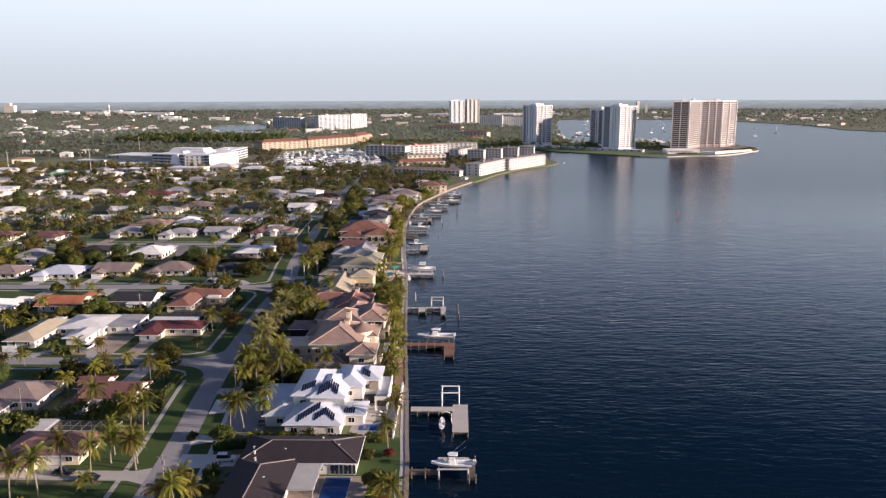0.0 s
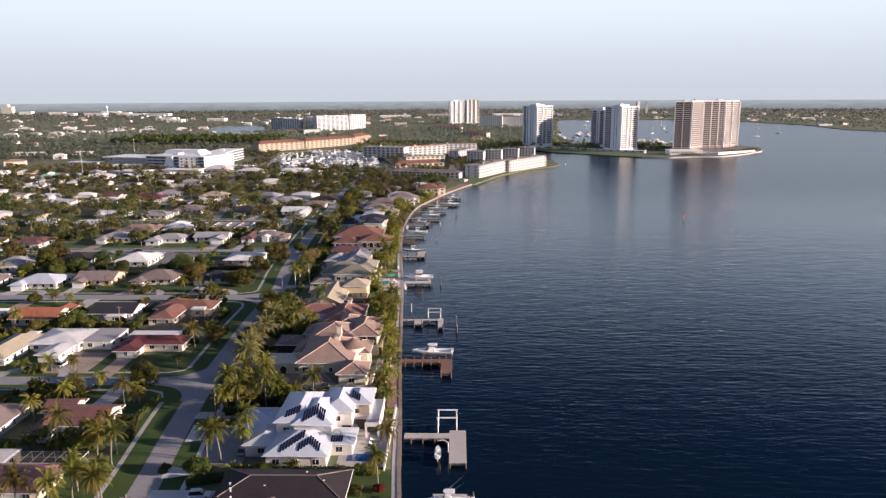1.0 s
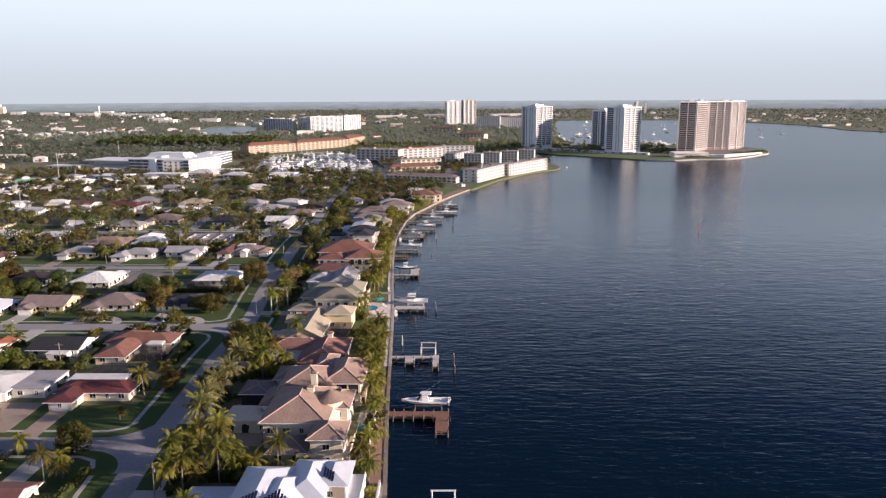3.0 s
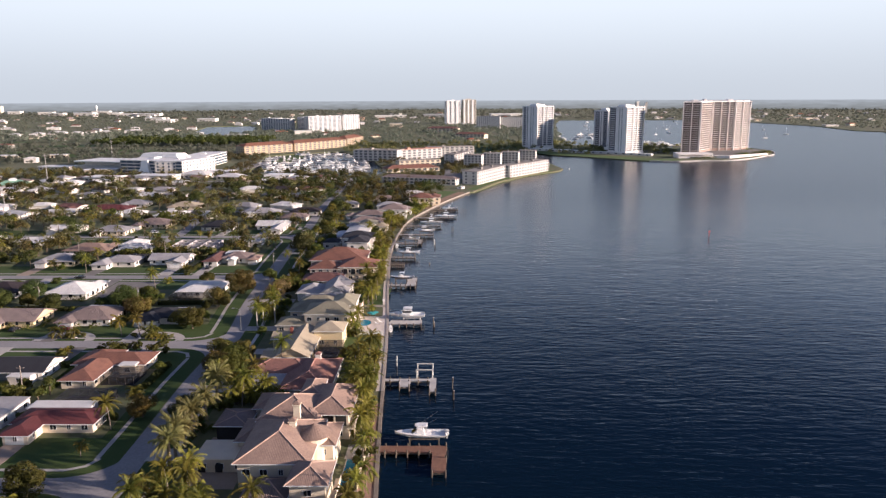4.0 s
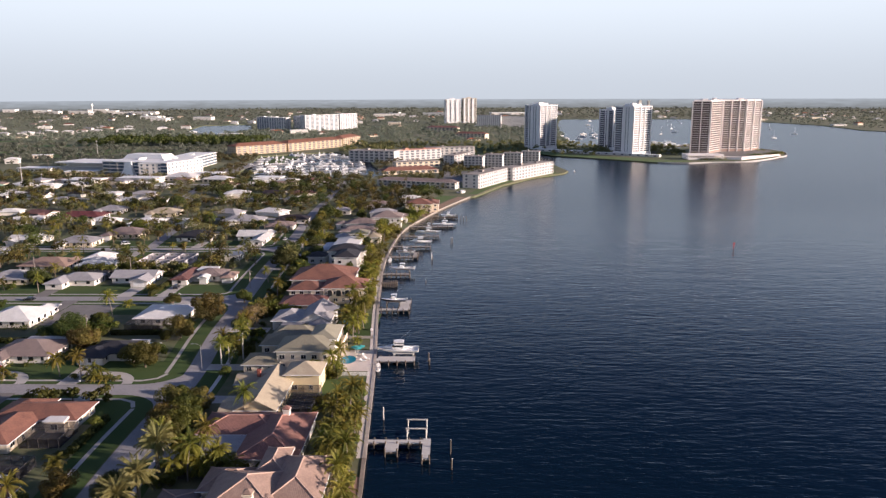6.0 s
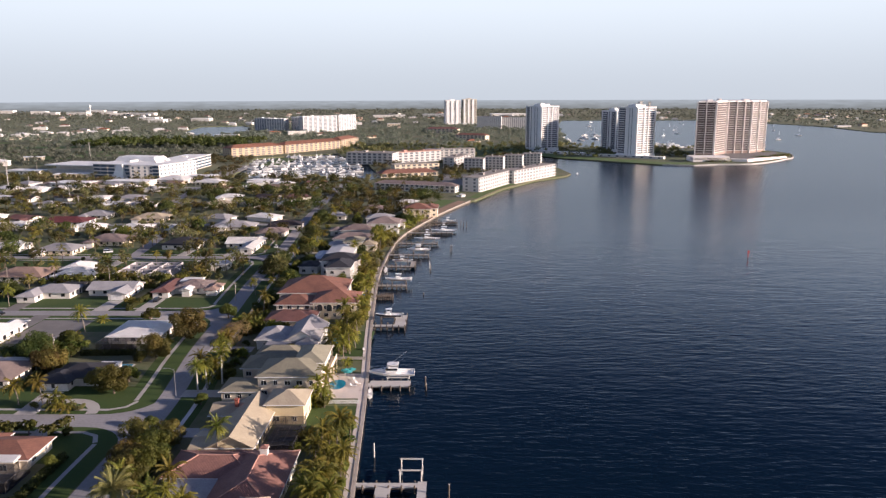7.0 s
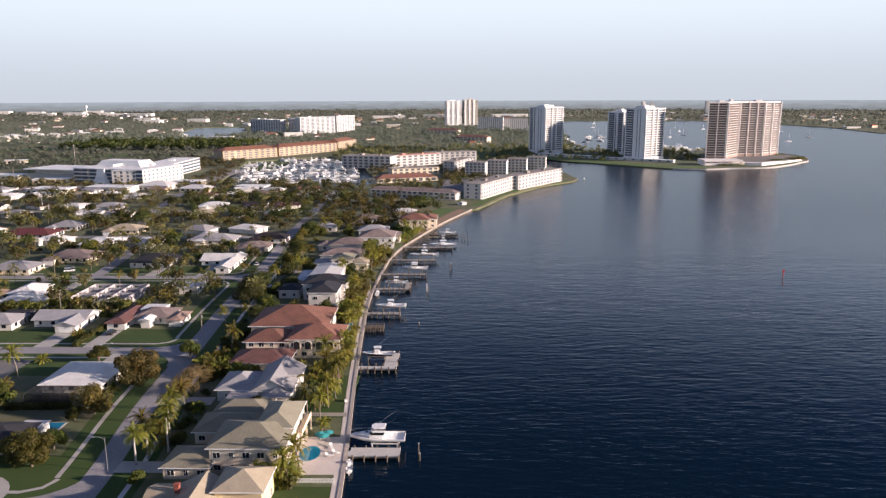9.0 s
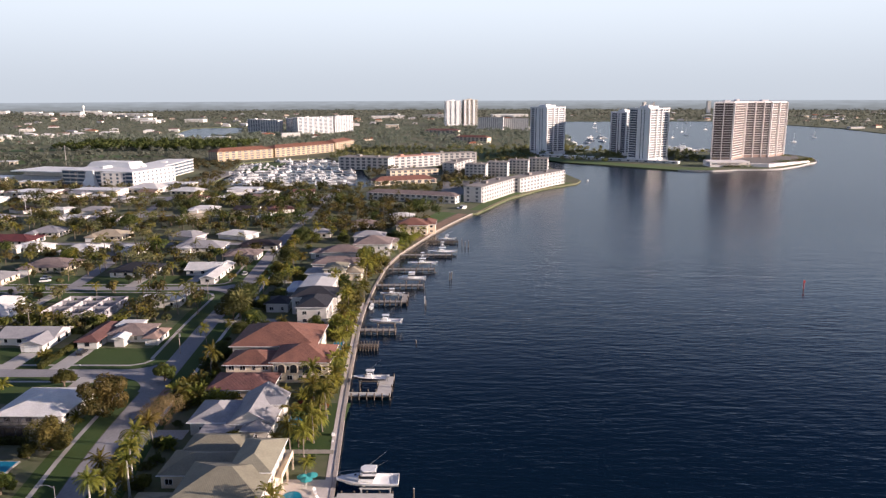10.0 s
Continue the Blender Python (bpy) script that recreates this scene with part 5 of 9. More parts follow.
# the two white towers and the broad brown pair on the point
def corner_tower(label, x, y, rz, w, d, floors, fh, base_h, piers):
    """A white tower seen on its corner: a front of stacked balconies (local south) and a flank of tall white piers with windows between (local west)."""
    t = thing("apartment_tower", x, y, GZ, label, "tower", "", rz)
    top = base_h + floors * fh
    X0, X1, Y0, Y1 = -w / 2, w / 2, -d / 2, d / 2
    part("glazing", Shape().box(X0, X1, Y0, Y1, 0, top), TWG, t)
    part("podium", Shape().box(X0 - 1.2, X1 + 1.2, Y0 - 2.2, Y1 + 1, 0, base_h - 0.4), TWW, t)
    for k in range(floors + 1):
        z = base_h + k * fh
        # floor edge all round, then the balconies of the front with solid rails
        f = Shape().box(X0 - 0.25, X1 + 0.25, Y0 - 0.25, Y1 + 0.25, z - 0.2, z + 0.25)
        if k < floors:
            c0, c1 = Y0 + d * 0.62, Y0 + d * 0.97
            f.box(X0 - 1.6, X0 - 0.2, c0, c1, z - 0.14, z + 0.12).box(X0 - 1.6, X0 - 1.45, c0, c1, z + 0.12, z + 0.7)
        part("floor_band", f, TWW, t)
        if k < floors:
            a0, a1 = X0 + w * 0.02, X0 + w * 0.98
            b = Shape().box(a0, a1, Y0 - 1.9, Y0 - 0.2, z - 0.14, z + 0.12).box(a0, a1, Y0 - 1.9, Y0 - 1.75, z + 0.12, z + 0.8)
            b.box(a0, a0 + 0.15, Y0 - 1.75, Y0 - 0.2, z + 0.12, z + 0.8).box(a1 - 0.15, a1, Y0 - 1.75, Y0 - 0.2, z + 0.12, z + 0.8)
            part("balcony", b, TWW, t)
    for v0, v1 in piers:
        part("wall_pier", Shape().box(X0 - 0.9, X0 + 0.3, Y0 + d * v0, Y0 + d * v1, 0, top + 0.6), TWW, t)
    for u in (0.0, 0.375, 0.62, 0.985):
        part("wall_pier", Shape().box(X0 + w * u - 0.2, X0 + w * u + 0.55, Y0 - 1.95, Y0 + 0.2, 0, top + 0.6), TWW, t)
    r = Shape().box(X0 - 0.9, X1 + 0.6, Y0 - 1.9, Y1 + 0.6, top + 0.45, top + 1.9)
    part("roof", r, TWW, t)
    part("penthouse", Shape().box(X0 + w * 0.1, X0 + w * 0.62, Y0 + d * 0.15, Y0 + d * 0.6, top + 1.9, top + 4.4).box(X0 + w * 0.2, X0 + w * 0.4, Y0 + d * 0.25, Y0 + d * 0.45, top + 4.4, top + 5.4), TWW, t)
    return t


corner_tower("white apartment tower with stacked balconies on the green point", 134, 1238, 36, 34, 32, 20, 2.95, 4.5, ((0.0, 0.2), (0.26, 0.36), (0.42, 0.6), (0.68, 0.74), (0.95, 1.0)))
corner_tower("white apartment tower with tall white piers on its flank", 245, 1119, 35, 35, 31, 20, 2.95, 4.5, ((0.0, 0.2), (0.25, 0.35), (0.4, 0.58), (0.97, 1.0)))
corner_tower("lower white apartment tower behind its taller twin", 236, 1216, 37, 22, 26, 18, 2.95, 4.0, ((0.3, 0.42), (0.5, 0.56), (0.94, 1.0)))
# the broad pair: one zigzag front of balcony bands, each shaft with a south and a south-east face
TWIN = offset([(317, 1099), (342.5, 1097), (373.5, 1139), (407.5, 1144.5), (438.5, 1170), (446, 1195), (387, 1179.5), (329.5, 1133)], -1.9)
tw = tower("broad twin-shafted tan apartment tower with dark balcony bands", 370, 1110, 0, [(x - 370, y - 1110) for x, y in TWIN], 22, 2.95, TWB, TWD, 6.0, out=2.0, par=0.2, glaze=TWBG, pent=False)
for e, us in ((0, (0.03, 0.5)), (1, (0.0, 1.0)), (2, (0.36, 0.7)), (3, (0.0, 0.5, 1.0))):
    a, b = Vector(offset(TWIN, 1.4)[e]), Vector(offset(TWIN, 1.4)[e + 1])
    u, n = (b - a).normalized(), Vector(((b - a).normalized().y, -(b - a).normalized().x))
    for f in us:
        p = a.lerp(b, f) - Vector((370, 1110))
        part("wall_pier", Shape().prism([tuple(p - u * 0.35 - n * 1.5), tuple(p - u * 0.35 + n * 0.7), tuple(p + u * 0.35 + n * 0.7), tuple(p + u * 0.35 - n * 1.5)], 0, 71.6), TWB, tw)
part("roof", Shape().prism([(x - 370, y - 1110) for x, y in TWIN], 71.0, 72.6).box(-34, -27, 5, 14, 72.6, 74.2).box(28, 36, 44, 54, 72.6, 74.6).box(-12, -8, 26, 34, 72.6, 75.4), TWB, tw)
# podium, garden wall and seawall of the point
pd = thing("parking_podium", 385, 1105, GZ, "low tan parking podium with planters at the foot of the towers", "building")
part("wall", Shape().box(-89, -44, -70, -44, 0, 2.6).box(-89, -44, -69, -44, 4.4, 6.2).box(-89, -87.5, -70, -69, 2.6, 4.4).box(-45.5, -44, -70, -69, 2.6, 4.4).box(-89, -44, -60, -44, 2.6, 4.4), TWB, pd)
for k in range(5):
    part("column", Shape().box(-81 + k * 8, -80.4 + k * 8, -70, -69.4, 2.6, 4.4), TWB, pd)
part("garden_wall", Shape().prism([(-42, -68), (-24, -74), (-20, -66), (-40, -60)], 0, 3.4).prism([(-24, -74), (14, -44), (10, -38), (-24, -66)], 0, 3.2).prism([(14, -44), (52, -10), (46, -4), (10, -38)], 0, 2.4), TWB, pd)
part("terrace", Shape().prism([(-42, -60), (-22, -66), (46, -4), (66, 60), (10, 60), (-64, 14), (-44, -40)], 0, 2.2), GREYPAVE, pd)
r = random.Random(9)
for px, py, pz, n in ((-66, -70.5, 0.2, 240), (-50, -70.5, 0.4, 120), (2, -52, 4.2, 260), (32, -28, 3.4, 260), (46, -8, 3.0, 160)):
    sh = Shape()
    for k in range(n):
        p = Vector((px + r.gauss(0, 5), py + r.gauss(0, 1), pz + abs(r.gauss(0, 0.9))))
        a = Vector((r.uniform(-1, 1), r.uniform(-1, 1), r.uniform(-1, 1))).normalized() * 0.7
        b = a.orthogonal().normalized() * 0.5
        sh.face(p - a, p - b, p + a, p + b)
    tagged(part("planting", sh, LEAF_GREEN, pd), "green planting along the podium edge", "", "", "stuff")
s = Shape()
PTS = smooth_line(POINT_SHORE[3:12], 12)
for p, q in zip(PTS, PTS[1:]):
    d = (Vector(q) - Vector(p)).normalized()
    r = Vector((d.y, -d.x))
    A, B = Vector(p), Vector(q)
    s.prism([tuple(A - r * 0.5), tuple(A + r * 0.4), tuple(B + r * 0.4), tuple(B - r * 0.5)], -1.5, GZ + 0.4)
structure("point_seawall", s, CONC, "pale concrete seawall round the point")


FGL = mat("flats_glass", (0.085, 0.095, 0.12), (0.15, 0.16, 0.175), scale=0.35, fine=1.2, rough=0.25)
# the sky's blue reflection is put into this glass colour
OFG = mat("sky_tinted_glass", (0.09, 0.125, 0.17), (0.06, 0.085, 0.12), scale=0.3, fine=1.2, rough=0.2)


def row_parts(row, t, m):
    """Each box of a row of windows becomes a part."""
    for k in range(0, len(row.v), 8):
        s = Shape()
        s.v, s.f = row.v[k:k + 8], [tuple(i - k for i in q) for q in row.f if k <= q[0] < k + 8]
        part("window", s, m, t)


def slab_block(name, label, x0, y0, x1, y1, depth, floors, fh, wall, roofm, group="", gallery=True, hip=False, bays=None, ww=0.56, glass=None):
    """A long block of flats between two ground points along its front; the depth goes to the left of that line."""
    L = math.hypot(x1 - x0, y1 - y0)
    t = thing(name, x0, y0, GZ, label, "apartments", group, math.degrees(math.atan2(y1 - y0, x1 - x0)))
    H = floors * fh
    glass = glass or FGL
    part("wall", Shape().box(0, L, 0, depth, -0.2, H), wall, t)
    if hip:
        rs, lines, top = roof_shape(0, L, 0, depth, H, "hip", 0.34, 0.9, "x")
        part("roof", rs, roofm, t)
    else:
        part("roof", Shape().box(-0.5, L + 0.5, -0.5, depth + 0.5, H, H + 0.35).box(L * 0.3, L * 0.36, depth * 0.35, depth * 0.65, H + 0.35, H + 2.2).box(L * 0.7, L * 0.73, depth * 0.4, depth * 0.6, H + 0.35, H + 1.6), roofm, t)
    n = bays or max(3, int(L / 6.5))
    near = y0 < 840
    for fl in range(floors):
        z = fl * fh
        if gallery:
            part("gallery", Shape().box(0, L, -1.5, 0, z + fh - 0.18, z + fh).box(0, L, -1.5, -1.38, z + 0.05, z + 0.6), wall, t)
        row = Shape()
        for k in range(n):
            u = L * (k + 0.5) / n
            w = L / n * ww
            row.box(u - w / 2, u + w / 2, -0.06, 0.05, z + 0.7, z + fh - 0.55)
            if near:
                part("window", row, glass, t)
                row = Shape()
        m_ = max(1, int(depth / 5.5))
        for k in range(m_):
            v = depth * (k + 0.5) / m_
            row.box(-0.06, 0.05, v - 1.0, v + 1.0, z + 0.8, z + fh - 0.6)
            row.box(L - 0.05, L + 0.06, v - 1.0, v + 1.0, z + 0.8, z + fh - 0.6)
        if near:
            row_parts(row, t, glass)
        else:
            tagged(part("glazing_band", row, glass, t), "rows of windows too far off to tell apart", "", "", "stuff")
    if gallery:
        for k in range(n + 1):
            part("post", Shape().box(L * k / n - 0.15, L * k / n + 0.15, -1.5, -1.25, 0, H), wall, t)
    return t


OCHRE = mat("ochre_stucco", (0.50, 0.40, 0.27), (0.40, 0.315, 0.215), scale=0.3, fine=4, rough=0.85)
WALLF = mat("weathered_white_stucco", (0.58, 0.57, 0.555), (0.48, 0.47, 0.455), scale=0.2, fine=2, rough=0.85)
R_ROOFO = roof_mat("weathered_orange_tile", (0.25, 0.112, 0.07), (0.18, 0.085, 0.055), 0.42, 0.6)
GRAVEL = mat("gravel_roof", (0.30, 0.275, 0.25), (0.22, 0.20, 0.185), scale=0.08, fine=1, rough=0.95)
slab_block("flats", "four-storey white waterside flats with open galleries", 24, 751, 55, 816, 15, 4, 3.0, WALLF, GRAVEL, "flats on the waterside", bays=14)
slab_block("flats", "four-storey white waterside flats with rows of windows", 59, 812, 106, 881, 14, 4, 3.0, WALLF, GRAVEL, "flats on the waterside", bays=14)
for k in range(4):
    slab_block("flats", "five-storey pale flats behind the waterside block, stepped back from the next", 14 + 23 * k, 918 + 22 * k, 34 + 23 * k, 914 + 22 * k, 16, 5, 2.9, WALLF, GRAVEL, "stepped flats behind the waterside", bays=5)
slab_block("flats", "five-storey pale flats behind the waterside block", 3, 955, 24, 1015, 13, 4, 3.0, WALLG, GRAVEL, "flats on the waterside", bays=6)
slab_block("motel", "two-storey white motel row with a brown roof", -66, 772, 4, 746, 12, 2, 2.9, WALLW, R_BROWN, bays=16, hip=True)
slab_block("clubhouse", "low building with a red tile roof", -70, 862, -14, 884, 18, 1, 4.0, WALLC, R_RED, hip=True, bays=9)
slab_block("flats", "two-storey pale building beside the marina", -62, 935, -14, 955, 14, 2, 3.2, WALLC, GRAVEL, bays=8)
slab_block("flats", "four-storey white building facing the marina", -127, 1020, -70, 1004, 26, 4, 3.4, WALLF, GRAVEL, bays=9)
slab_block("flats", "white marina flats with salmon trim", -72, 1018, -14, 1062, 18, 4, 3.2, WALLF, SALMON, bays=9)
slab_block("flats", "pale four-storey flats by the marina", -30, 1075, 30, 1095, 16, 4, 3.2, WALLG, GRAVEL, bays=9)
slab_block("flats", "long cream flats with an orange tile roof and open galleries", -297, 1118, -242, 1180, 22, 4, 3.0, OCHRE, R_ROOFO, "orange-roofed flats", hip=True, bays=9)
slab_block("flats", "long cream flats with an orange tile roof and open galleries", -240, 1186, -176, 1285, 22, 4, 3.0, OCHRE, R_ROOFO, "orange-roofed flats", hip=True, bays=12)
slab_block("flats", "long cream flats with an orange tile roof and open galleries", -178, 1310, -160, 1380, 22, 4, 3.0, OCHRE, R_ROOFO, "orange-roofed flats", hip=True, bays=8)
# the white office block: two wings and a raised roof
slab_block("office_building", "white four-storey office block with blue-grey bands of windows", -364, 871, -288, 849, 60, 4, 3.5, WALLW, WHITE, bays=9, ww=0.93, gallery=False, glass=OFG)
slab_block("office_building", "white office wing with bands of windows", -288, 851, -286, 1000, 30, 4, 3.3, WALLW, WHITE, bays=14, gallery=False, ww=0.92, glass=OFG)
en = thing("entrance_screen", -332, 861, GZ, "white entrance screen that flares out towards the ground", "building", "", -16)
part("wall", Shape().loft([[(-w_, -d_, z_), (w_, -d_, z_), (w_, 0.6, z_), (-w_, 0.6, z_)] for z_, w_, d_ in ((0, 8.5, 6), (4, 6.2, 3.6), (8, 4.8, 2.2), (14.5, 4.0, 1.5))]).face((-4, -1.5, 14.5), (4, -1.5, 14.5), (4, 0.6, 14.5), (-4, 0.6, 14.5)), WHITE, en)
part("window", Shape().box(-2.2, 2.2, -1.62, -1.4, 10.5, 13.2), OFG, en)
low_ = thing("entrance_canopy", -430, 905, GZ, "broad low white roof beside the office block", "building", "", -14)
part("wall", Shape().box(0, 62, 0, 40, 0, 5.5), WALLG, low_)
part("roof", Shape().box(-2, 66, -2, 42, 9.5, 10.6), WHITE, low_)
part("core", Shape().box(6, 58, 6, 36, 5.5, 9.5), WALLW, low_)
up = thing("roof_pavilion", -330, 905, GZ + 14.4, "white raised roof pavilion of the office block", "building", "", -14)
part("wall", Shape().loft([[(-24, -10, 0), (26, -10, 0), (26, 14, 0), (-24, 14, 0)], [(-20, -7, 4.6), (22, -7, 4.6), (22, 11, 4.6), (-20, 11, 4.6)]]).face((-20, -7, 4.6), (22, -7, 4.6), (22, 11, 4.6), (-20, 11, 4.6)), WHITE, up)
for nm, lab, x_, y_, w_, d_, h_, wm_, rm_ in (("warehouse", "low pale building with a flat white roof", -365, 790, 34, 20, 4, WALLW, "f"), ("warehouse", "low pale building with a flat white roof", -318, 800, 40, 18, 4.5, WALLW, "f"), ("meeting_hall", "pale hall with a white hipped roof", -278, 812, 30, 22, 4.5, WALLW, "h"),
        ("warehouse", "low pale building with a flat white roof", -475, 905, 40, 18, 4, WALLW, "f"), ("warehouse", "low pale building with a flat white roof", -262, 846, 28, 16, 4, WALLW, "f"), ("meeting_hall", "pale hall with a white hipped roof", -236, 800, 26, 16, 3.4, WALLC, "h"), ("warehouse", "low pale building with a flat white roof", -190, 812, 26, 14, 3.6, WALLW, "f")):
    t = thing(nm, x_, y_, GZ, lab, "building", "low buildings near the office block", -10)
    part("wall", Shape().box(0, w_, 0, d_, 0, h_), wm_, t)
    part("roof", roof_shape(0, w_, 0, d_, h_, "flat" if rm_ == "f" else "hip", 0.3, 0.9, None)[0], R_WHITE if rm_ == "h" else WHITE, t)
    for k in range(int(w_ / 5)):
        part("window", Shape().box(2 + k * 5, 4.6 + k * 5, -0.08, 0.05, 1.0, 2.6), GLASS, t)
    TAKEN.append((x_ - 2, x_ + w_ + 3, y_ - 8, y_ + d_))
hall = thing("meeting_hall", -406, 741, GZ, "low hall with a pale green hipped roof and a white wing", "building", "low buildings near the office block", 18)
part("wall", Shape().box(-13, 13, -8, 8, 0, 3.4).box(13, 26, -5, 5, 0, 3.4), WALLW, hall)
part("roof", roof_shape(-13, 13, -8, 8, 3.4, "hip", 0.42, 1.0, None)[0], mat("green_metal_roof", (0.20, 0.36, 0.26), (0.16, 0.29, 0.21), rough=0.5), hall)
part("cupola", Shape().box(-3, 3, -2, 2, 4.5, 7.6).loft([[(-3.4, -2.4, 7.6), (3.4, -2.4, 7.6), (3.4, 2.4, 7.6), (-3.4, 2.4, 7.6)], [(-1, -0.1, 8.8), (1, -0.1, 8.8), (1, 0.1, 8.8), (-1, 0.1, 8.8)]]), WHITE, hall)
part("wing_roof", roof_shape(13.3, 26, -5, 5, 3.4, "hip", 0.3, 0.8, None)[0], R_WHITE, hall)
TAKEN.append((-424, -376, 728, 756))
for x_, y_, w_, d_, lab in ((-410, 604, 30, 26, "low pale shop block with a flat roof and open front"), (-400, 862, 32, 14, "low white block with a flat roof beside the offices"), (-640, 1060, 46, 16, "long low white block by the golf course"), (-560, 1075, 26, 12, "low white block by the golf course")):
    t = thing("warehouse", x_, y_, GZ, lab, "building", "low buildings near the office block", 12)
    part("wall", Shape().box(0, w_, 0, d_, 0, 4.0), WALLC, t)
    part("roof", roof_shape(0, w_, 0, d_, 4.0, "flat", 0.3, 1.2, None)[0], WHITE, t)
    for k in range(int(w_ / 5)):
        part("opening", Shape().box(1.5 + k * 5, 4.5 + k * 5, -0.08, 0.05, 0.2, 2.9), GLASS, t)
    TAKEN.append((x_ - 4, x_ + w_ + 2, y_ - 8, y_ + d_ + 6))
for x_, y_, h_ in ((-378.5, 749.6, 30), (-486, 784, 24), (-466, 1071, 24), (-334.6, 610, 13), (-374, 773, 12), (-340.7, 565, 11), (-351, 555, 11), (-300, 700, 11), (-270, 655, 11)):
    t = thing("transmission_pole", x_, y_, GZ, "tall pale concrete power pole above the trees", "power pole", "tall power poles")
    part("post", Shape().tube([(0, 0, -0.5), (0, 0, h_)], [0.42 if h_ > 20 else 0.24, 0.24 if h_ > 20 else 0.16], 8), CONC, t)
    part("crossarm", Shape().box(-2.2 if h_ > 20 else -1.2, 2.2 if h_ > 20 else 1.2, -0.1, 0.1, h_ - 1.6, h_ - 1.3), CONC, t)
t = thing("apartment_tower", -2430, 3990, GZ, "pale stepped tower on the wooded horizon", "tower")
part("wall", Shape().box(-28, 28, -14, 14, 0, 38).box(-16, 6, -12, 12, 38, 52), TWC, t)
# tall blocks further inland
tower("pale twin-shafted apartment tower far inland", -2, 2265, 8, rect(42, 26), 21, 2.95, TWW, TWW, 4, fins=[(-19, -12, -15.4, -12.5), (-6, 1, -15.4, -12.5), (8, 16, -15.4, -12.5)], par=1.3)
tower("cream apartment tower far inland", 46, 2275, 8, rect(38, 26), 22, 2.95, TWC, TWW, 4, fins=[(-18, -13, -15.4, -12.5), (-6, -1, -15.4, -12.5), (6, 12, -15.4, -12.5)], par=1.3)
slab_block("flats", "ten-storey grey flats far inland", 60, 1985, 120, 1975, 22, 10, 3.0, WALLF, GRAVEL, "tall flats inland", bays=12, gallery=False, ww=0.4)
slab_block("flats", "nine-storey grey flats far inland", 122, 1995, 182, 1990, 22, 9, 3.0, WALLF, GRAVEL, "tall flats inland", bays=12, gallery=False, ww=0.4)
for k, (xa, ya, xb, yb, fl) in enumerate(((-470, 1880, -425, 1860, 10), (-428, 1830, -385, 1815, 10), (-375, 1850, -338, 1790, 11), (-335, 1785, -268, 1845, 12), (-270, 1880, -238, 1950, 12))):
    slab_block("flats", "twelve-storey white flats above the trees", xa, ya, xb, yb, 20, fl, 3.0, WALLF, WHITE, "tall flats inland", bays=7, gallery=False, glass=OFG, ww=0.66)
slab_block("flats", "low flats with a red tile roof", 5, 1500, 60, 1475, 18, 3, 3.2, WALLC, R_RED, hip=True, bays=8)
slab_block("flats", "low flats with a red tile roof", -60, 1760, 10, 1740, 20, 3, 3.2, WALLC, R_BRED, hip=True, bays=8)
slab_block("club_house", "low white clubhouse on the point", 118, 1190, 190, 1130, 8, 1, 3.0, WALLW, WHITE, bays=8, ww=0.3, gallery=False)
slab_block("club_house", "low white hall by the moorings", 196, 1124, 270, 1072, 7, 1, 2.8, WALLW, WHITE, bays=8, ww=0.3, gallery=False)

# scattered far roofs among the woods
rng = random.Random(5)
FARK = [(WALLW, R_WHITE), (WALLC, R_ORANGE), (WALLW, R_GREY), (WALLC, R_TAN), (WALLW, R_WHITE), (WALLW, R_RED)]


def in_poly(x, y, poly):
    c = False
    for (ax, ay), (bx, by) in zip(poly, poly[1:] + poly[:1]):
        if (ay > y) != (by > y) and x < (bx - ax) * (y - ay) / (by - ay) + ax:
            c = not c
    return c


LAND = SHORE + CONDO_SHORE + POINT_SHORE + BACK_SHORE + [(4800, 4200), (1900, 4450), (1000, 4780), (-5200, 4780), (-5200, -600), (-1, -600)]


def dry(x, y):
    return in_poly(x, y, LAND) and not in_poly(x, y, MARINA) and not in_poly(x, y, LAGOON)


FARH = []
for k in range(2600):
    y = rng.uniform(880, 3600)
    x = rng.uniform(-0.62 * y - 60, 0.55 * y)
    if len(FARH) >= 190 or not dry(x, y) or not dry(x + 30, y) or (x > 100 and y < 1900) or (-330 < x < 110 and y < 1420) or (-480 < x < -230 and y < 1010) or (-720 < x < -340 and 1000 < y < 1560):
        continue
    if any(abs(x - a) < 40 and abs(y - b) < 45 for a, b in FARH):
        continue
    FARH.append((x, y))
    big = rng.random() < 0.10
    w_, d_, hh = (rng.uniform(26, 50), rng.uniform(14, 22), rng.choice((4, 6, 9))) if big else (rng.uniform(14, 26), rng.uniform(10, 15), rng.choice((3.2, 3.2, 5.5)))
    wm, rm = rng.choice(FARK)
    t = thing("distant_house", x, y, GZ, "small pale building among far trees", "house", "buildings among the far trees", rng.uniform(-25, 25))
    part("wall", Shape().box(0, w_, 0, d_, 0, hh), wm, t)
    rs, _, _ = roof_shape(0, w_, 0, d_, hh, "flat" if big else "hip", 0.34, 0.8, None)
    part("roof", rs, WHITE if big else rm, t)
    for f in range(max(1, int(hh // 3)) if y < 1500 else 0):
        s = Shape()
        for j in range(int(w_ // 5)):
            s.box(2 + j * 5, 4.4 + j * 5, -0.08, 0.05, 0.9 + f * 3, 2.3 + f * 3)
        tagged(part("glazing_band", s, GLASS, t), "windows too far off to tell apart", "", "", "stuff")
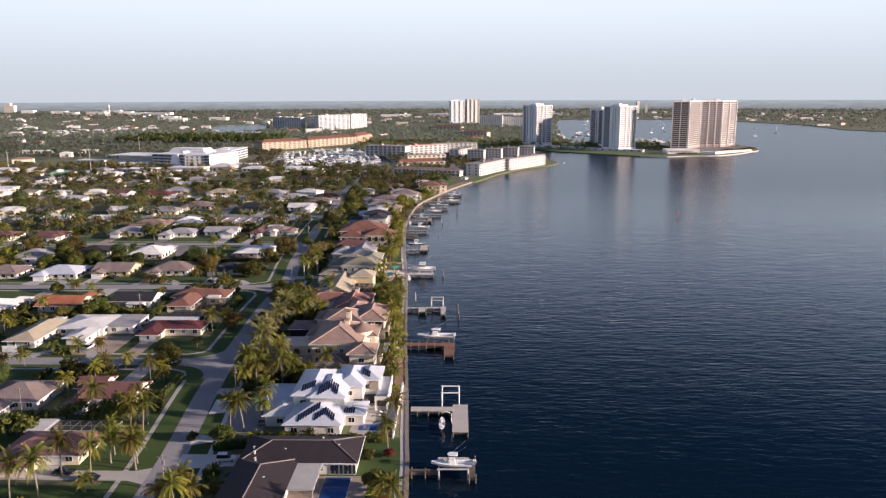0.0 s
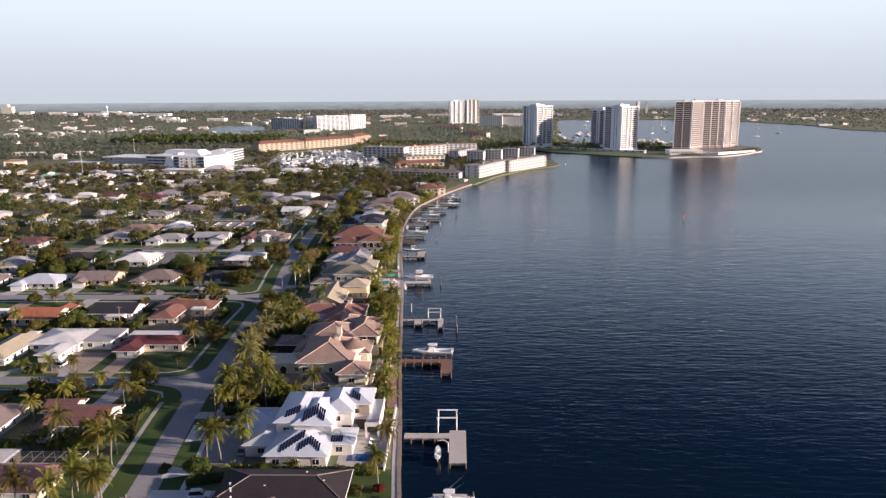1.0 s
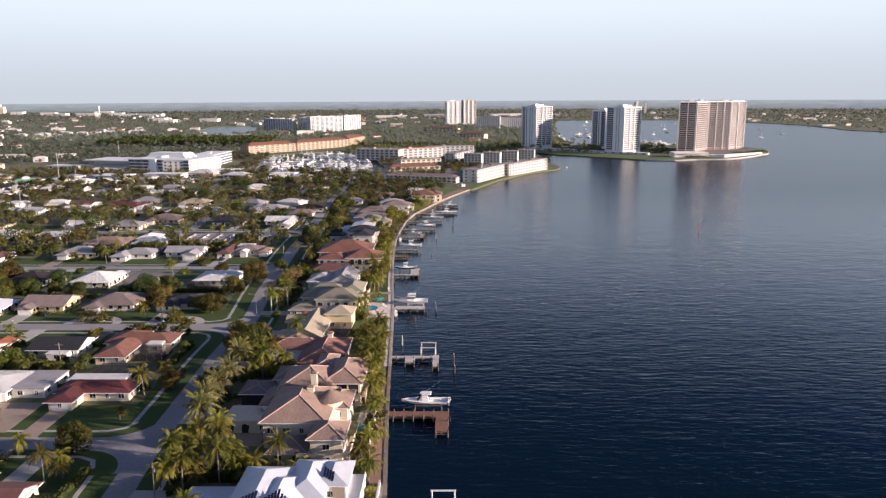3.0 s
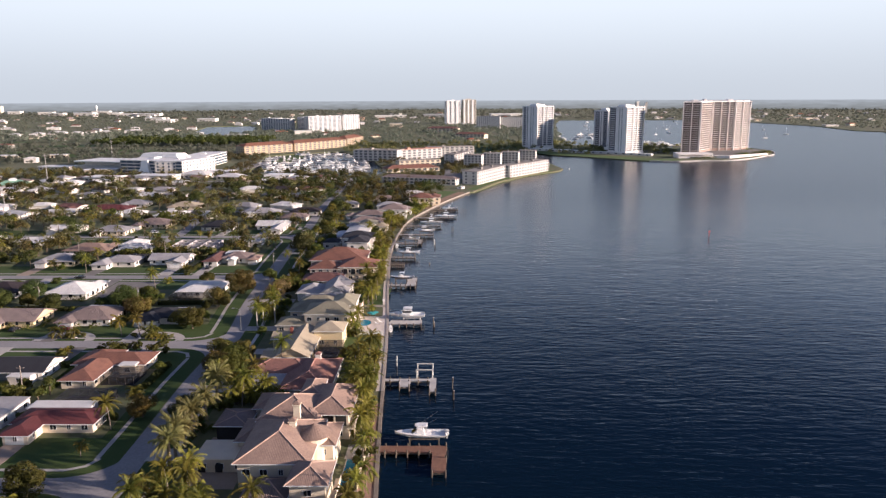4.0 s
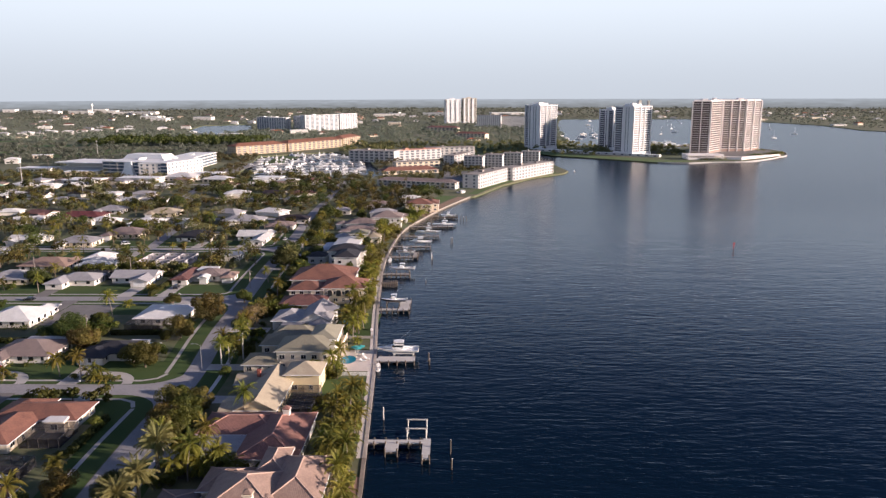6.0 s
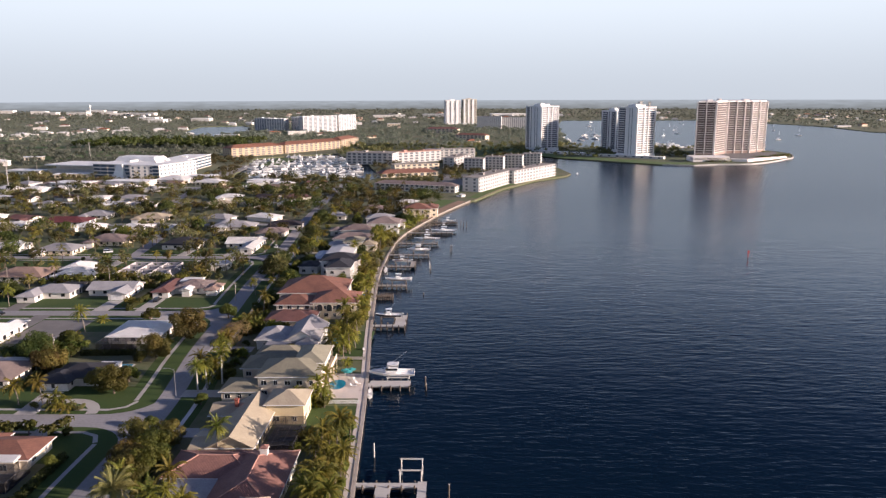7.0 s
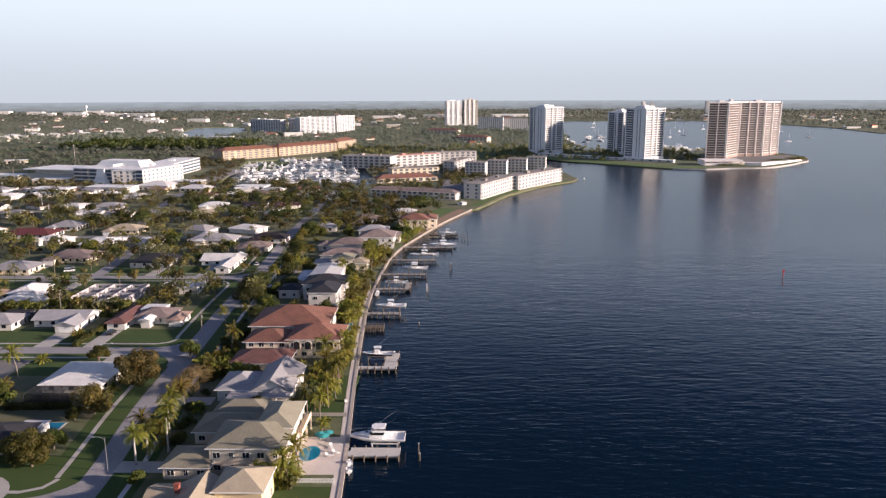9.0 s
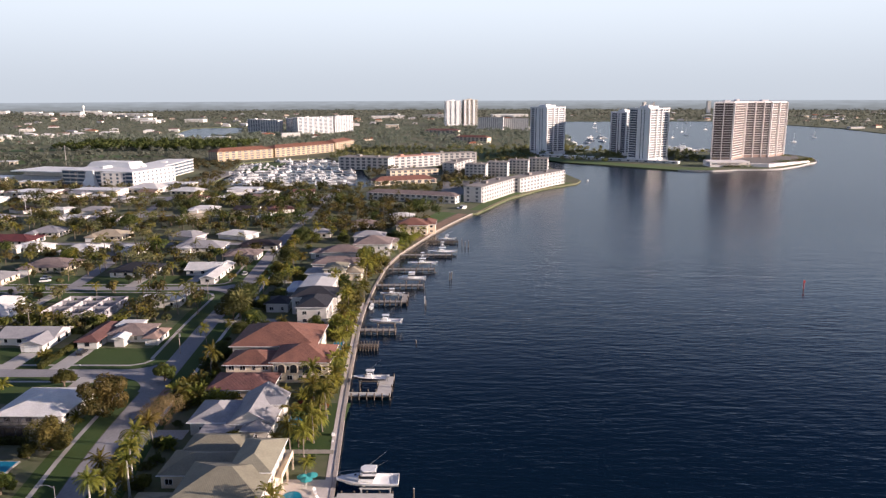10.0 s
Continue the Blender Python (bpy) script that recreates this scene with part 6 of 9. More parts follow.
for k, (x_, y_) in enumerate(((-930, 1605), (-905, 1645), (-878, 1690), (-838, 1682), (-832, 1730), (-798, 1728), (-756, 1760), (-700, 1851), (-676, 1938), (-640, 2222), (-600, 2260), (-560, 2290), (-960, 1560), (-985, 1605))):
    t = thing("villa", x_, y_, GZ, "large white villa with a pale roof by the golf course", "house", "white villas by the golf course", rng.uniform(-20, 20))
    part("wall", Shape().box(0, 22, 0, 12, 0, 6.4).box(14, 24, -5, 8, 0, 3.4), WALLW, t)
    part("roof", roof_shape(0, 22, 0, 12, 6.4, "hip", 0.34, 0.8, None)[0], rng.choice((R_WHITE, R_TAN, R_WHITE)), t)
    part("wing_roof", roof_shape(14.2, 24, -5, 0, 3.4, "hip", 0.34, 0.7, None)[0], R_WHITE, t)
    FARH.append((x_, y_))
for x_, y_, w_, h_ in ((-1770, 3500, 90, 12), (-1900, 3520, 70, 10), (-1513, 3370, 80, 10), (-1420, 3360, 110, 10), (-1640, 3560, 60, 12), (-2050, 3700, 70, 12), (-2260, 3800, 60, 14), (-1880, 3900, 90, 12), (-870, 2577, 60, 9), (-974, 2480, 50, 9), (-1100, 2700, 60, 9), (-300, 2900, 120, 9), (-120, 3000, 90, 10), (150, 3050, 140, 10), (330, 3300, 100, 12), (840, 3500, 12, 52), (885, 3520, 10, 50), (1115, 3480, 14, 54), (1170, 3500, 16, 50), (1260, 3450, 12, 48)):
    t = thing("warehouse" if h_ < 20 else "apartment_tower", x_, y_, GZ, "long pale building far across the wooded flats", "building", "long pale buildings far off", rng.uniform(-8, 8))
    part("wall", Shape().box(0, w_, 0, 40 if h_ < 20 else 20, 0, h_), WALLW, t)
    part("roof", Shape().box(-1, w_ + 1, -1, (40 if h_ < 20 else 20) + 1, h_, h_ + 1.2), WHITE, t)
    FARH.append((x_ + w_ / 2, y_))
wt = thing("water_tower", -1610, 3400, GZ, "white water tower on the horizon", "water tower")
part("shaft", Shape().tube([(0, 0, 0), (0, 0, 34)], [2.6, 2.2], 12), WHITE, wt)
part("tank", Shape().tube([(0, 0, 32), (0, 0, 36), (0, 0, 44), (0, 0, 47)], [2.2, 5, 5, 2], 16), WHITE, wt)


# ---- trees ----
def frond(s, base, az, up, length, droop, leaf, width, seg=7):
    """One feathered palm leaf: a rib with leaflets hanging from both sides."""
    p = Vector(base)
    d = Vector((math.cos(az) * math.cos(up), math.sin(az) * math.cos(up), math.sin(up)))
    side = Vector((-math.sin(az), math.cos(az), 0))
    step = length / seg
    for k in range(seg):
        q = p + d * step
        w0 = width * math.sin(math.pi * min(1, (k + 0.35) / seg)) + 0.06
        w1 = width * math.sin(math.pi * min(1, (k + 1.2) / seg)) + 0.03
        hang = Vector((0, 0, -leaf))
        for sg in (-1, 1):
            for j in range(2):
                a = p.lerp(q, j * 0.5)
                b = p.lerp(q, j * 0.5 + 0.5)
                tip = a.lerp(b, 0.9) + side * sg * (w0 + (w1 - w0) * j * 0.5) + d * step * 0.5 + hang * (0.4 + 0.6 * k / seg)
                s.face(a, b, tip) if sg > 0 else s.face(b, a, tip)
        p = q
        d = (d + Vector((0, 0, -droop / seg))).normalized()


def palm(kind, seed, height, n, length, droop, leafm, barkm, label, lean=0.6, radius=0.17, width=0.75):
    r = random.Random(seed)
    t = thing(kind, 0, 0, 0, label, "palm tree", "palms along the shore and streets")
    lx, ly = r.uniform(-lean, lean), r.uniform(-lean, lean)
    pts = [(lx * (k / 7) ** 2, ly * (k / 7) ** 2, -0.3 + height * k / 7) for k in range(8)]
    part("trunk", Shape().tube(pts, [radius * (1.7 if k == 0 else 1.15 - 0.045 * k) for k in range(8)], 7), barkm, t, smooth=True)
    s = Shape()
    top = pts[-1]
    for k in range(n):
        frond(s, top, 2.4 * k + r.uniform(-0.3, 0.3), r.uniform(-0.5, 1.25) if k > 4 else r.uniform(0.9, 1.45), length * r.uniform(0.8, 1.12), droop * r.uniform(0.8, 1.2), 0.5, width)
    part("crown", s, leafm, t)
    return t


def broadleaf(seed, height, rad, n, leafm, label, size=0.62, name="tree", flat=0.85, thin=0.62):
    r = random.Random(seed)
    t = thing(name, 0, 0, 0, label, "tree", "broad trees among the houses")
    s = Shape()
    th = height * 0.24
    s.tube([(0, 0, -0.3), (0.1, 0, th * 0.5), (0.15, 0.1, th)], [0.34, 0.26, 0.22], 7)
    lobes = []
    for k in range(7):
        a, e = 2 * math.pi * k / 7 + r.uniform(-0.4, 0.4), r.uniform(0.35, 0.95)
        L = rad * r.uniform(0.5, 0.85)
        tip = Vector((math.cos(a) * L * math.cos(e) * 1.15, math.sin(a) * L * math.cos(e) * 1.15, th + (height - th) * r.uniform(0.14, 0.78)))
        s.tube([(0.15, 0.1, th * 0.9), tip * 0.55 + Vector((0, 0, th * 0.42)), tip], [0.17, 0.1, 0.04], 5)
        lobes.append((tip, rad * r.uniform(0.38, 0.58)))
    lobes.append((Vector((0, 0, height * 0.82)), rad * 0.5))
    part("trunk", s, BARK, t)
    c = Shape()
    for k in range(n):
        o, q = r.choice(lobes)
        while True:
            v = Vector((r.gauss(0, 1), r.gauss(0, 1), r.gauss(0, 1)))
            if v.length > 0.1:
                break
        v = v.normalized()
        p = o + Vector((v.x, v.y, v.z * flat)) * q * r.uniform(0.72, 1.08)
        w = size * r.uniform(0.6, 1.35)
        nrm = (v + Vector((r.uniform(-0.7, 0.7), r.uniform(-0.7, 0.7), r.uniform(-0.2, 0.8)))).normalized()
        a = nrm.orthogonal().normalized()
        a.rotate(Matrix.Rotation(r.uniform(0, 6.28), 3, nrm))
        b = nrm.cross(a)
        c.face(p - a * w - b * w * thin * 0.6, p + a * w, p - a * w * 0.5 + b * w * thin)
    part("crown", c, leafm, t)
    return t


PALMS = [palm("coconut_palm", 20 + k, hh, 32, ll * 1.05, 1.8, LEAF_PALM, PBARK, "slender coconut palm with arching yellow-green fronds", 0.9, 0.17, 0.6) for k, (hh, ll) in enumerate(((7.4, 3.6), (6.0, 3.4), (8.4, 3.8), (4.6, 3.2)))]
DATES = [palm("date_palm", 40 + k, hh, 54, 3.7, 1.1, LEAF_DATE, PBARK, "stout date palm with a dense grey-green crown", 0.2, 0.3, 0.5) for k, hh in enumerate((6.0, 5.0))]
ROYALS = [palm("royal_palm", 50 + k, hh, 26, 3.7, 1.8, LEAF_PALM, RBARK, "tall royal palm with a smooth pale trunk", 0.2, 0.26) for k, hh in enumerate((9.5, 8.4))]
BUSHP = [palm("areca_palm", 60 + k, 1.6, 44, 3.0, 1.1, LEAF_PALM, PBARK, "bushy clump of yellow-green areca palm", 0.3, 0.3, 0.5) for k in range(2)]
BROADS = [broadleaf(70 + k, hh, rr, int(nn * 3.2), lm, lab, 0.33) for k, (hh, rr, nn, lm, lab) in enumerate(((8.0, 4.6, 1300, LEAF_GREEN, "broad green shade tree with an uneven crown"), (6.2, 3.8, 1000, LEAF_DEEP, "dense dark green shade tree"), (9.5, 6.0, 1700, LEAF_DEEP, "large spreading dark green tree"),
          (5.0, 3.0, 800, LEAF_GREEN, "small round green garden tree")))]
RUSTS = [broadleaf(80, 7.0, 4.4, 4200, LEAF_RUST, "broad tree with rusty yellow-brown leaves", 0.33)]
BARES = [broadleaf(81, 7.2, 5.0, 5200, LEAF_BARE, "nearly leafless tree with a haze of brown twigs", 0.34, thin=0.12)]
SHRUBS = [broadleaf(90 + k, 2.2, 1.8, 800, lm, lab, 0.27, "shrub") for k, (lm, lab) in enumerate(((LEAF_GREEN, "round green shrub in a garden"), (LEAF_DEEP, "dark green shrub in a garden"), (LEAF_RED, "red-leaved croton shrub on the lawn")))]
PROTO = PALMS + DATES + ROYALS + BUSHP + BROADS + RUSTS + BARES + SHRUBS
used = set()


def plant(proto, x, y, sc=1.0, rz=None, z=GZ):
    rz = rng.uniform(0, 360) if rz is None else rz
    m = pose(x, y, z, 0, 0, rz) @ Matrix.Diagonal((sc, sc, sc * rng.uniform(0.92, 1.1), 1))
    if proto.name not in used:
        used.add(proto.name)
        proto.matrix_basis = m
        return proto
    t = copy_thing(proto, Matrix.Identity(4))
    t.matrix_basis = m
    return t


rng = random.Random(3)
SPOTS = {}
SPOTS["P"] = [(-57, 191), (-58, 204), (-57, 210), (-54.3, 166.7), (-56, 127), (-53, 133), (-77, 153), (-75, 158), (-78, 164), (-76, 169), (-51, 205), (-47, 203), (-53, 210), (-58, 262), (-53, 262), (-50, 283), (-64, 266), (-84, 143), (-77, 142), (-85, 173), (-90, 169), (-75, 164), (-70, 149), (-69, 146), (-86, 195), (-83, 197), (-88, 131), (-82, 131), (-105, 186), (-101, 193), (-76, 149)]
SPOTS["Q"] = [(-52, 125), (-50, 131), (-50.5, 165), (-45.6, 172), (-47.6, 171), (-14, 155), (-13, 170), (-13, 136), (-9.5, 127), (-58, 196), (-54, 200), (-46, 197), (-48, 195), (-40, 197), (-36, 198), (-54, 190), (-19, 201), (-16.6, 203), (-18, 198), (-16, 195), (-83, 240), (-54, 254), (-48, 256), (-27, 286), (-27, 278), (-22, 266), (-20, 258), (-24, 256), (-26, 270), (-20, 250), (-21, 275)]
SPOTS["S"] = [(-24, 289), (-20, 242), (-19, 231), (-21, 246), (-21, 262), (-27, 263), (-67, 342), (-67, 331), (-32, 314), (-30, 317), (-35, 350), (-30, 353), (-31, 346), (-29, 359), (-29, 366), (-33, 371), (-30, 385), (-32, 414), (-35, 438), (-74, 451), (-68, 394), (-36, 508), (-34, 524), (-38, 462), (-36, 430), (-31, 407), (-33, 411), (-35, 382), (-32, 393), (-67, 350), (-38, 468)]
SPOTS["D"] = [(-61, 246), (-61, 231), (-60, 219), (-62, 258), (-62, 239), (-61, 225), (-76, 452)]
SPOTS["R"] = [(-68, 322), (-66.5, 325), (-63, 328), (-64.5, 333)]
SPOTS["B"] = [(-86, 209), (-63.3, 350), (-69, 409), (-200, 640), (-213, 642), (-188, 545), (-66, 412), (-72, 300), (-60, 430), (-70, 432), (-70, 465), (-66, 518), (-40, 545), (-55, 545)]
SPOTS["T"] = [(-70, 281), (-65, 284), (-64, 291), (-66, 272), (-63, 278), (-70, 289), (-67, 277), (-91, 321), (-90.4, 348.7), (-87, 368.4)]
SPOTS["N"] = [(-70, 362)]
POOLS_ = {"P": PALMS, "Q": PALMS, "S": PALMS, "D": DATES, "R": ROYALS, "B": BROADS, "T": RUSTS + BROADS[:1], "N": BARES}
for k, spots in SPOTS.items():
    for i, (x, y) in enumerate(spots):
        pr = POOLS_[k][(i * 7 + i // 3) % len(POOLS_[k])]
        if k == "P" and any(a - 0.3 < x < b + 0.3 and c - 0.3 < y < d + 0.3 for a, b, c, d in SHOREHOUSES):
            pr = PALMS[i % len(PALMS)]
        plant(pr, x, y, rng.uniform(0.85, 1.1) * (0.55 if k == "B" and -75 < x < -50 else 1.25 if k == "D" else 0.85 if k == "T" and x > -80 else 1.15 if k == "T" else 1.0))
# the dense planted belt behind the seawall, and low palms round the houses
BELT = [(-19.5, 234, 0.7), (-22.5, 238, 0.9), (-21, 251, 0.8), (-23, 258, 1), (-25, 262, 1), (-22, 270, 1), (-24, 276, 0.9), (-26, 283, 1), (-23.5, 284, 0.8), (-27, 291, 0.9), (-24, 293, 0.7), (-30, 290, 0.9), (-43, 313.5, 1), (-40, 313, 1), (-37, 313.6, 1), (-34, 313.4, 0.9), (-31.5, 316.5, 0.9), (-41, 311, 0.8), (-38, 379, 0.9), (-43, 379, 1), (-34, 386, 1), (-34, 400, 0.8), (-35, 433, 0.9), (-36, 445, 0.8), (-37, 452, 0.8), (-38, 470, 0.9), (-36, 480, 0.9)]
BELT += [(-40, 490, 1), (-36, 496, 1), (-36, 515, 0.8), (-73, 380, 1.1), (-70, 381, 1.2), (-67.5, 379, 1.2), (-66.5, 376, 1.2), (-64, 375, 1.15), (-61, 375, 1.2), (-58.5, 374.8, 1.1), (-71, 385, 1.1), (-69, 388, 1.1), (-66.5, 391, 1), (-66, 379, 1.1), (-66, 385, 1), (-68, 372, 1), (-56, 375.5, 1), (-65, 430, 1), (-50, 430, 0.9), (-44, 431, 0.8), (-47, 161, 0.6), (-44, 160.6, 0.6), (-38, 160.5, 0.6), (-31, 160.5, 0.5), (-15, 190, 0.6), (-14.5, 184, 0.6), (-15, 166, 0.5), (-15.5, 161, 0.7)]
for i, (x, y, sc) in enumerate(BELT):
    plant(BUSHP[i % 2], x, y, sc)
plant(BROADS[3], -80.5, 391, 1.0)
plant(RUSTS[0], -96.5, 325.5, 0.85)
for x, y, k in ((-121, 356, 0), (-126, 352, 1), (-118, 350, 3), (-131, 349, 1), (-124, 346, 0)):
    plant(BROADS[k], x, y, 0.8)
for i, (x, y) in enumerate(((-13.5, 153), (-13, 133), (-34, 376), (-37, 373), (-31, 372))):
    plant(SHRUBS[2], x, y, 0.7)


def blocked(x, y, pad=1.5):
    if any(a - pad < x < b + pad and c - pad < y < d + pad for a, b, c, d in TAKEN):
        return True
    if any(abs(y - st) < 5.5 for st in STREETS) and x < road_x(y):
        return True
    return -5.2 < x - road_x(y) < 4.6


# back gardens and front gardens of the inland streets
n_tree = 0
for k in range(5200):
    if n_tree >= 230:
        break
    y = rng.uniform(100, 430)
    x = rng.uniform(-75 - 0.5 * y, -66)
    st = min(STREETS, key=lambda v: abs(v - y))
    front = abs(y - st) < 21
    if blocked(x, y, 1.8) or rng.random() < (0.80 if front else 0.12) or (x > road_x(y) - 12 and rng.random() < 0.85) or not dry(x, y):
        continue
    if y < 250 and x > -100 and rng.random() < 0.6:
        continue
    u = rng.random()
    if front:
        pr = rng.choice(PALMS + SHRUBS[:2] + BUSHP + BROADS[3:])
    else:
        pr = rng.choice(PALMS + BROADS + BROADS + BUSHP) if u < 0.93 else RUSTS[0]
    plant(pr, x, y, rng.uniform(0.7, 1.1) * (0.85 if y < 330 else 1.0))
    n_tree += 1
n_tree = 0
for k in range(1500):
    if n_tree >= 70:
        break
    y = rng.uniform(430, 620)
    sx = float(np.interp(y, [p[1] for p in SHORE], [p[0] for p in SHORE]))
    x = rng.uniform(-92, sx - 4)
    if blocked(x, y, 0.8):
        continue
    plant(rng.choice(PALMS + BROADS + BUSHP), x, y, rng.uniform(0.6, 1.0))
    n_tree += 1
# shrubs and low palms filling the waterside gardens
OPEN = [(-33, -16, 127, 145), (-24.6, -13, 163, 195), (-26.2, -17, 201, 230), (-33.2, -22, 317, 337), (-35.5, -21.5, 296, 313), (-56.5, -43, 211, 237), (-38, -24, 349, 360)]
n_tree = 0
for k in range(2000):
    if n_tree >= 120:
        break
    y = rng.uniform(118, 440)
    sx = float(np.interp(y, [p[1] for p in SHORE], [p[0] for p in SHORE]))
    x = rng.uniform(road_x(y) + 8.5, sx - 5)
    if any(a - 0.4 < x < b + 0.4 and c - 0.4 < y < d + 0.4 for a, b, c, d in SHOREHOUSES + OPEN) or any(abs(y - v) < wv / 2 + 0.8 for v, wv in ((149.5, 8), (166, 4.5), (173, 11), (190, 4), (227, 6), (266, 5), (297, 5), (321, 5), (357, 5), (383, 5))) and x < -45:
        continue
    plant(rng.choice(BUSHP + SHRUBS[:2] + SHRUBS[:2] + BROADS[3:] + PALMS[3:]), x, y, rng.uniform(0.5, 0.95))
    n_tree += 1
for pr in PROTO:
    if pr.name not in used:
        for c in list(pr.children_recursive):
            bpy.data.objects.remove(c)
        bpy.data.objects.remove(pr)

# hedges along lot lines
HEDGE = [(-113, 263.6, -111, 263.6, 1.6), (-88, 263, -85.4, 265, 1.5), (-85.4, 266, -85.4, 284, 1.5), (-76.8, 176, -78.3, 185, 1.5), (-145, 274, -142, 284, 1.7), (-119.5, 246, -121, 261, 1.6), (-57.5, 190, -52, 191.5, 2.0), (-55, 155.5, -47.5, 157, 1.8), (-79, 186, -79, 200, 1.3), (-92, 187, -79, 187, 1.3), (-46, 160.3, -16, 160.3, 1.4)]
HEDGE += [(-110, 246, -84, 246, 1.5), (-134, 283, -112, 283, 1.5), (-160, 250, -134, 251, 1.6), (-112, 262, -112, 282, 1.6), (-164, 262, -164, 280, 1.6), (-115.5, 351.3, -98, 352, 1.5), (-168, 343, -118, 343, 1.5), (-148, 434, -122, 434, 1.6), (-122, 400, -122, 430, 1.5), (-56, 196, -33, 196, 1.6), (-62, 163, -62, 160, 1.0), (-119, 322, -119, 340, 1.5)]
for xa, ya, xb, yb, hh in HEDGE:
    t = thing("hedge", xa, ya, GZ, "clipped green hedge along the lot line", "hedge", "hedges between the lots")
    s = Shape()
    L = math.hypot(xb - xa, yb - ya)
    ux, uy = (xb - xa) / L, (yb - ya) / L
    for k in range(int(L * 34)):
        u, v, zz = rng.uniform(0, L), rng.uniform(-0.8, 0.8), rng.uniform(0.1, hh)
        if rng.random() < 0.5:
            zz = hh + rng.uniform(-0.15, 0.15)
        else:
            v = rng.choice((-0.8, 0.8)) + rng.uniform(-0.12, 0.12)
        p = Vector((ux * u - uy * v, uy * u + ux * v, zz))
        a = Vector((rng.uniform(-1, 1), rng.uniform(-1, 1), rng.uniform(-1, 1))).normalized() * 0.3
        b = a.orthogonal().normalized() * 0.22
        s.face(p - a, p - b, p + a, p + b)
    s.prism([(-uy * -0.6, ux * -0.6), (ux * L + uy * 0.6, uy * L - ux * 0.6), (ux * L - uy * 0.6, uy * L + ux * 0.6), (-uy * 0.6, ux * 0.6)], 0, hh - 0.1)
    part("foliage", s, LEAF_DEEP, t)


def canopy(name, label, count, place, leafm, hmin, hmax, leaves=26):
    """Woods too many to count: clumps of leaves set on short stems, in one mesh."""
    v, f = [], []
    r = np.random.default_rng(len(name) * 7 + count)
    pr = random.Random(count)
    done = tries = 0
    while done < count and tries < count * 12:
        tries += 1
        x, y = place(pr)
        if not dry(x, y):
            continue
        if any(a - 2 < x < b + 2 and c - 2 < y < d + 2 for a, b, c, d in TAKEN):
            continue
        done += 1
        hh = pr.uniform(hmin, hmax)
        rad = hh * pr.uniform(0.36, 0.6)
        d = r.normal(size=(leaves, 3))
        d /= np.linalg.norm(d, axis=1)[:, None]
        lobe = r.uniform(-0.55, 0.55, (4, 3)) * np.array([rad, rad, hh * 0.3])
        p = d * np.array([rad, rad, hh * 0.34]) * r.uniform(0.5, 0.75, (leaves, 1)) + lobe[r.integers(0, 4, leaves)] + np.array([x, y, GZ + hh * 0.56])
        a = np.cross(d + r.normal(size=(leaves, 3)) * 0.5, r.normal(size=(leaves, 3)))
        a /= np.linalg.norm(a, axis=1)[:, None] + 1e-6
        b = np.cross(d, a)
        w = rad * 1.75 / math.sqrt(leaves) * r.uniform(0.6, 1.3, (leaves, 1))
        quad = np.stack([p - a * w, p - b * w * 0.75, p + a * w, p + b * w * 0.75], axis=1).reshape(-1, 3)
        i = len(v)
        v.extend(map(tuple, quad.tolist()))
        f.extend((i + 4 * k, i + 4 * k + 1, i + 4 * k + 2, i + 4 * k + 3) for k in range(leaves))
    s = Shape()
    s.v, s.f = v, f
    return tagged(new(name, s.mesh(name, leafm)), label, "woods", "", "stuff")


def box_place(x0, x1, y0, y1):
    return lambda r: (r.uniform(x0, x1), r.uniform(y0, y1))


def fan_place(y0, y1, l=-0.66, rr=0.62):
    def f(r):
        y = y0 + (y1 - y0) * r.random() ** 0.8
        return r.uniform(l * y - 60, rr * y), y
    return f


TAKEN += [(x - 4, x + 36, y - 8, y + 22) for x, y in FARH] + [(-365, -255, 845, 1005), (-75, 8, 740, 790), (-300, -170, 1105, 1400), (-135, 40, 1000, 1115), (-72, -10, 858, 975), (8, 58, 748, 822), (46, 106, 808, 886), (20, 102, 900, 1005), (-475, -235, 1780, 1960), (-30, 75, 2240, 2300), (55, 185, 1965, 2020), (112, 156, 1216, 1260), (220, 268, 1104, 1152), (328, 430, 1085, 1172), (115, 195, 1125, 1192), (195, 272, 1064, 1126), (226, 262, 1244, 1282)]
canopy("tree_belt", "leafy trees round the motel row", 120, box_place(-200, 0, 690, 860), LEAF_GARD, 4, 8, 90)
canopy("tree_belt", "large dark shade trees round the motel row", 46, box_place(-200, -5, 640, 760), LEAF_DEEP, 8, 12, 260)
canopy("tree_belt", "palms and trees on the court behind the waterside flats", 40, box_place(0, 46, 822, 905), LEAF_GARD, 4, 8, 90)
canopy("woods", "trees between the marina and the inner bay", 420, box_place(-170, 330, 1105, 1345), LEAF_MID, 5, 10, 50)
canopy("tree_belt", "mixed trees between the last houses and the marina", 300, box_place(-560, -20, 800, 880), LEAF_MID, 4, 8, 70)
canopy("tree_belt", "trees round the marina buildings", 330, box_place(-340, 100, 880, 1120), LEAF_MID, 4, 8, 60)
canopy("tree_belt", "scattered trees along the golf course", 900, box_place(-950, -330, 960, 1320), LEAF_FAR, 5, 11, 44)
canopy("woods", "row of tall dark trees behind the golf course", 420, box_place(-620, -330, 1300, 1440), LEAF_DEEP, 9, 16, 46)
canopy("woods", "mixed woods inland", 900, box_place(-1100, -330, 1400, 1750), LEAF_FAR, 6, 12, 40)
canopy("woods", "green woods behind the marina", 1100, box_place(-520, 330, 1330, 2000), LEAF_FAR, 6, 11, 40)
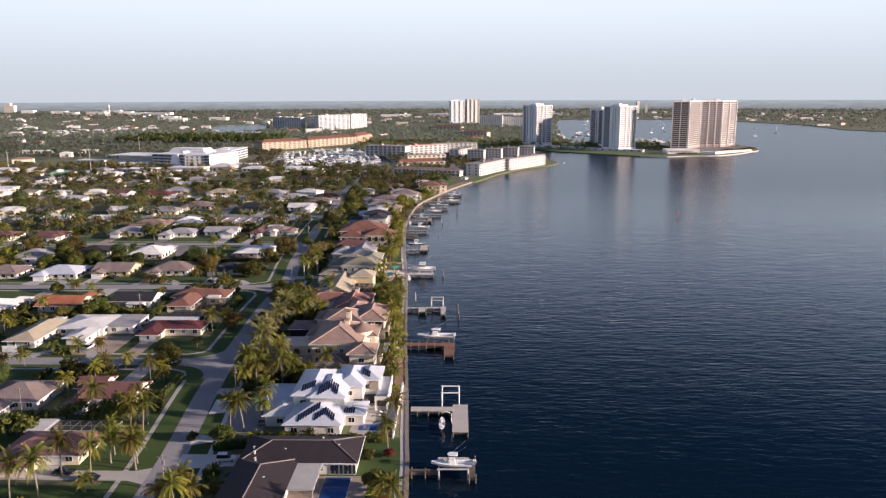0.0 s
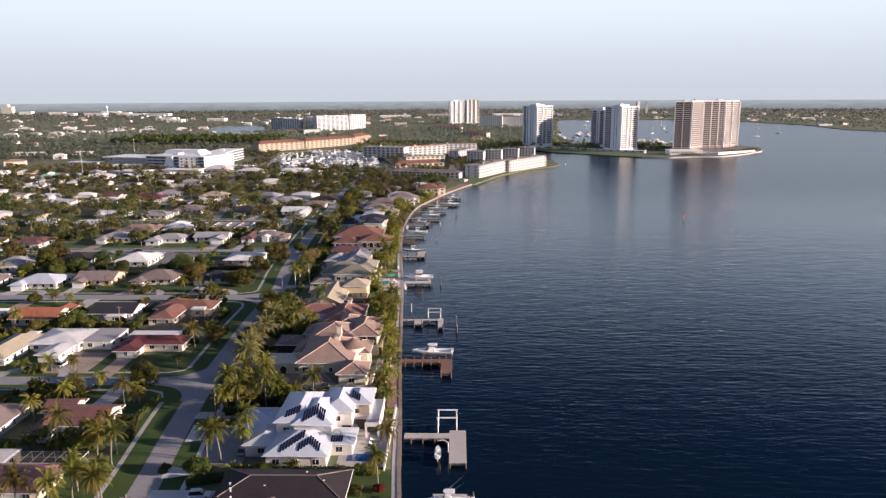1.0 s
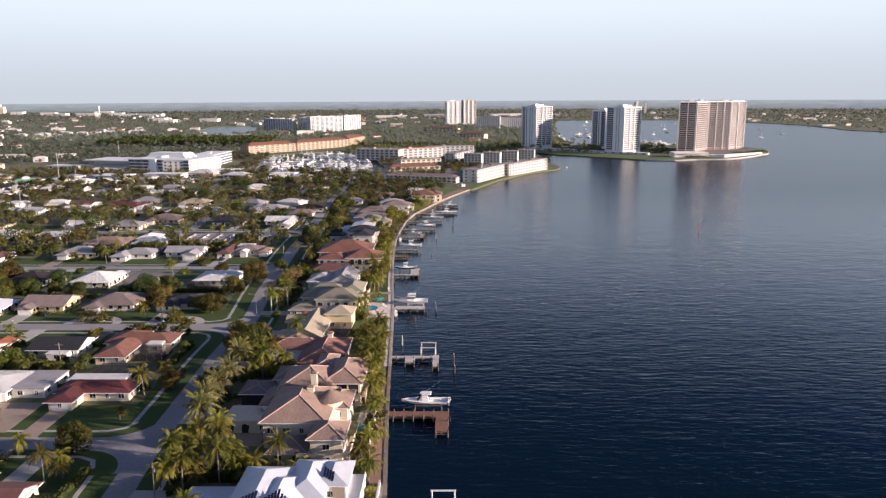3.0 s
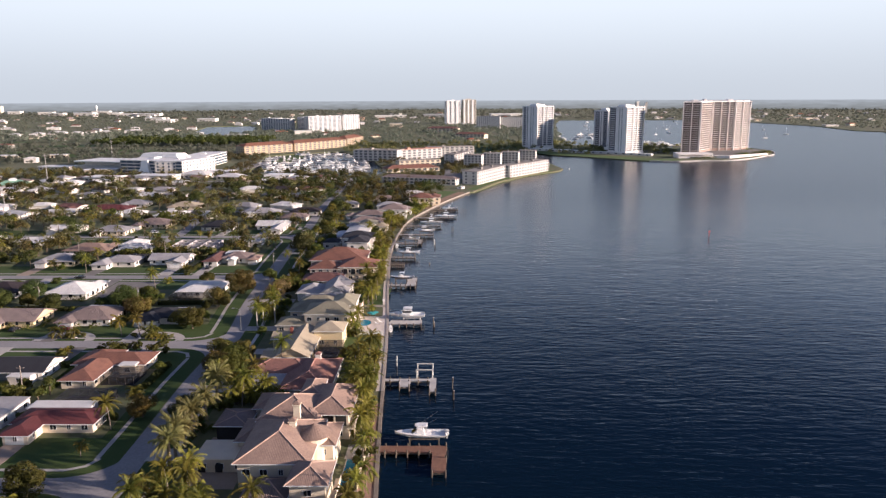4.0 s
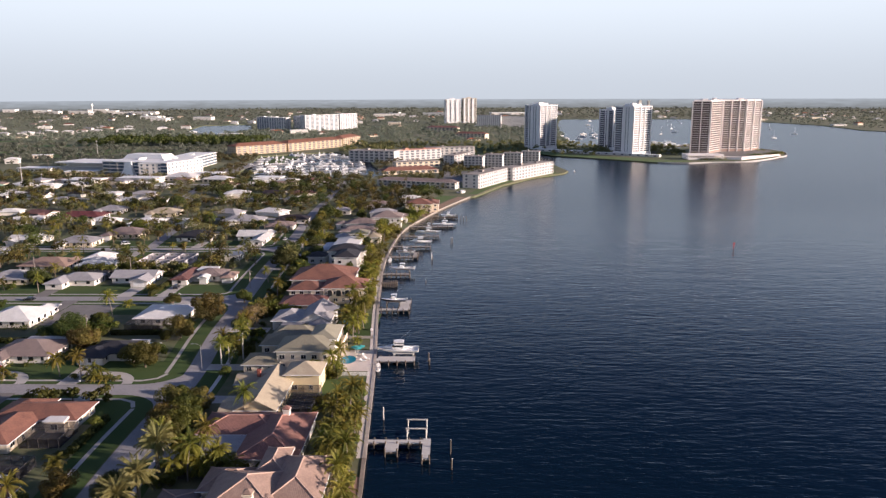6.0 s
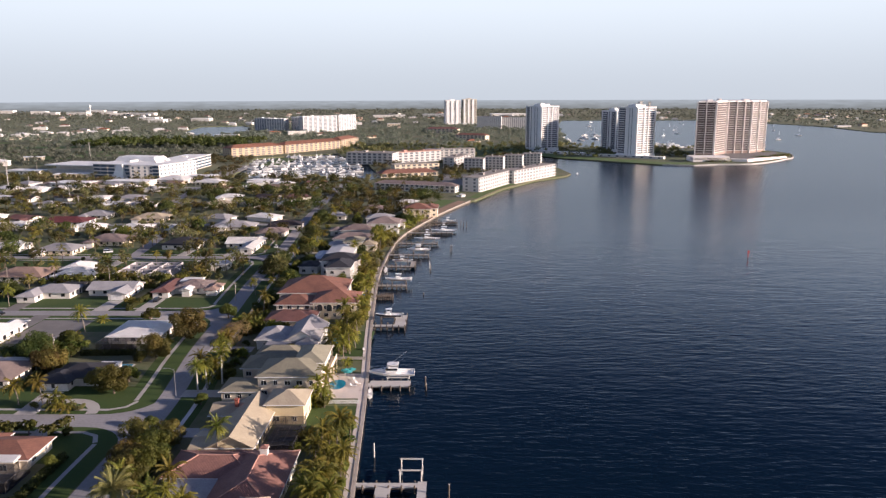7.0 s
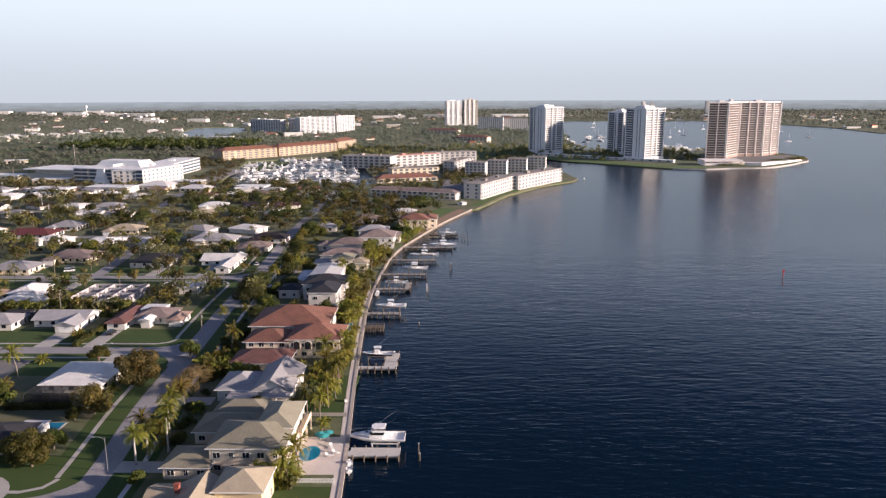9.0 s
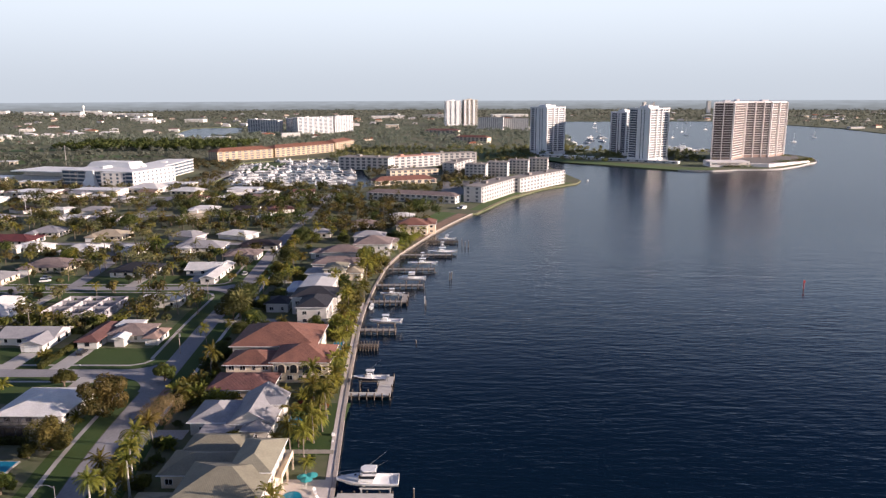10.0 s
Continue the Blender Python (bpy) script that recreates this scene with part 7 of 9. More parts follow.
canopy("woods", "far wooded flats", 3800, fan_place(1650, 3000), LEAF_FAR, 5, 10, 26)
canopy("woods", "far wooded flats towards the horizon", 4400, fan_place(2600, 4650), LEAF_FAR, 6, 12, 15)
canopy("palm_grove", "palms and shrubs round the foot of the towers", 240, box_place(110, 440, 1090, 1275), LEAF_GARD, 3, 7, 50)


def garden(name, label, count, x0, x1, y0, y1, leafm, kinds, size, leaves, seed):
    """Garden trees of the further streets, kept off the houses and the roads: leafy crowns on stems, or palm tufts."""
    r = random.Random(seed)
    s, w, done, tries = Shape(), Shape(), 0, 0
    while done < count and tries < count * 30:
        tries += 1
        y = r.uniform(y0, y1)
        x = r.uniform(max(x0, -90 - 0.62 * y), x1)
        if blocked(x, y, 0.6) or not dry(x, y):
            continue
        st = min(STREETS, key=lambda v: abs(v - y))
        if abs(y - st) < 20 and r.random() < 0.6:
            continue
        done += 1
        hh = size * r.choice((0.5, 0.65, 0.8, 0.95, 1.1, 1.35)) * r.uniform(0.9, 1.1)
        w.tube([(x, y, GZ - 0.2), (x + r.uniform(-0.3, 0.3), y, GZ + hh * 0.75)], [0.2, 0.12], 5, False)
        if kinds == "palm":
            for k in range(14):
                frond(s, (x, y, GZ + hh), 2.4 * k + r.random(), r.uniform(-0.4, 1.2), r.uniform(2.4, 3.3), 1.6, 0.5, 0.6, 4)
        else:
            rad = hh * r.uniform(0.42, 0.62)
            lobes = [(Vector((x + r.uniform(-0.6, 0.6) * rad, y + r.uniform(-0.6, 0.6) * rad, GZ + hh * r.uniform(0.5, 0.78))), rad * r.uniform(0.45, 0.7)) for k in range(6)]
            for k in range(leaves):
                o, q = r.choice(lobes)
                v = Vector((r.gauss(0, 1), r.gauss(0, 1), r.gauss(0, 1) + 0.25)).normalized()
                p = o + Vector((v.x, v.y, v.z * 0.75)) * q * r.uniform(0.75, 1.05)
                nrm = (v + Vector((r.uniform(-0.6, 0.6), r.uniform(-0.6, 0.6), r.uniform(-0.2, 0.7)))).normalized()
                a = nrm.orthogonal().normalized()
                b = nrm.cross(a)
                wd = r.uniform(0.34, 0.62) * (1.15 if hh > 7 else 1.0)
                s.face(p - a * wd, p - b * wd * 0.7, p + a * wd, p + b * wd * 0.7)
    tagged(new(name, s.mesh(name, leafm)), label, "trees", "", "stuff")
    tagged(new("tree_stems", w.mesh("tree_stems", BARK)), "bare stems under " + label.split(" of ")[0], "trees", "", "stuff")


for i, (ya, yb, k) in enumerate(((100, 430, 0.5), (430, 620, 0.85), (620, 830, 1.1))):
    xr = -200 if i == 0 else -94
    garden("garden_trees", "mixed green crowns of the garden trees", int(300 * k), -620, xr, ya, yb, LEAF_MID if i else LEAF_GARD, "broad", 5.6 if i < 2 else 6.4, 130, 31 + i)
    garden("garden_trees", "dark green crowns of the garden trees", int(170 * k), -620, xr, ya, yb, LEAF_GARD if i else LEAF_GREEN, "broad", 6.2 if i < 2 else 7.0, 130, 41 + i)
    garden("garden_trees", "broad dark crowns of the largest garden trees", int(46 * k), -620, xr, ya, yb, LEAF_DEEP, "broad", 9.0, 330, 45 + i)
    garden("garden_trees", "rusty crowns of a few garden trees", int(40 * k), -620, xr, ya, yb, LEAF_RUST, "broad", 6.0, 120, 51 + i)
    garden("garden_palms", "tufted crowns of the garden palms", int(210 * k), -620, xr, ya, yb, LEAF_PALM, "palm", 7.0, 0, 61 + i)
for xa, xb, ya, yb, n_ in ((-41, -32, 430, 500, 20), (-41, -28, 500, 560, 22), (-27, -12, 560, 612, 16)):
    garden("garden_palms", "palms crowded behind the seawall", n_, xa, xb, ya, yb, LEAF_PALM, "palm", 5.0, 0, int(ya))
    garden("garden_trees", "leafy shrubs crowded behind the seawall", n_, xa, xb, ya, yb, LEAF_GARD, "broad", 3.2, 110, int(ya) + 1)
for xa, xb, ya, yb, n_, hs in ((-26, -18.6, 236, 262, 11, 6.5), (-28, -20.5, 262, 298, 16, 7.0), (-44, -31, 311, 317, 7, 3.5), (-36.5, -29, 350, 379, 11, 5.0), (-36, -30, 379, 400, 7, 4.5), (-38, -32, 400, 440, 10, 4.5), (-61, -46, 193, 203, 12, 6.0), (-46, -30, 195, 201.5, 8, 4.0), (-57, -44, 252, 268, 14, 6.0), (-21.5, -15.5, 195, 236, 8, 3.5)):
    garden("garden_palms", "palms crowded into the waterside gardens", n_, xa, xb, ya, yb, LEAF_PALM, "palm", hs, 0, int(ya) + 5)
    garden("garden_trees", "leafy shrubs crowded into the waterside gardens", int(n_ * 1.3), xa, xb, ya, yb, LEAF_GREEN, "broad", 2.6, 110, int(ya) + 6)
for xa, xb, ya, yb, n_ in ((-112, -84, 161, 174, 18), (-128, -100, 194, 204, 14), (-140, -108, 253, 266, 22), (-112, -86, 291, 297, 10), (-140, -115, 339, 356, 22), (-150, -96, 434, 446, 30), (-180, -150, 434, 445, 16), (-170, -112, 250, 266, 20)):
    garden("garden_trees", "dense green shrubs and small trees between the back gardens", n_, xa, xb, ya, yb, LEAF_GREEN, "broad", 4.2, 150, int(ya) + 7)
garden("garden_palms", "palm tufts behind the last docks", 60, -92, -10, 590, 745, LEAF_PALM, "palm", 7.0, 0, 72)
garden("garden_trees", "leafy crowns behind the last docks", 110, -92, -22, 600, 745, LEAF_GARD, "broad", 6.5, 90, 71)


# planted islands inside the curved drives
for cx, cy in ((-100.5, 310.2), (-131, 310.0), (-124, 218.6)):
    garden("garden_palms", "small palms in the island of a curved drive", 5, cx - 5, cx + 5, cy - 1.2, cy + 2.6, LEAF_PALM, "palm", 3.0, 0, int(-cx))
    garden("garden_trees", "low flowering shrubs in the island of a curved drive", 9, cx - 6, cx + 6, cy - 1.0, cy + 2.6, LEAF_MID, "broad", 1.6, 80, int(-cx) + 1)
# low planting along the fronts of the inland houses
r = random.Random(77)
s = Shape()
for x0, x1, y0, y1 in [(e[0], e[1], e[2], e[2] + e[3]) for e in INLAND] + [e[:4] for e in LOTPLACES if e[2] < 560 and e[0] > -300]:
    spots = [(r.uniform(x0, x1), y0 - r.uniform(0.7, 1.8)) for _ in range(12)] + [(x1 + r.uniform(0.6, 1.6), r.uniform(y0, y1)) for _ in range(4)]
    for x, y in spots:
        if x0 + 1 < x < x0 + 8 or r.random() < 0.2:
            continue
        rad = r.uniform(0.6, 1.5)
        for k in range(26):
            v = Vector((r.gauss(0, 1), r.gauss(0, 1), r.gauss(0, 1) + 0.3)).normalized()
            p = Vector((x, y, GZ + rad * 0.75)) + Vector((v.x * rad, v.y * rad, v.z * rad * 0.9)) * r.uniform(0.7, 1.05)
            a = (v + Vector((r.uniform(-0.7, 0.7), r.uniform(-0.7, 0.7), r.uniform(-0.2, 0.7)))).normalized().orthogonal().normalized()
            b = v.cross(a).normalized()
            w_ = r.uniform(0.2, 0.36)
            s.face(p - a * w_, p - b * w_ * 0.7, p + a * w_, p + b * w_ * 0.7)
tagged(new("foundation_planting", s.mesh("foundation_planting", LEAF_GREEN)), "low green shrubs along the house fronts", "shrubs", "", "stuff")
# mown fairways of the golf course
for k, (cx, cy, a_, b_, rz) in enumerate(((-560, 1120, 90, 34, 20), (-700, 1160, 130, 40, 10), (-480, 1210, 90, 22, -10), (-640, 1330, 110, 26, 12), (-800, 1290, 110, 30, 4), (-400, 1420, 60, 30, 30), (-430, 1520, 50, 24, 0), (-900, 1420, 120, 30, 8))):
    pts = [(cx + a_ * math.cos(u) * math.cos(radians(rz)) - b_ * math.sin(u) * (1 + 0.3 * math.sin(3 * u)) * math.sin(radians(rz)), cy + a_ * math.cos(u) * math.sin(radians(rz)) + b_ * math.sin(u) * (1 + 0.3 * math.sin(3 * u)) * math.cos(radians(rz))) for u in [2 * math.pi * j / 28 for j in range(28)]]
    structure("fairway", Shape().face(*[(px, py, GZ + 0.06 + 0.01 * k) for px, py in pts]), FAIR, "mown green fairway of the golf course")


# ---- docks, lifts and boats ----
def dock(label, decks, piles, deck_mat, pile_mat, z=1.35, name="dock"):
    x, y = decks[0][0], decks[0][2]
    t = thing(name, x, y, 0, label, "dock", "docks along the seawall")
    for x0, x1, y0, y1 in decks:
        s = Shape().box(x0 - x, x1 - x, y0 - y, y1 - y, z - 0.06, z)
        long_x = x1 - x0 > y1 - y0
        for k in range(3):
            if long_x:
                u = y0 + 0.15 + (y1 - y0 - 0.5) * k / 2
                s.box(x0 - x, x1 - x, u - y, u + 0.2 - y, z - 0.34, z - 0.06)
            else:
                u = x0 + 0.15 + (x1 - x0 - 0.5) * k / 2
                s.box(u - x, u + 0.2 - x, y0 - y, y1 - y, z - 0.34, z - 0.06)
        part("deck", s, deck_mat, t)
        # solid dark block stands in for the shade under the deck
        part("underframe", Shape().box(x0 - x + 0.12, x1 - x - 0.12, y0 - y + 0.12, y1 - y - 0.12, z - 0.62, z - 0.34), PILE, t)
    for px, py, top in piles:
        top = min(top, z + 0.85)
        part("piling", Shape().tube([(px - x, py - y, -2), (px - x, py - y, top)], [0.2, 0.18], 8), pile_mat, t)
    return t


def along(x0, x1, y, n, top):
    return [(x0 + (x1 - x0) * k / max(1, n - 1), y, top) for k in range(n)]


def lift(x, y, L, wd, top, material=None, beams=True, label="boat lift with four posts and cradle beams"):
    t = thing("boat_lift", x, y, 0, label, "boat lift", "boat lifts")
    for sx in (-1, 1):
        for sy in (-1, 1):
            part("post", Shape().tube([(sx * L / 2, sy * wd / 2, -2), (sx * L / 2, sy * wd / 2, top)], [0.17, 0.16], 8), material or PILEW, t)
    for sy in (-1, 1):
        part("beam", Shape().box(-L / 2 - 0.3, L / 2 + 0.3, sy * wd / 2 - 0.12, sy * wd / 2 + 0.12, top - 0.05, top + 0.22), material or PILEW, t)
    for sx in (-1, 1):
        part("cradle", Shape().box(sx * L / 2 - 0.14, sx * L / 2 + 0.14, -wd / 2, wd / 2, 1.5, 1.75), METAL, t)
    return t


def boat(x, y, z, L, label, rz=180.0, top="t", engines=2, tower_=False, hull=None, cabin=False):
    """A motor boat: flared hull, deck, cockpit, console, hard top on pipes and outboards. The bow points to local +x."""
    t = thing("motor_boat", x, y, z, label, "boat", "boats on lifts and moorings", rz)
    B = L * (0.165 if cabin else 0.145)
    rings, deck = [], []
    for k in range(13):
        u = k / 12
        xx = -L / 2 + L * u
        w_ = B * (1 - max(0, (u - 0.45) / 0.55) ** 2.3) + 0.02
        sh = 1.05 + 0.55 * max(0, u - 0.35) ** 1.3
        keel = 0.0 + 0.75 * max(0, (u - 0.6) / 0.4) ** 2.2
        rings.append([(xx, -w_, sh), (xx, -w_ * 0.94, sh - 0.32), (xx, -w_ * 0.74, keel + 0.36), (xx, 0, keel), (xx, w_ * 0.74, keel + 0.36), (xx, w_ * 0.94, sh - 0.32), (xx, w_, sh)])
    s = Shape().loft(rings, close=False)
    s.face(*rings[0])
    part("hull", s, hull or GEL, t, smooth=False)
    d = Shape()
    for a, b in zip(rings, rings[1:]):
        u = (a[0][0] + L / 2) / L
        drop = 0.38 if u < 0.5 else 0.03
        d.face((a[0][0], a[0][1] * 0.9, a[0][2] - drop), (b[0][0], b[0][1] * 0.9, b[0][2] - drop), (b[6][0], b[6][1] * 0.9, b[6][2] - drop), (a[6][0], a[6][1] * 0.9, a[6][2] - drop))
        for j in (0, 6):
            p, q = a[j], b[j]
            f = [(p[0], p[1], p[2]), (q[0], q[1], q[2]), (q[0], q[1] * 0.9, q[2]), (p[0], p[1] * 0.9, p[2])]
            g = [(p[0], p[1] * 0.9, p[2]), (q[0], q[1] * 0.9, q[2]), (q[0], q[1] * 0.9, q[2] - drop), (p[0], p[1] * 0.9, p[2] - drop)]
            d.face(*(f if j else reversed(f))).face(*(g if j else reversed(g)))
    part("deck", d, GEL, t)
    c = Shape()
    lo = [(-L * 0.10, -B * 0.5, 0.7), (L * 0.16, -B * 0.48, 0.7), (L * 0.16, B * 0.48, 0.7), (-L * 0.10, B * 0.5, 0.7)]
    hi = [(-L * 0.07, -B * 0.42, 2.0), (L * 0.06, -B * 0.40, 2.0), (L * 0.06, B * 0.40, 2.0), (-L * 0.07, B * 0.42, 2.0)]
    c.loft([lo, hi]).face(*hi)
    part("console", c, GEL, t)
    if cabin:
        lo = [(L * 0.10, -B * 0.66, 1.2), (L * 0.36, -B * 0.25, 1.45), (L * 0.36, B * 0.25, 1.45), (L * 0.10, B * 0.66, 1.2)]
        hi = [(L * 0.10, -B * 0.5, 1.85), (L * 0.30, -B * 0.16, 1.7), (L * 0.30, B * 0.16, 1.7), (L * 0.10, B * 0.5, 1.85)]
        part("cabin_trunk", Shape().loft([lo, hi]).face(*hi), GEL, t)
        part("hatch", Shape().box(L * 0.17, L * 0.21, -0.25, 0.25, 1.74, 1.86), GLASS, t)
        for sy in (-1, 1):
            part("bow_rail", Shape().tube([(L * 0.05, sy * B * 0.85, 1.15), (L * 0.12, sy * B * 0.8, 1.9), (L * 0.36, sy * B * 0.45, 2.1), (L * 0.48, sy * B * 0.05, 2.15)], [0.03] * 4, 5), METAL, t)
        c2 = Shape()
        hi = [(-L * 0.16, -B * 0.72, 2.72), (L * 0.06, -B * 0.72, 2.72), (L * 0.09, -B * 0.4, 2.72), (L * 0.09, B * 0.4, 2.72), (L * 0.06, B * 0.72, 2.72), (-L * 0.16, B * 0.72, 2.72)]
        lo = [(-L * 0.10, -B * 0.74, 1.1), (L * 0.13, -B * 0.74, 1.25), (L * 0.16, -B * 0.45, 1.3), (L * 0.16, B * 0.45, 1.3), (L * 0.13, B * 0.74, 1.25), (-L * 0.10, B * 0.74, 1.1)]
        c2.loft([lo, hi])
        part("wheelhouse", c2, GEL, t)
        gl = Shape().loft([[(-L * 0.12, -B * 0.755, 1.75), (L * 0.105, -B * 0.755, 1.75), (L * 0.138, -B * 0.45, 1.75), (L * 0.138, B * 0.45, 1.75), (L * 0.105, B * 0.755, 1.75), (-L * 0.12, B * 0.755, 1.75)], [(-L * 0.14, -B * 0.745, 2.3), (L * 0.085, -B * 0.745, 2.3), (L * 0.115, -B * 0.43, 2.3), (L * 0.115, B * 0.43, 2.3), (L * 0.085, B * 0.745, 2.3), (-L * 0.14, B * 0.745, 2.3)]])
        part("window_band", gl, GLASS, t)
    g = Shape().face((L * 0.155, -B * 0.42, 1.25), (L * 0.155, B * 0.42, 1.25), (L * 0.085, B * 0.38, 1.95), (L * 0.085, -B * 0.38, 1.95))
    g.face((L * 0.163, -B * 0.42, 1.25), (L * 0.163, B * 0.42, 1.25), (L * 0.093, B * 0.38, 1.95), (L * 0.093, -B * 0.38, 1.95))
    part("windshield", g, GLASS, t)
    if top:
        h = Shape()
        rg = []
        for zz, k in ((2.95, 0.94), (3.02, 1.0), (3.1, 0.94)):
            rg.append([(-L * 0.15 * k, -B * 0.62 * k, zz), (L * 0.05 * k, -B * 0.66 * k, zz), (L * 0.10 * k, -B * 0.35 * k, zz), (L * 0.10 * k, B * 0.35 * k, zz), (L * 0.05 * k, B * 0.66 * k, zz), (-L * 0.15 * k, B * 0.62 * k, zz)])
        h.loft(rg).face(*rg[2]).face(*reversed(rg[0]))
        part("hard_top", h, GEL, t)
        for px in (-L * 0.12, L * 0.06):
            for py in (-B * 0.48, B * 0.48):
                part("pipe", Shape().tube([(px, py, 0.75), (px, py * 0.95, 2.98)], [0.05, 0.05], 5), METAL, t)
        for py in (-B * 0.6, B * 0.6):
            part("outrigger", Shape().tube([(-L * 0.02, py, 3.05), (-L * 0.35, py * 1.8, 5.6)], [0.035, 0.015], 4), METAL, t)
    if tower_:
        part("tower_deck", Shape().box(-L * 0.08, L * 0.03, -B * 0.35, B * 0.35, 4.2, 4.3), GEL, t)
        part("helm", Shape().box(-L * 0.05, L * 0.0, -B * 0.2, B * 0.2, 4.3, 5.0), GEL, t)
        part("sun_top", Shape().box(-L * 0.09, L * 0.03, -B * 0.4, B * 0.4, 5.9, 6.0), GEL, t)
        for px in (-L * 0.08, L * 0.03):
            for py in (-B * 0.36, B * 0.36):
                part("pipe", Shape().tube([(px, py * 1.2, 3.05), (px, py, 5.95)], [0.045, 0.04], 5), METAL, t)
    for k in range(engines):
        yy = (k - (engines - 1) / 2) * 0.62
        e = Shape().loft([[(-L / 2 - 0.75, yy - 0.2, 0.75), (-L / 2 - 0.1, yy - 0.2, 0.75), (-L / 2 - 0.1, yy + 0.2, 0.75), (-L / 2 - 0.75, yy + 0.2, 0.75)],
                          [(-L / 2 - 0.85, yy - 0.23, 1.25), (-L / 2 - 0.05, yy - 0.23, 1.25), (-L / 2 - 0.05, yy + 0.23, 1.25), (-L / 2 - 0.85, yy + 0.23, 1.25)],
                          [(-L / 2 - 0.7, yy - 0.15, 1.5), (-L / 2 - 0.15, yy - 0.15, 1.5), (-L / 2 - 0.15, yy + 0.15, 1.5), (-L / 2 - 0.7, yy + 0.15, 1.5)]])
        e.face((-L / 2 - 0.7, yy - 0.15, 1.5), (-L / 2 - 0.15, yy - 0.15, 1.5), (-L / 2 - 0.15, yy + 0.15, 1.5), (-L / 2 - 0.7, yy + 0.15, 1.5))
        e.box(-L / 2 - 0.5, -L / 2 - 0.3, yy - 0.06, yy + 0.06, -0.25, 0.75)
        part("outboard", e, GEL if k % 2 == 0 else METAL, t)
    t.matrix_world = t.matrix_world @ Matrix.Diagonal((1.06, 1.12, 1.2 if cabin else 1.0, 1))
    return t


dock("dark dock with a narrow walk by the seawall", [(-8.6, -1.8, 145.6, 147.2), (4.6, 6.0, 143.5, 152)], along(-8, -2, 145.5, 3, 1.7) + along(-8, -2, 147.3, 3, 1.7) + [(4.6, 143.6, 2.2), (6, 143.6, 2.2), (6, 151.8, 2.2)], PILE, PILE)
lift(1.2, 147.6, 6.4, 5.0, 2.4)
boat(0.8, 147.6, 1.75, 8.6, "white centre-console boat on a lift", 180)
dock("L-shaped dock with a pale composite deck", [(-10.2, 0.8, 177.6, 180.3), (0.8, 4.8, 165.4, 181.8)], along(-8.5, 0, 177.5, 4, 1.3) + along(-8.5, 0, 180.4, 4, 1.3) + [(1, 165.5, 1.3), (4.6, 165.5, 1.3), (4.6, 172, 1.3), (1, 172, 1.3), (4.6, 181.5, 1.3)], mat("composite_deck", (0.47, 0.44, 0.40), (0.40, 0.375, 0.34), scale=0.5, fine=8, rough=0.8), PILE)
lift(0.2, 185.0, 4.6, 4.6, 4.2, WHITE, label="white boat lift with tall posts and crossbeams, empty")
skiff = boat(-1.8, 170.0, 0.9, 4.4, "small white tender hanging beside the dock", 90, top=None, engines=1)
dv = thing("davit", 0.6, 170.5, 1.35, "pale dock davit crane", "davit")
part("post", Shape().tube([(0, 0, 0), (0, 0, 2.6)], [0.1, 0.09], 7), WHITE, dv)
part("arm", Shape().tube([(0, 0, 2.5), (-1.2, -0.2, 3.2), (-2.4, -0.4, 3.0)], [0.09, 0.08, 0.06], 6), WHITE, dv)
dock("L-shaped dock with a red-brown timber deck", [(-15.4, -2.4, 228.6, 231.8), (-2.4, 0.9, 219.4, 232.0)], along(-13.5, -3, 228.5, 5, 1.9) + along(-13.5, -3, 231.9, 5, 1.9) + [(-2.2, 219.5, 2.0), (0.8, 219.5, 2.0), (0.8, 226, 2.0), (0.8, 231.8, 2.4)], WOODB, PILE)
lift(-4.5, 236.2, 7.0, 4.4, 1.9, PILE)
boat(-5.6, 236.2, 1.6, 11.6, "white sport-fishing boat with a hard top on a lift", 180, engines=3)
dock("pale grey dock with a side platform", [(-17.6, -4.4, 272.0, 273.8), (-4.4, -2.5, 264.4, 274.4), (-13.2, -10.0, 267.6, 272.0)], along(-16, -5, 271.9, 5, 1.8) + along(-16, -5, 273.9, 5, 1.8) + [(-4.3, 264.5, 2.6), (-2.6, 264.5, 2.6), (-13, 267.7, 2.8), (-10.2, 267.7, 2.8)], WOODP, PILE)
lift(-6.0, 277.4, 4.6, 5.0, 3.6, PILEW, label="weathered boat lift with tall posts, empty")
dock("grey dock by a lifted boat", [(-21.2, -9.2, 326.4, 329.0), (-20.8, -9.2, 329.0, 330.6)], along(-20, -9.4, 326.3, 5, 1.6) + along(-20, -9.4, 330.7, 5, 1.8), WOODP, PILE)
lift(-13.0, 333.4, 6.0, 4.4, 2.0)
boat(-14.9, 333.4, 1.85, 12.4, "large white motor yacht on a lift", 180, engines=0, cabin=True)
boat(-20.2, 323.0, 0.0, 4.6, "small white skiff moored at the seawall", 96, top=None, engines=1)
dock("grey dock with a broad end platform", [(-26.4, -14.2, 381.2, 383.4), (-18.2, -14.2, 383.4, 395)], along(-25, -14.4, 381.1, 6, 2.0) + along(-25, -18.4, 383.5, 4, 2.4) + [(-14.3, 387, 4.2), (-14.3, 395, 4.6), (-18, 395, 4.2)], WOODP, PILE)
lift(-21.0, 390.0, 5.0, 4.0, 2.6, PILE)
boat(-21.0, 390.0, 2.2, 9.2, "dark-hulled centre-console boat on a lift", 180, hull=mat("navy_gelcoat", (0.03, 0.035, 0.05), (0.04, 0.045, 0.06), rough=0.2))
dock("low timber fishing platform on piles", [(-29.2, -22.0, 420.6, 424.0)], along(-28.5, -22, 420.5, 8, 2.3) + along(-28.5, -22, 424.1, 8, 2.3), PILE, PILE)
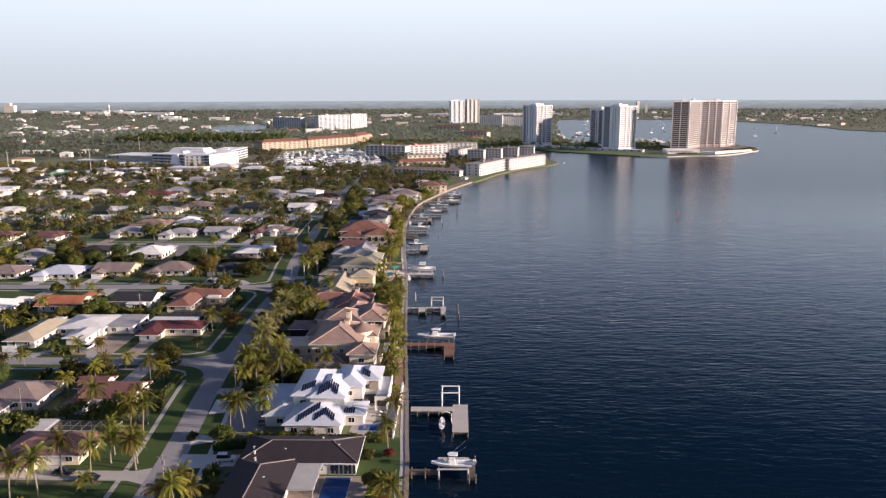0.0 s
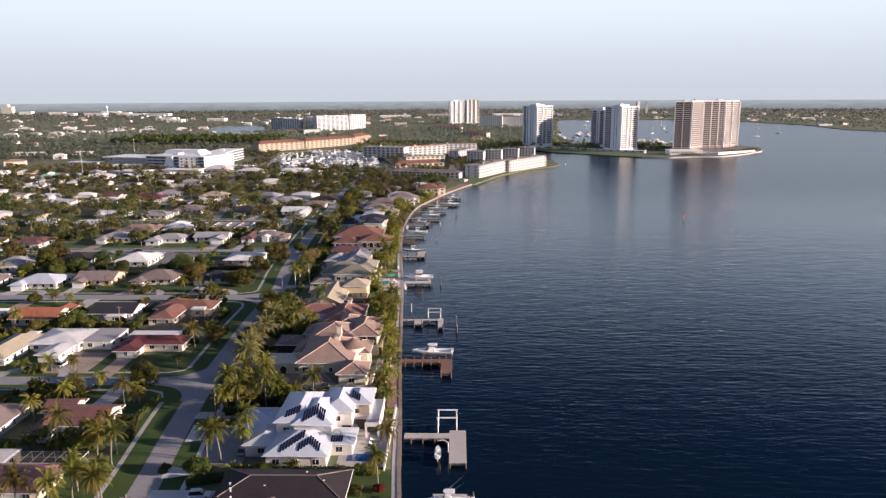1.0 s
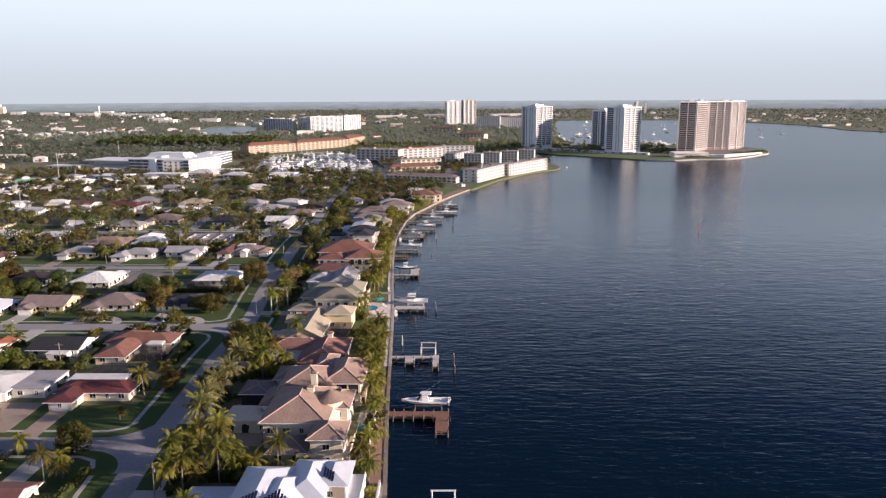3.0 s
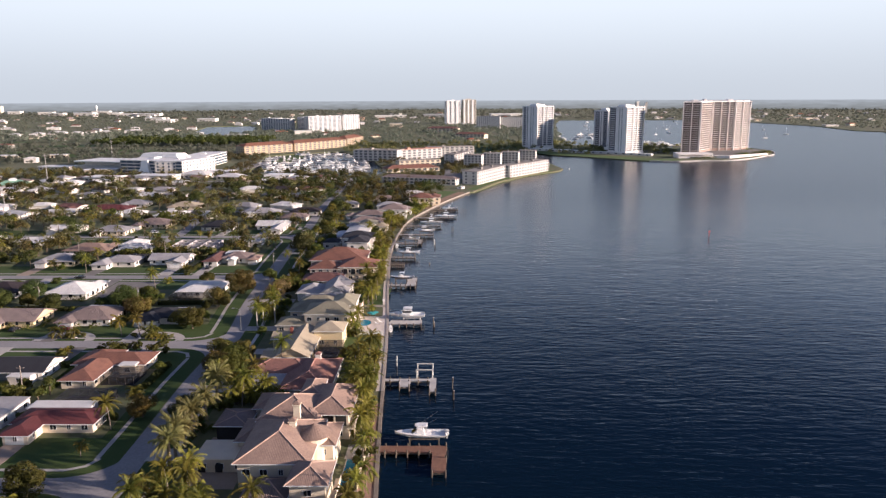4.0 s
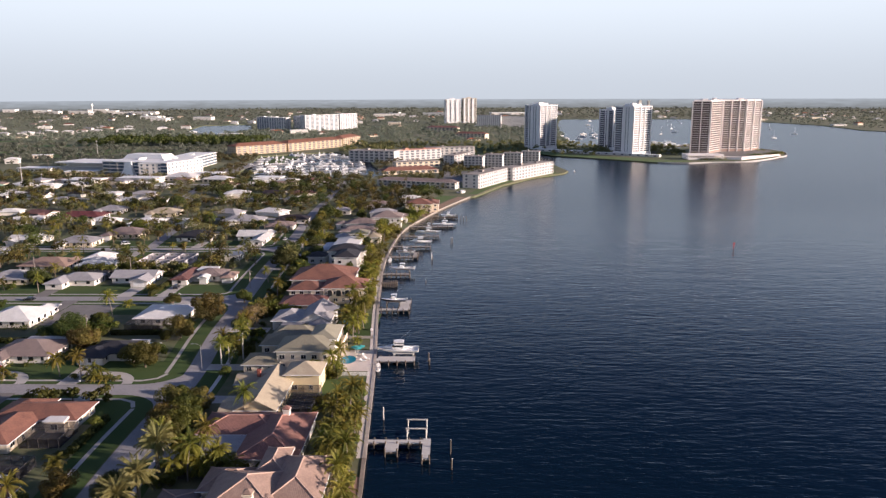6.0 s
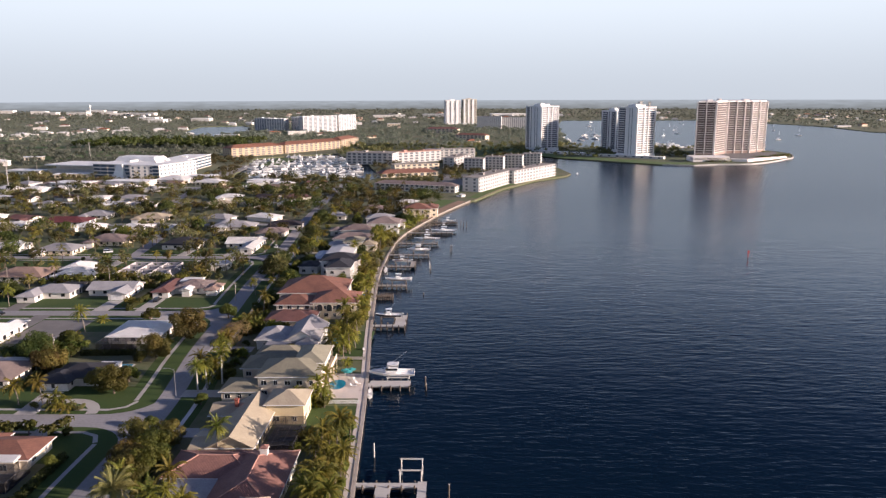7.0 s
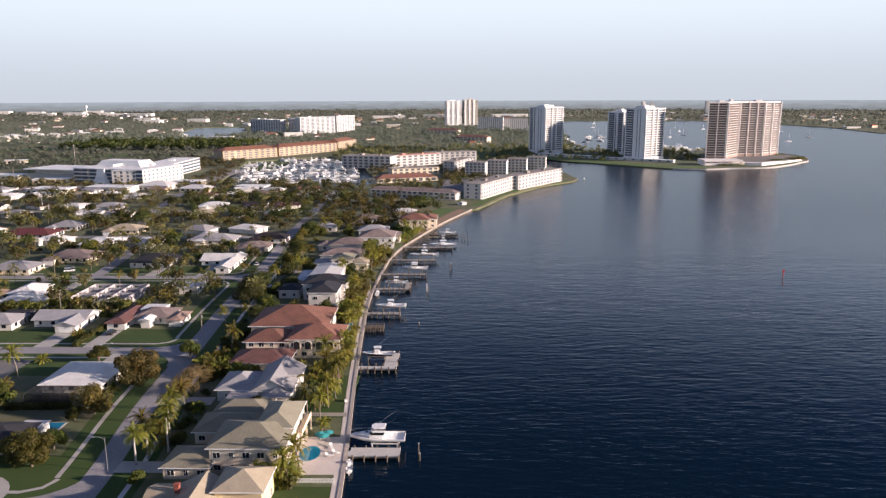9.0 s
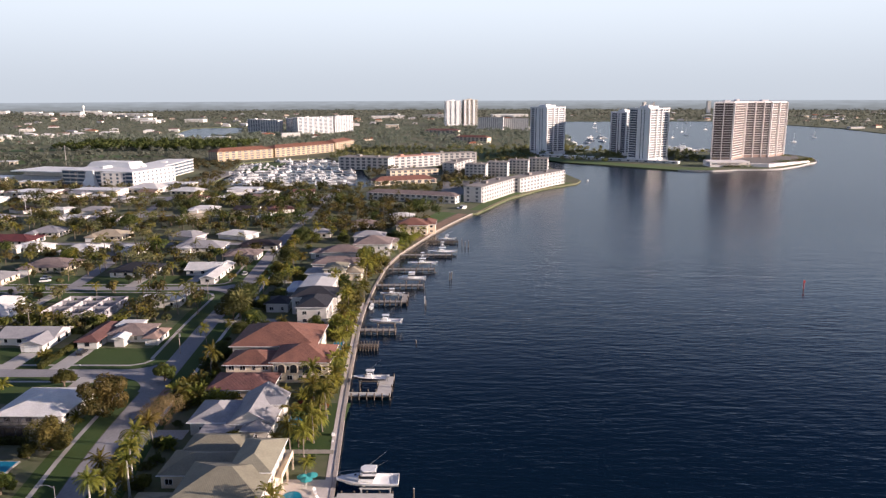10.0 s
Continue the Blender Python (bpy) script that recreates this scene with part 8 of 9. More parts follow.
dock("grey timber dock on dark piles", [(-30.0, -17.2, 437.6, 440.2)], along(-28, -17.4, 437.5, 6, 2.0) + along(-28, -17.4, 440.3, 6, 2.0), WOODG, PILE)
lift(-21, 444.4, 6, 4.4, 2.6, PILE)
boat(-21.6, 444.4, 2.1, 10.4, "white centre-console boat on a lift", 180, engines=3)
dock("grey timber dock with tall piles", [(-31.0, -18.0, 474.0, 476.4), (-18.0, -15.6, 474.0, 486)], along(-29, -18, 473.9, 6, 2.6) + along(-29, -18, 476.5, 6, 3.0) + [(-15.7, 474, 3.6), (-15.7, 480, 3.6), (-15.7, 486, 3.6)], WOODG, PILE)
lift(-22.4, 481, 6, 4.4, 3.4, PILE)
boat(-22.4, 481, 2.0, 8.6, "white boat on a lift among tall piles", 180)
boat(-29.2, 470.5, 0.0, 5.6, "small white boat moored at the seawall", 90, top=None, engines=1)
dock("grey timber dock on dark piles", [(-30.4, -9.8, 500.0, 502.4)], along(-28, -10, 499.9, 8, 2.0) + along(-28, -10, 502.5, 8, 2.0), WOODG, PILE)
lift(-15, 507, 6, 4.4, 2.6, PILE)
boat(-15.8, 507, 2.0, 11.0, "white cabin cruiser on a lift", 180, cabin=True)
dock("grey timber dock on dark piles", [(-28.0, -6.0, 530.0, 532.4)], along(-26, -6.2, 529.9, 8, 2.2) + along(-26, -6.2, 532.5, 8, 2.6), WOODG, PILE)
lift(-11, 537.6, 6, 4.6, 3.2, PILE)
boat(-12.4, 537.6, 2.0, 13.0, "white sport-fishing boat with a tower", 180, tower_=True)
dock("grey timber dock on dark piles", [(-24.0, 2.0, 562.0, 564.6)], along(-20, 2, 561.9, 8, 2.2) + along(-20, 2, 564.7, 8, 2.4), WOODG, PILE)
boat(-3.4, 571, 0.6, 14.0, "white motor yacht beside the dock", 180, tower_=True)
dock("dark timber dock on tall piles", [(-12.0, 5.5, 598.0, 601.0)], along(-9, 5.3, 597.9, 6, 3.0) + along(-9, 5.3, 601.1, 6, 3.4), PILE, PILE)
boat(-1.2, 606, 0.6, 9.0, "white boat beside the dock", 180)
boat(9.5, 722, 0.0, 15.0, "white motor yacht beside the shore of the flats", 125, cabin=True, engines=0)
boat(-26.0, 357.0, 0.0, 5.0, "small white boat moored at the seawall", 96, top=None, engines=1)
for i, (px, py, hgt) in enumerate(((7.5, 592.6, 3.6), (11, 588, 3.6), (9.2, 590.5, 3.0), (1.2, 515, 3.4), (2.0, 518, 3.0), (-8.6, 476.3, 3.2), (-8.0, 473, 2.4), (-9.6, 428, 1.2), (-5.0, 330, 2.8), (-4.6, 327, 1.8), (2.2, 269.3, 3.6), (-15.2, 287.5, 3.4), (2.5, 262, 2.6))):
    t = thing("mooring_pile", px, py, 0, "weathered timber mooring pile standing in the water", "mooring pile", "mooring piles")
    part("post", Shape().tube([(0, 0, -2), (0.06, 0, hgt)], [0.19, 0.16], 8), PILEW if i in (5, 11) else PILE, t)
    part("cap", Shape().tube([(0.06, 0, hgt), (0.06, 0, hgt + 0.22)], [0.18, 0.02], 8), PILEW, t)
mk = thing("channel_marker", 154, 500.5, 0, "red triangular channel marker on a pile in the bay", "channel marker")
part("post", Shape().tube([(0, 0, -3), (0, 0, 3.7)], [0.2, 0.18], 8), RED, mk)
part("sign", Shape().prism([(-0.45, -0.28), (0.45, -0.28), (0.45, -0.22), (-0.45, -0.22)], 2.6, 3.6), RED, mk)
# small white mark buoys and moored sailing boats in the inner bay
for x, y in ((133, 905), (26, 700 + 30)):
    if x > 60:
        t = thing("buoy", x, y, 0, "round white mooring buoy afloat", "buoy")
        part("float", Shape().tube([(0, 0, -0.4), (0, 0, 0.5), (0, 0, 1.4), (0, 0, 1.9)], [0.6, 1.0, 0.7, 0.1], 10), GEL, t)


def sailboat(x, y, rz):
    t = thing("sailing_boat", x, y, 0, "white sailing boat at anchor with bare mast", "sailing boat", "anchored sailing boats", rz)
    rings = []
    for k in range(8):
        u = k / 7
        w_ = 1.7 * math.sin(math.pi * min(0.98, 0.2 + u * 0.78)) + 0.05
        rings.append([(-6 + 12 * u, -w_, 1.2 + 0.3 * u), (-6 + 12 * u, -w_ * 0.7, 0.1), (-6 + 12 * u, w_ * 0.7, 0.1), (-6 + 12 * u, w_, 1.2 + 0.3 * u)])
    s = Shape().loft(rings)
    s.face(*rings[0])
    part("hull", s, GEL, t)
    part("cabin", Shape().loft([[(-2, -1, 1.3), (2.6, -0.8, 1.35), (2.6, 0.8, 1.35), (-2, 1, 1.3)], [(-1.7, -0.8, 2.0), (1.8, -0.6, 1.9), (1.8, 0.6, 1.9), (-1.7, 0.8, 2.0)]]).face((-1.7, -0.8, 2.0), (1.8, -0.6, 1.9), (1.8, 0.6, 1.9), (-1.7, 0.8, 2.0)), GEL, t)
    part("mast", Shape().tube([(0.8, 0, 1.2), (0.8, 0, 16)], [0.16, 0.1], 6), WHITE, t)
    part("boom", Shape().tube([(0.8, 0, 2.8), (-3.8, 0, 2.9)], [0.22, 0.16], 6), WHITE, t)


rb = random.Random(8)
for x, y in ((566, 2074), (700, 1636), (431, 1647), (391, 1754), (610, 1990), (330, 1900), (360, 2100), (450, 2250), (520, 1880), (300, 1700), (480, 1720), (560, 2350), (640, 2200), (690, 2400), (420, 2400), (350, 1560), (600, 1500), (740, 1850)):
    sailboat(x, y, rb.uniform(0, 360))


def yacht(x, y, L, rz, group, z=0.0):
    """A moored motor yacht seen from afar: hull, stepped deckhouse with a flybridge, and a dark band of windows."""
    t = thing("moored_yacht", x, y, z, "white motor yacht in the marina", "yacht", group, rz)
    rings = []
    for k in range(8):
        u = k / 7
        w_ = L * 0.13 * (1 - max(0, (u - 0.5) / 0.5) ** 2.2) + 0.03
        rings.append([(-L / 2 + L * u, -w_, 1.2 + 0.5 * u), (-L / 2 + L * u, -w_ * 0.8, 0.0), (-L / 2 + L * u, w_ * 0.8, 0.0), (-L / 2 + L * u, w_, 1.2 + 0.5 * u)])
    part("hull", Shape().loft(rings).face(*rings[0]), GEL, t)
    W = L * 0.095
    d = Shape().box(-L * 0.26, L * 0.12, -W, W, 1.2, 1.75).box(-L * 0.26, L * 0.08, -W, W, 2.25, 2.6).box(-L * 0.2, 0, -W * 0.85, W * 0.85, 2.6, 3.2)
    d.box(-L * 0.2, -L * 0.02, -W * 0.8, W * 0.8, 4.2, 4.3).box(-L * 0.19, -L * 0.17, -W * 0.7, W * 0.7, 3.2, 4.2)
    if L * 37 % 1 < 0.5:
        d.tube([(-L * 0.1, 0, 4.3), (-L * 0.1, 0, 5.5 + (L * 91 % 1) * 5)], [0.1, 0.05], 5)
    part("deckhouse", d, GEL, t)
    part("window_band", Shape().box(-L * 0.255, L * 0.1, -W * 0.98, W * 0.98, 1.75, 2.25), GLASS, t)
    return t


# marina: finger piers with moored yachts
rb = random.Random(21)
for row, (xa, xb, y, ang) in enumerate(((-212, -92, 878, 95), (-220, -95, 905, 88), (-228, -98, 935, 92), (-236, -104, 965, 90), (-240, -108, 998, 92), (-246, -112, 1030, 88), (-250, -122, 1062, 92), (-238, -138, 1096, 90), (-226, -156, 1130, 90))):
    t = thing("pier", (xa + xb) / 2, y + 9, 0, "long grey marina pier on piles", "pier", "marina piers")
    part("deck", Shape().box((xa - xb) / 2, (xb - xa) / 2, -1.2, 1.2, 0.8, 1.1), CONC, t)
    for k in range(5):
        part("piling", Shape().tube([((xa - xb) / 2 * (1 - k / 2), 1.4, -2), ((xa - xb) / 2 * (1 - k / 2), 1.4, 3)], [0.25, 0.22], 6), PILE, t)
    x = xa + 3
    while x < xb - 3:
        L = rb.uniform(9, 15)
        if in_poly(x, y, MARINA) and rb.random() < 0.62:
            yacht(x + rb.uniform(-1, 1), y + rb.uniform(-4, 4), L, ang + rb.uniform(-14, 14) + rb.choice((0, 90, 180, 270, 270, 90)), "yachts in the marina")
        x += rb.uniform(5.2, 7.2)
for k in range(28):
    x, y = rb.uniform(262, 372), rb.uniform(1294, 1380)
    yacht(x, y, rb.uniform(18, 30), rb.choice((5, 185)) + rb.uniform(-8, 8), "yachts behind the towers")
for k in range(14):
    yacht(rb.uniform(205, 300), rb.uniform(1420, 1800), rb.uniform(12, 24), rb.uniform(0, 360), "yachts behind the towers")


# ---- cars, poles and small things ----
def car(x, y, rz, paint, label, suv=False):
    t = thing("car", x, y, GZ + 0.06, label, "car", "parked cars", rz)
    Hb, Hr = (0.98, 1.78) if suv else (0.82, 1.42)
    s = Shape()
    outline = [(-2.3, 0.35), (-2.35, 0.75), (-2.2, Hb), (1.0, Hb), (2.15, Hb - 0.12), (2.32, 0.6), (2.28, 0.3)]
    rings = [[(px, yy, pz if abs(yy) < 0.9 else pz * 0.96 + 0.02) for px, pz in outline] for yy in (-0.92, -0.86, 0.86, 0.92)]
    s.loft(rings)
    s.face(*rings[0]).face(*reversed(rings[3]))
    part("body", s, paint, t)
    c = Shape()
    lo = [(-2.15 if suv else -1.9, -0.82, Hb), (0.95, -0.82, Hb), (0.95, 0.82, Hb), (-2.15 if suv else -1.9, 0.82, Hb)]
    hi = [(-1.95 if suv else -1.2, -0.66, Hr), (0.2, -0.66, Hr), (0.2, 0.66, Hr), (-1.95 if suv else -1.2, 0.66, Hr)]
    c.loft([lo, hi])
    part("glasshouse", c, GLASS, t)
    part("roof", Shape().loft([hi, [(a * 0.98, b * 0.97, d + 0.05) for a, b, d in hi]]).face(*[(a * 0.98, b * 0.97, d + 0.05) for a, b, d in hi]), paint, t)
    for wx in (-1.45, 1.42):
        for wy in (-0.84, 0.84):
            wh = part("wheel", Shape().tube([(wx, wy - 0.11, 0.33), (wx, wy + 0.11, 0.33)], [0.33, 0.33], 12), BLACK, t)
            part("rim", Shape().tube([(wx, wy - 0.125, 0.33), (wx, wy + 0.125, 0.33)], [0.2, 0.2], 10), METAL, wh)
    for wy in (-0.62, 0.62):
        part("headlight", Shape().box(2.2, 2.33, wy - 0.18, wy + 0.18, 0.58, 0.74), GLASS, t)


PW = mat("white_car_paint", (0.75, 0.75, 0.74), (0.70, 0.70, 0.69), rough=0.2, spec=0.6)
PK = mat("black_car_paint", (0.018, 0.018, 0.022), (0.025, 0.025, 0.03), rough=0.15, spec=0.6)
PR = mat("red_car_paint", (0.35, 0.02, 0.03), (0.3, 0.018, 0.025), rough=0.2, spec=0.6)
PS = mat("silver_car_paint", (0.42, 0.43, 0.45), (0.36, 0.37, 0.39), rough=0.25, metal=0.5)
for x, y, rz, pm, lab, suv in ((-50.2, 150.4, 5, PW, "white sport utility car on the drive", True), (-84, 144.0, 4, PK, "black saloon car on the street", False), (-77.4, 141.4, 182, PK, "black saloon car on the street", False), (-119, 225.4, 80, PW, "white saloon car on the drive", False),
                               (-101.2, 206.2, 95, PK, "dark car on the drive", True), (-103.6, 203.6, 92, PS, "silver car on the drive", False), (-137, 319.6, 2, PR, "red saloon car on the drive", False), (-154, 318.6, 85, PK, "dark car on the drive", False), (-169, 394.6, 178, PK, "dark car at the kerb", False),
                               (-116, 413.6, 90, PK, "dark car on the drive", True), (-52, 222, 60, PK, "black saloon car in the entry court", False), (-49, 226, 75, PK, "black saloon car in the entry court", False), (-182, 512, 30, PS, "silver car on the drive", False), (-179, 506, 20, PW, "white car on the drive", True),
                               (-47, 170, 90, PS, "grey car on the drive", False), (-93.5, 520, 92, PW, "white car on the drive", False), (-36, 436.5, 30, PW, "white car beside the house", False), (-200, 303, 0, PK, "dark car at the kerb", False), (-230, 206, 90, PW, "white car on the drive", False)):
    car(x, y, rz, pm, lab, suv)


def pole(x, y, hgt, transformer=False, arm=True):
    t = thing("utility_pole", x, y, GZ, "weathered wooden utility pole", "utility pole", "utility poles")
    part("post", Shape().tube([(0, 0, -0.5), (0.08, 0, hgt)], [0.17, 0.12], 8), POLEW, t)
    if arm:
        part("crossarm", Shape().box(-1.1, 1.1, -0.06, 0.06, hgt - 0.7, hgt - 0.55), POLEW, t)
        for k in (-1, 0, 1) if y < 300 else ():
            part("insulator", Shape().tube([(k * 0.95, 0, hgt - 0.55), (k * 0.95, 0, hgt - 0.3)], [0.06, 0.04], 6), GLASS, t)
    if transformer:
        part("transformer", Shape().tube([(0.32, 0, hgt - 2.3), (0.32, 0, hgt - 1.3)], [0.26, 0.26], 10), METAL, t)


for x, y, hh, tr in ((-109.5, 171.5, 8.5, False), (-59.8, 189.5, 8.0, True), (-59.5, 138, 8.0, True), (-117, 260.5, 9, False), (-160, 346, 9, True), (-200, 346, 9, False), (-121, 346, 9, True), (-145, 435, 9, False), (-84.5, 414, 8, True), (-190, 436, 9, False), (-215, 258, 9, False), (-96, 476, 8, False), (-250, 436, 10, False), (-300, 560, 11, False), (-380, 640, 12, False), (-420, 640, 12, False), (-470, 645, 12, False), (-330, 830, 16, False), (-410, 850, 18, False), (-440, 850, 18, False)):
    pole(x, y, hh, tr)
lp = thing("street_lamp", -73.0, 319, GZ, "grey street lamp with a curved arm", "street lamp")
part("post", Shape().tube([(0, 0, 0), (0, 0, 8)], [0.1, 0.08], 8), METAL, lp)
part("arm", Shape().tube([(0, 0, 7.6), (-1.2, 0, 8.2), (-2.2, 0, 8.2)], [0.06, 0.05, 0.05], 6), METAL, lp)
part("lamp_head", Shape().box(-2.8, -2.1, -0.15, 0.15, 8.1, 8.25), METAL, lp)


def pool(label, pts, m, name="pool"):
    t = thing(name, pts[0][0], pts[0][1], GZ, label, "pool", "garden pools")
    q = [(x - pts[0][0], y - pts[0][1]) for x, y in pts]
    cx, cy = sum(x for x, _ in q) / len(q), sum(y for _, y in q) / len(q)
    out = [(cx + (x - cx) * 1.1, cy + (y - cy) * 1.07) for x, y in q]
    part("coping", Shape().prism(out, -0.1, 0.10), CONC, t)
    part("water", Shape().prism(q, 0.02, 0.115), m, t)


def oval(cx, cy, a, b, n=16):
    return [(cx + a * math.cos(2 * math.pi * k / n), cy + b * math.sin(2 * math.pi * k / n)) for k in range(n)]


pool("rectangular deep blue pool behind the dark-roofed house", [(-26.4, 134.5), (-20.9, 134.5), (-20.9, 143.2), (-26.4, 143.2)], POOLBLUE)
pool("small dark blue pool by the white house", [(-22.5, 166), (-16.5, 166), (-16.5, 169.4), (-22.5, 169.4)], POOLBLUE)
pool("long turquoise pool by the villa", [(-21.7, 212.8), (-17.9, 212.8), (-17.9, 225), (-21.7, 225)], POOL)
pool("freeform turquoise pool on a tan terrace", oval(-30.0, 327.6, 2.4, 3.6), POOL)
pool("turquoise pool beside the lawn", oval(-36.5, 366, 2.2, 3.6), POOL)
pool("rectangular turquoise pool behind the red-roofed house", [(-36.8, 418), (-33.6, 418), (-33.6, 426), (-36.8, 426)], POOL)
pool("pale blue pool by the hedge", [(-105.3, 338.2), (-95.2, 338.2), (-95.2, 343.2), (-105.3, 343.2)], POOL)
pool("turquoise pool by the terrace", [(-38.5, 462), (-34.6, 462), (-34.6, 471), (-38.5, 471)], POOL)


MESHW = bpy.data.materials.new("insect_screen")
MESHW.use_nodes = True
_t, _m = MESHW.node_tree.nodes.new("ShaderNodeBsdfTransparent"), MESHW.node_tree.nodes.new("ShaderNodeMixShader")
MESHW.node_tree.nodes["Principled BSDF"].inputs["Base Color"].default_value = (0.025, 0.025, 0.027, 1)
MESHW.node_tree.nodes["Principled BSDF"].inputs["Roughness"].default_value = 0.8
_m.inputs["Fac"].default_value = 0.62
MESHW.node_tree.links.new(_t.outputs[0], _m.inputs[1])
MESHW.node_tree.links.new(MESHW.node_tree.nodes["Principled BSDF"].outputs[0], _m.inputs[2])
MESHW.node_tree.links.new(_m.outputs[0], MESHW.node_tree.nodes["Material Output"].inputs["Surface"])


def cage(x0, x1, y0, y1, hgt, label):
    """A screened pool enclosure: thin frame bars over a dark deck."""
    t = thing("pool_cage", x0, y0, GZ, label, "pool cage", "screened pool cages")
    W, D = x1 - x0, y1 - y0
    part("deck", Shape().box(0, W, 0, D, 0, 0.08), SCREEN, t)
    nx, ny = max(2, int(W / 2.4)), max(2, int(D / 2.4))
    part("screen", Shape().face((0, 0, hgt + 0.02), (W, 0, hgt + 0.02), (W, D, hgt + 0.02), (0, D, hgt + 0.02)).face((0, 0, 0.1), (W, 0, 0.1), (W, 0, hgt), (0, 0, hgt)).face((W, 0, 0.1), (W, D, 0.1), (W, D, hgt), (W, 0, hgt)), MESHW, t, "dark insect screen")
    for k in range(nx + 1):
        u = W * k / nx
        part("rafter", Shape().box(u - 0.05, u + 0.05, 0, D, hgt - 0.1, hgt).box(u - 0.05, u + 0.05, -0.05, 0.05, 0, hgt).box(u - 0.05, u + 0.05, D - 0.05, D + 0.05, 0, hgt), BRONZE if "dark" in label else WHITE, t)
    for k in range(ny + 1):
        v = D * k / ny
        part("purlin", Shape().box(0, W, v - 0.04, v + 0.04, hgt - 0.08, hgt - 0.01), BRONZE if "dark" in label else WHITE, t)
    return t


cage(-41.2, -33.6, 285.6, 301, 2.6, "dark bronze screened pool cage")
cage(-96.2, -80.6, 159.8, 165.2, 2.6, "white-framed screened pool cage behind the red roof")
cage(-112.8, -100.6, 355.4, 361.2, 2.5, "dark screened cage over a garden pool")
cage(-104, -90.5, 253.2, 260.5, 2.5, "dark screened cage over a garden pool")
cage(-99.2, -89.6, 268.6, 277.6, 2.5, "dark screened cage beside the red roof")
cage(-158, -144, 427.5, 434, 2.9, "dark screened cage over a garden pool")

# the roofless house being rebuilt, and the cleared lot
sh = thing("unfinished_house", -138.2, 459.5, GZ, "roofless house shell of bare grey block walls under construction", "house")
for x0, x1, y0, y1 in ((-11.6, 11.6, -11.5, -11.2), (-11.6, 11.6, 12.2, 12.5), (-11.6, -11.3, -11.2, 12.2), (11.3, 11.6, -11.2, 12.2), (-11.3, 11.3, -2.2, -1.9), (-3.5, -3.2, -11.2, 12.2), (4.2, 4.5, -11.2, 12.2), (-11.3, 11.3, 5.8, 6.1)):
    s = Shape()
    L, vert = max(x1 - x0, y1 - y0), (y1 - y0) > (x1 - x0)
    n = max(2, int(L / 3.6))
    for k in range(n):
        a, b = L * k / n, L * (k + 1) / n
        m_ = (a + b) / 2
        for lo, hi, z0, z1 in ((a, m_ - 0.65, 0, 3.0), (m_ + 0.65, b, 0, 3.0), (m_ - 0.65, m_ + 0.65, 0, 0.9), (m_ - 0.65, m_ + 0.65, 2.2, 3.0)):
            s.box(x0, x1, y0 + lo, y0 + hi, z0, z1) if vert else s.box(x0 + lo, x0 + hi, y0, y1, z0, z1)
    part("wall", s, BLOCKW, sh)
part("floor_slab", Shape().box(-12, 12, -12, 13, -0.1, 0.1), CONC, sh)
slab("cleared_lot", -148, -129, 362, 388, GREYPAVE, "grey concrete pad on a cleared lot")
# white garden wall, fences and loungers
fn = thing("fence", -35.5, 314.6, GZ, "white picket fence across the lawn", "fence")
for k in range(45):
    part("picket", Shape().box(k * 0.3, k * 0.3 + 0.18, -0.03, 0.03, 0, 1.1), WHITE, fn)
part("rail", Shape().box(0, 13.4, 0.03, 0.07, 0.3, 0.4).box(0, 13.4, 0.03, 0.07, 0.85, 0.95), WHITE, fn)
fn = thing("fence", -36.3, 347.4, GZ, "pale fence between two back lawns", "fence")
for k in range(7):
    part("post", Shape().box(k * 1.95, k * 1.95 + 0.12, -0.06, 0.06, 0, 1.3), WOODG, fn)
part("rail", Shape().box(0, 12, -0.04, 0.04, 0.2, 1.15), WOODG, fn)
gw = thing("garden_wall", -13.6, 161.6, GZ, "low white garden wall along the terrace", "wall")
part("wall", Shape().box(0, 0.3, 0, 33, 0, 1.1), WALLW, gw)
part("coping", Shape().box(-0.06, 0.36, -0.05, 33.05, 1.1, 1.2), WALLW, gw)
gw = thing("garden_wall", -18.0, 203, GZ, "pale garden wall with pillars by the promenade", "wall")
part("wall", Shape().box(0, 0.25, 0, 26, 0, 0.9), WALLC, gw)
for k in range(6):
    part("pillar", Shape().box(-0.15, 0.4, k * 5.1, k * 5.1 + 0.55, 0, 1.4), WALLC, gw)
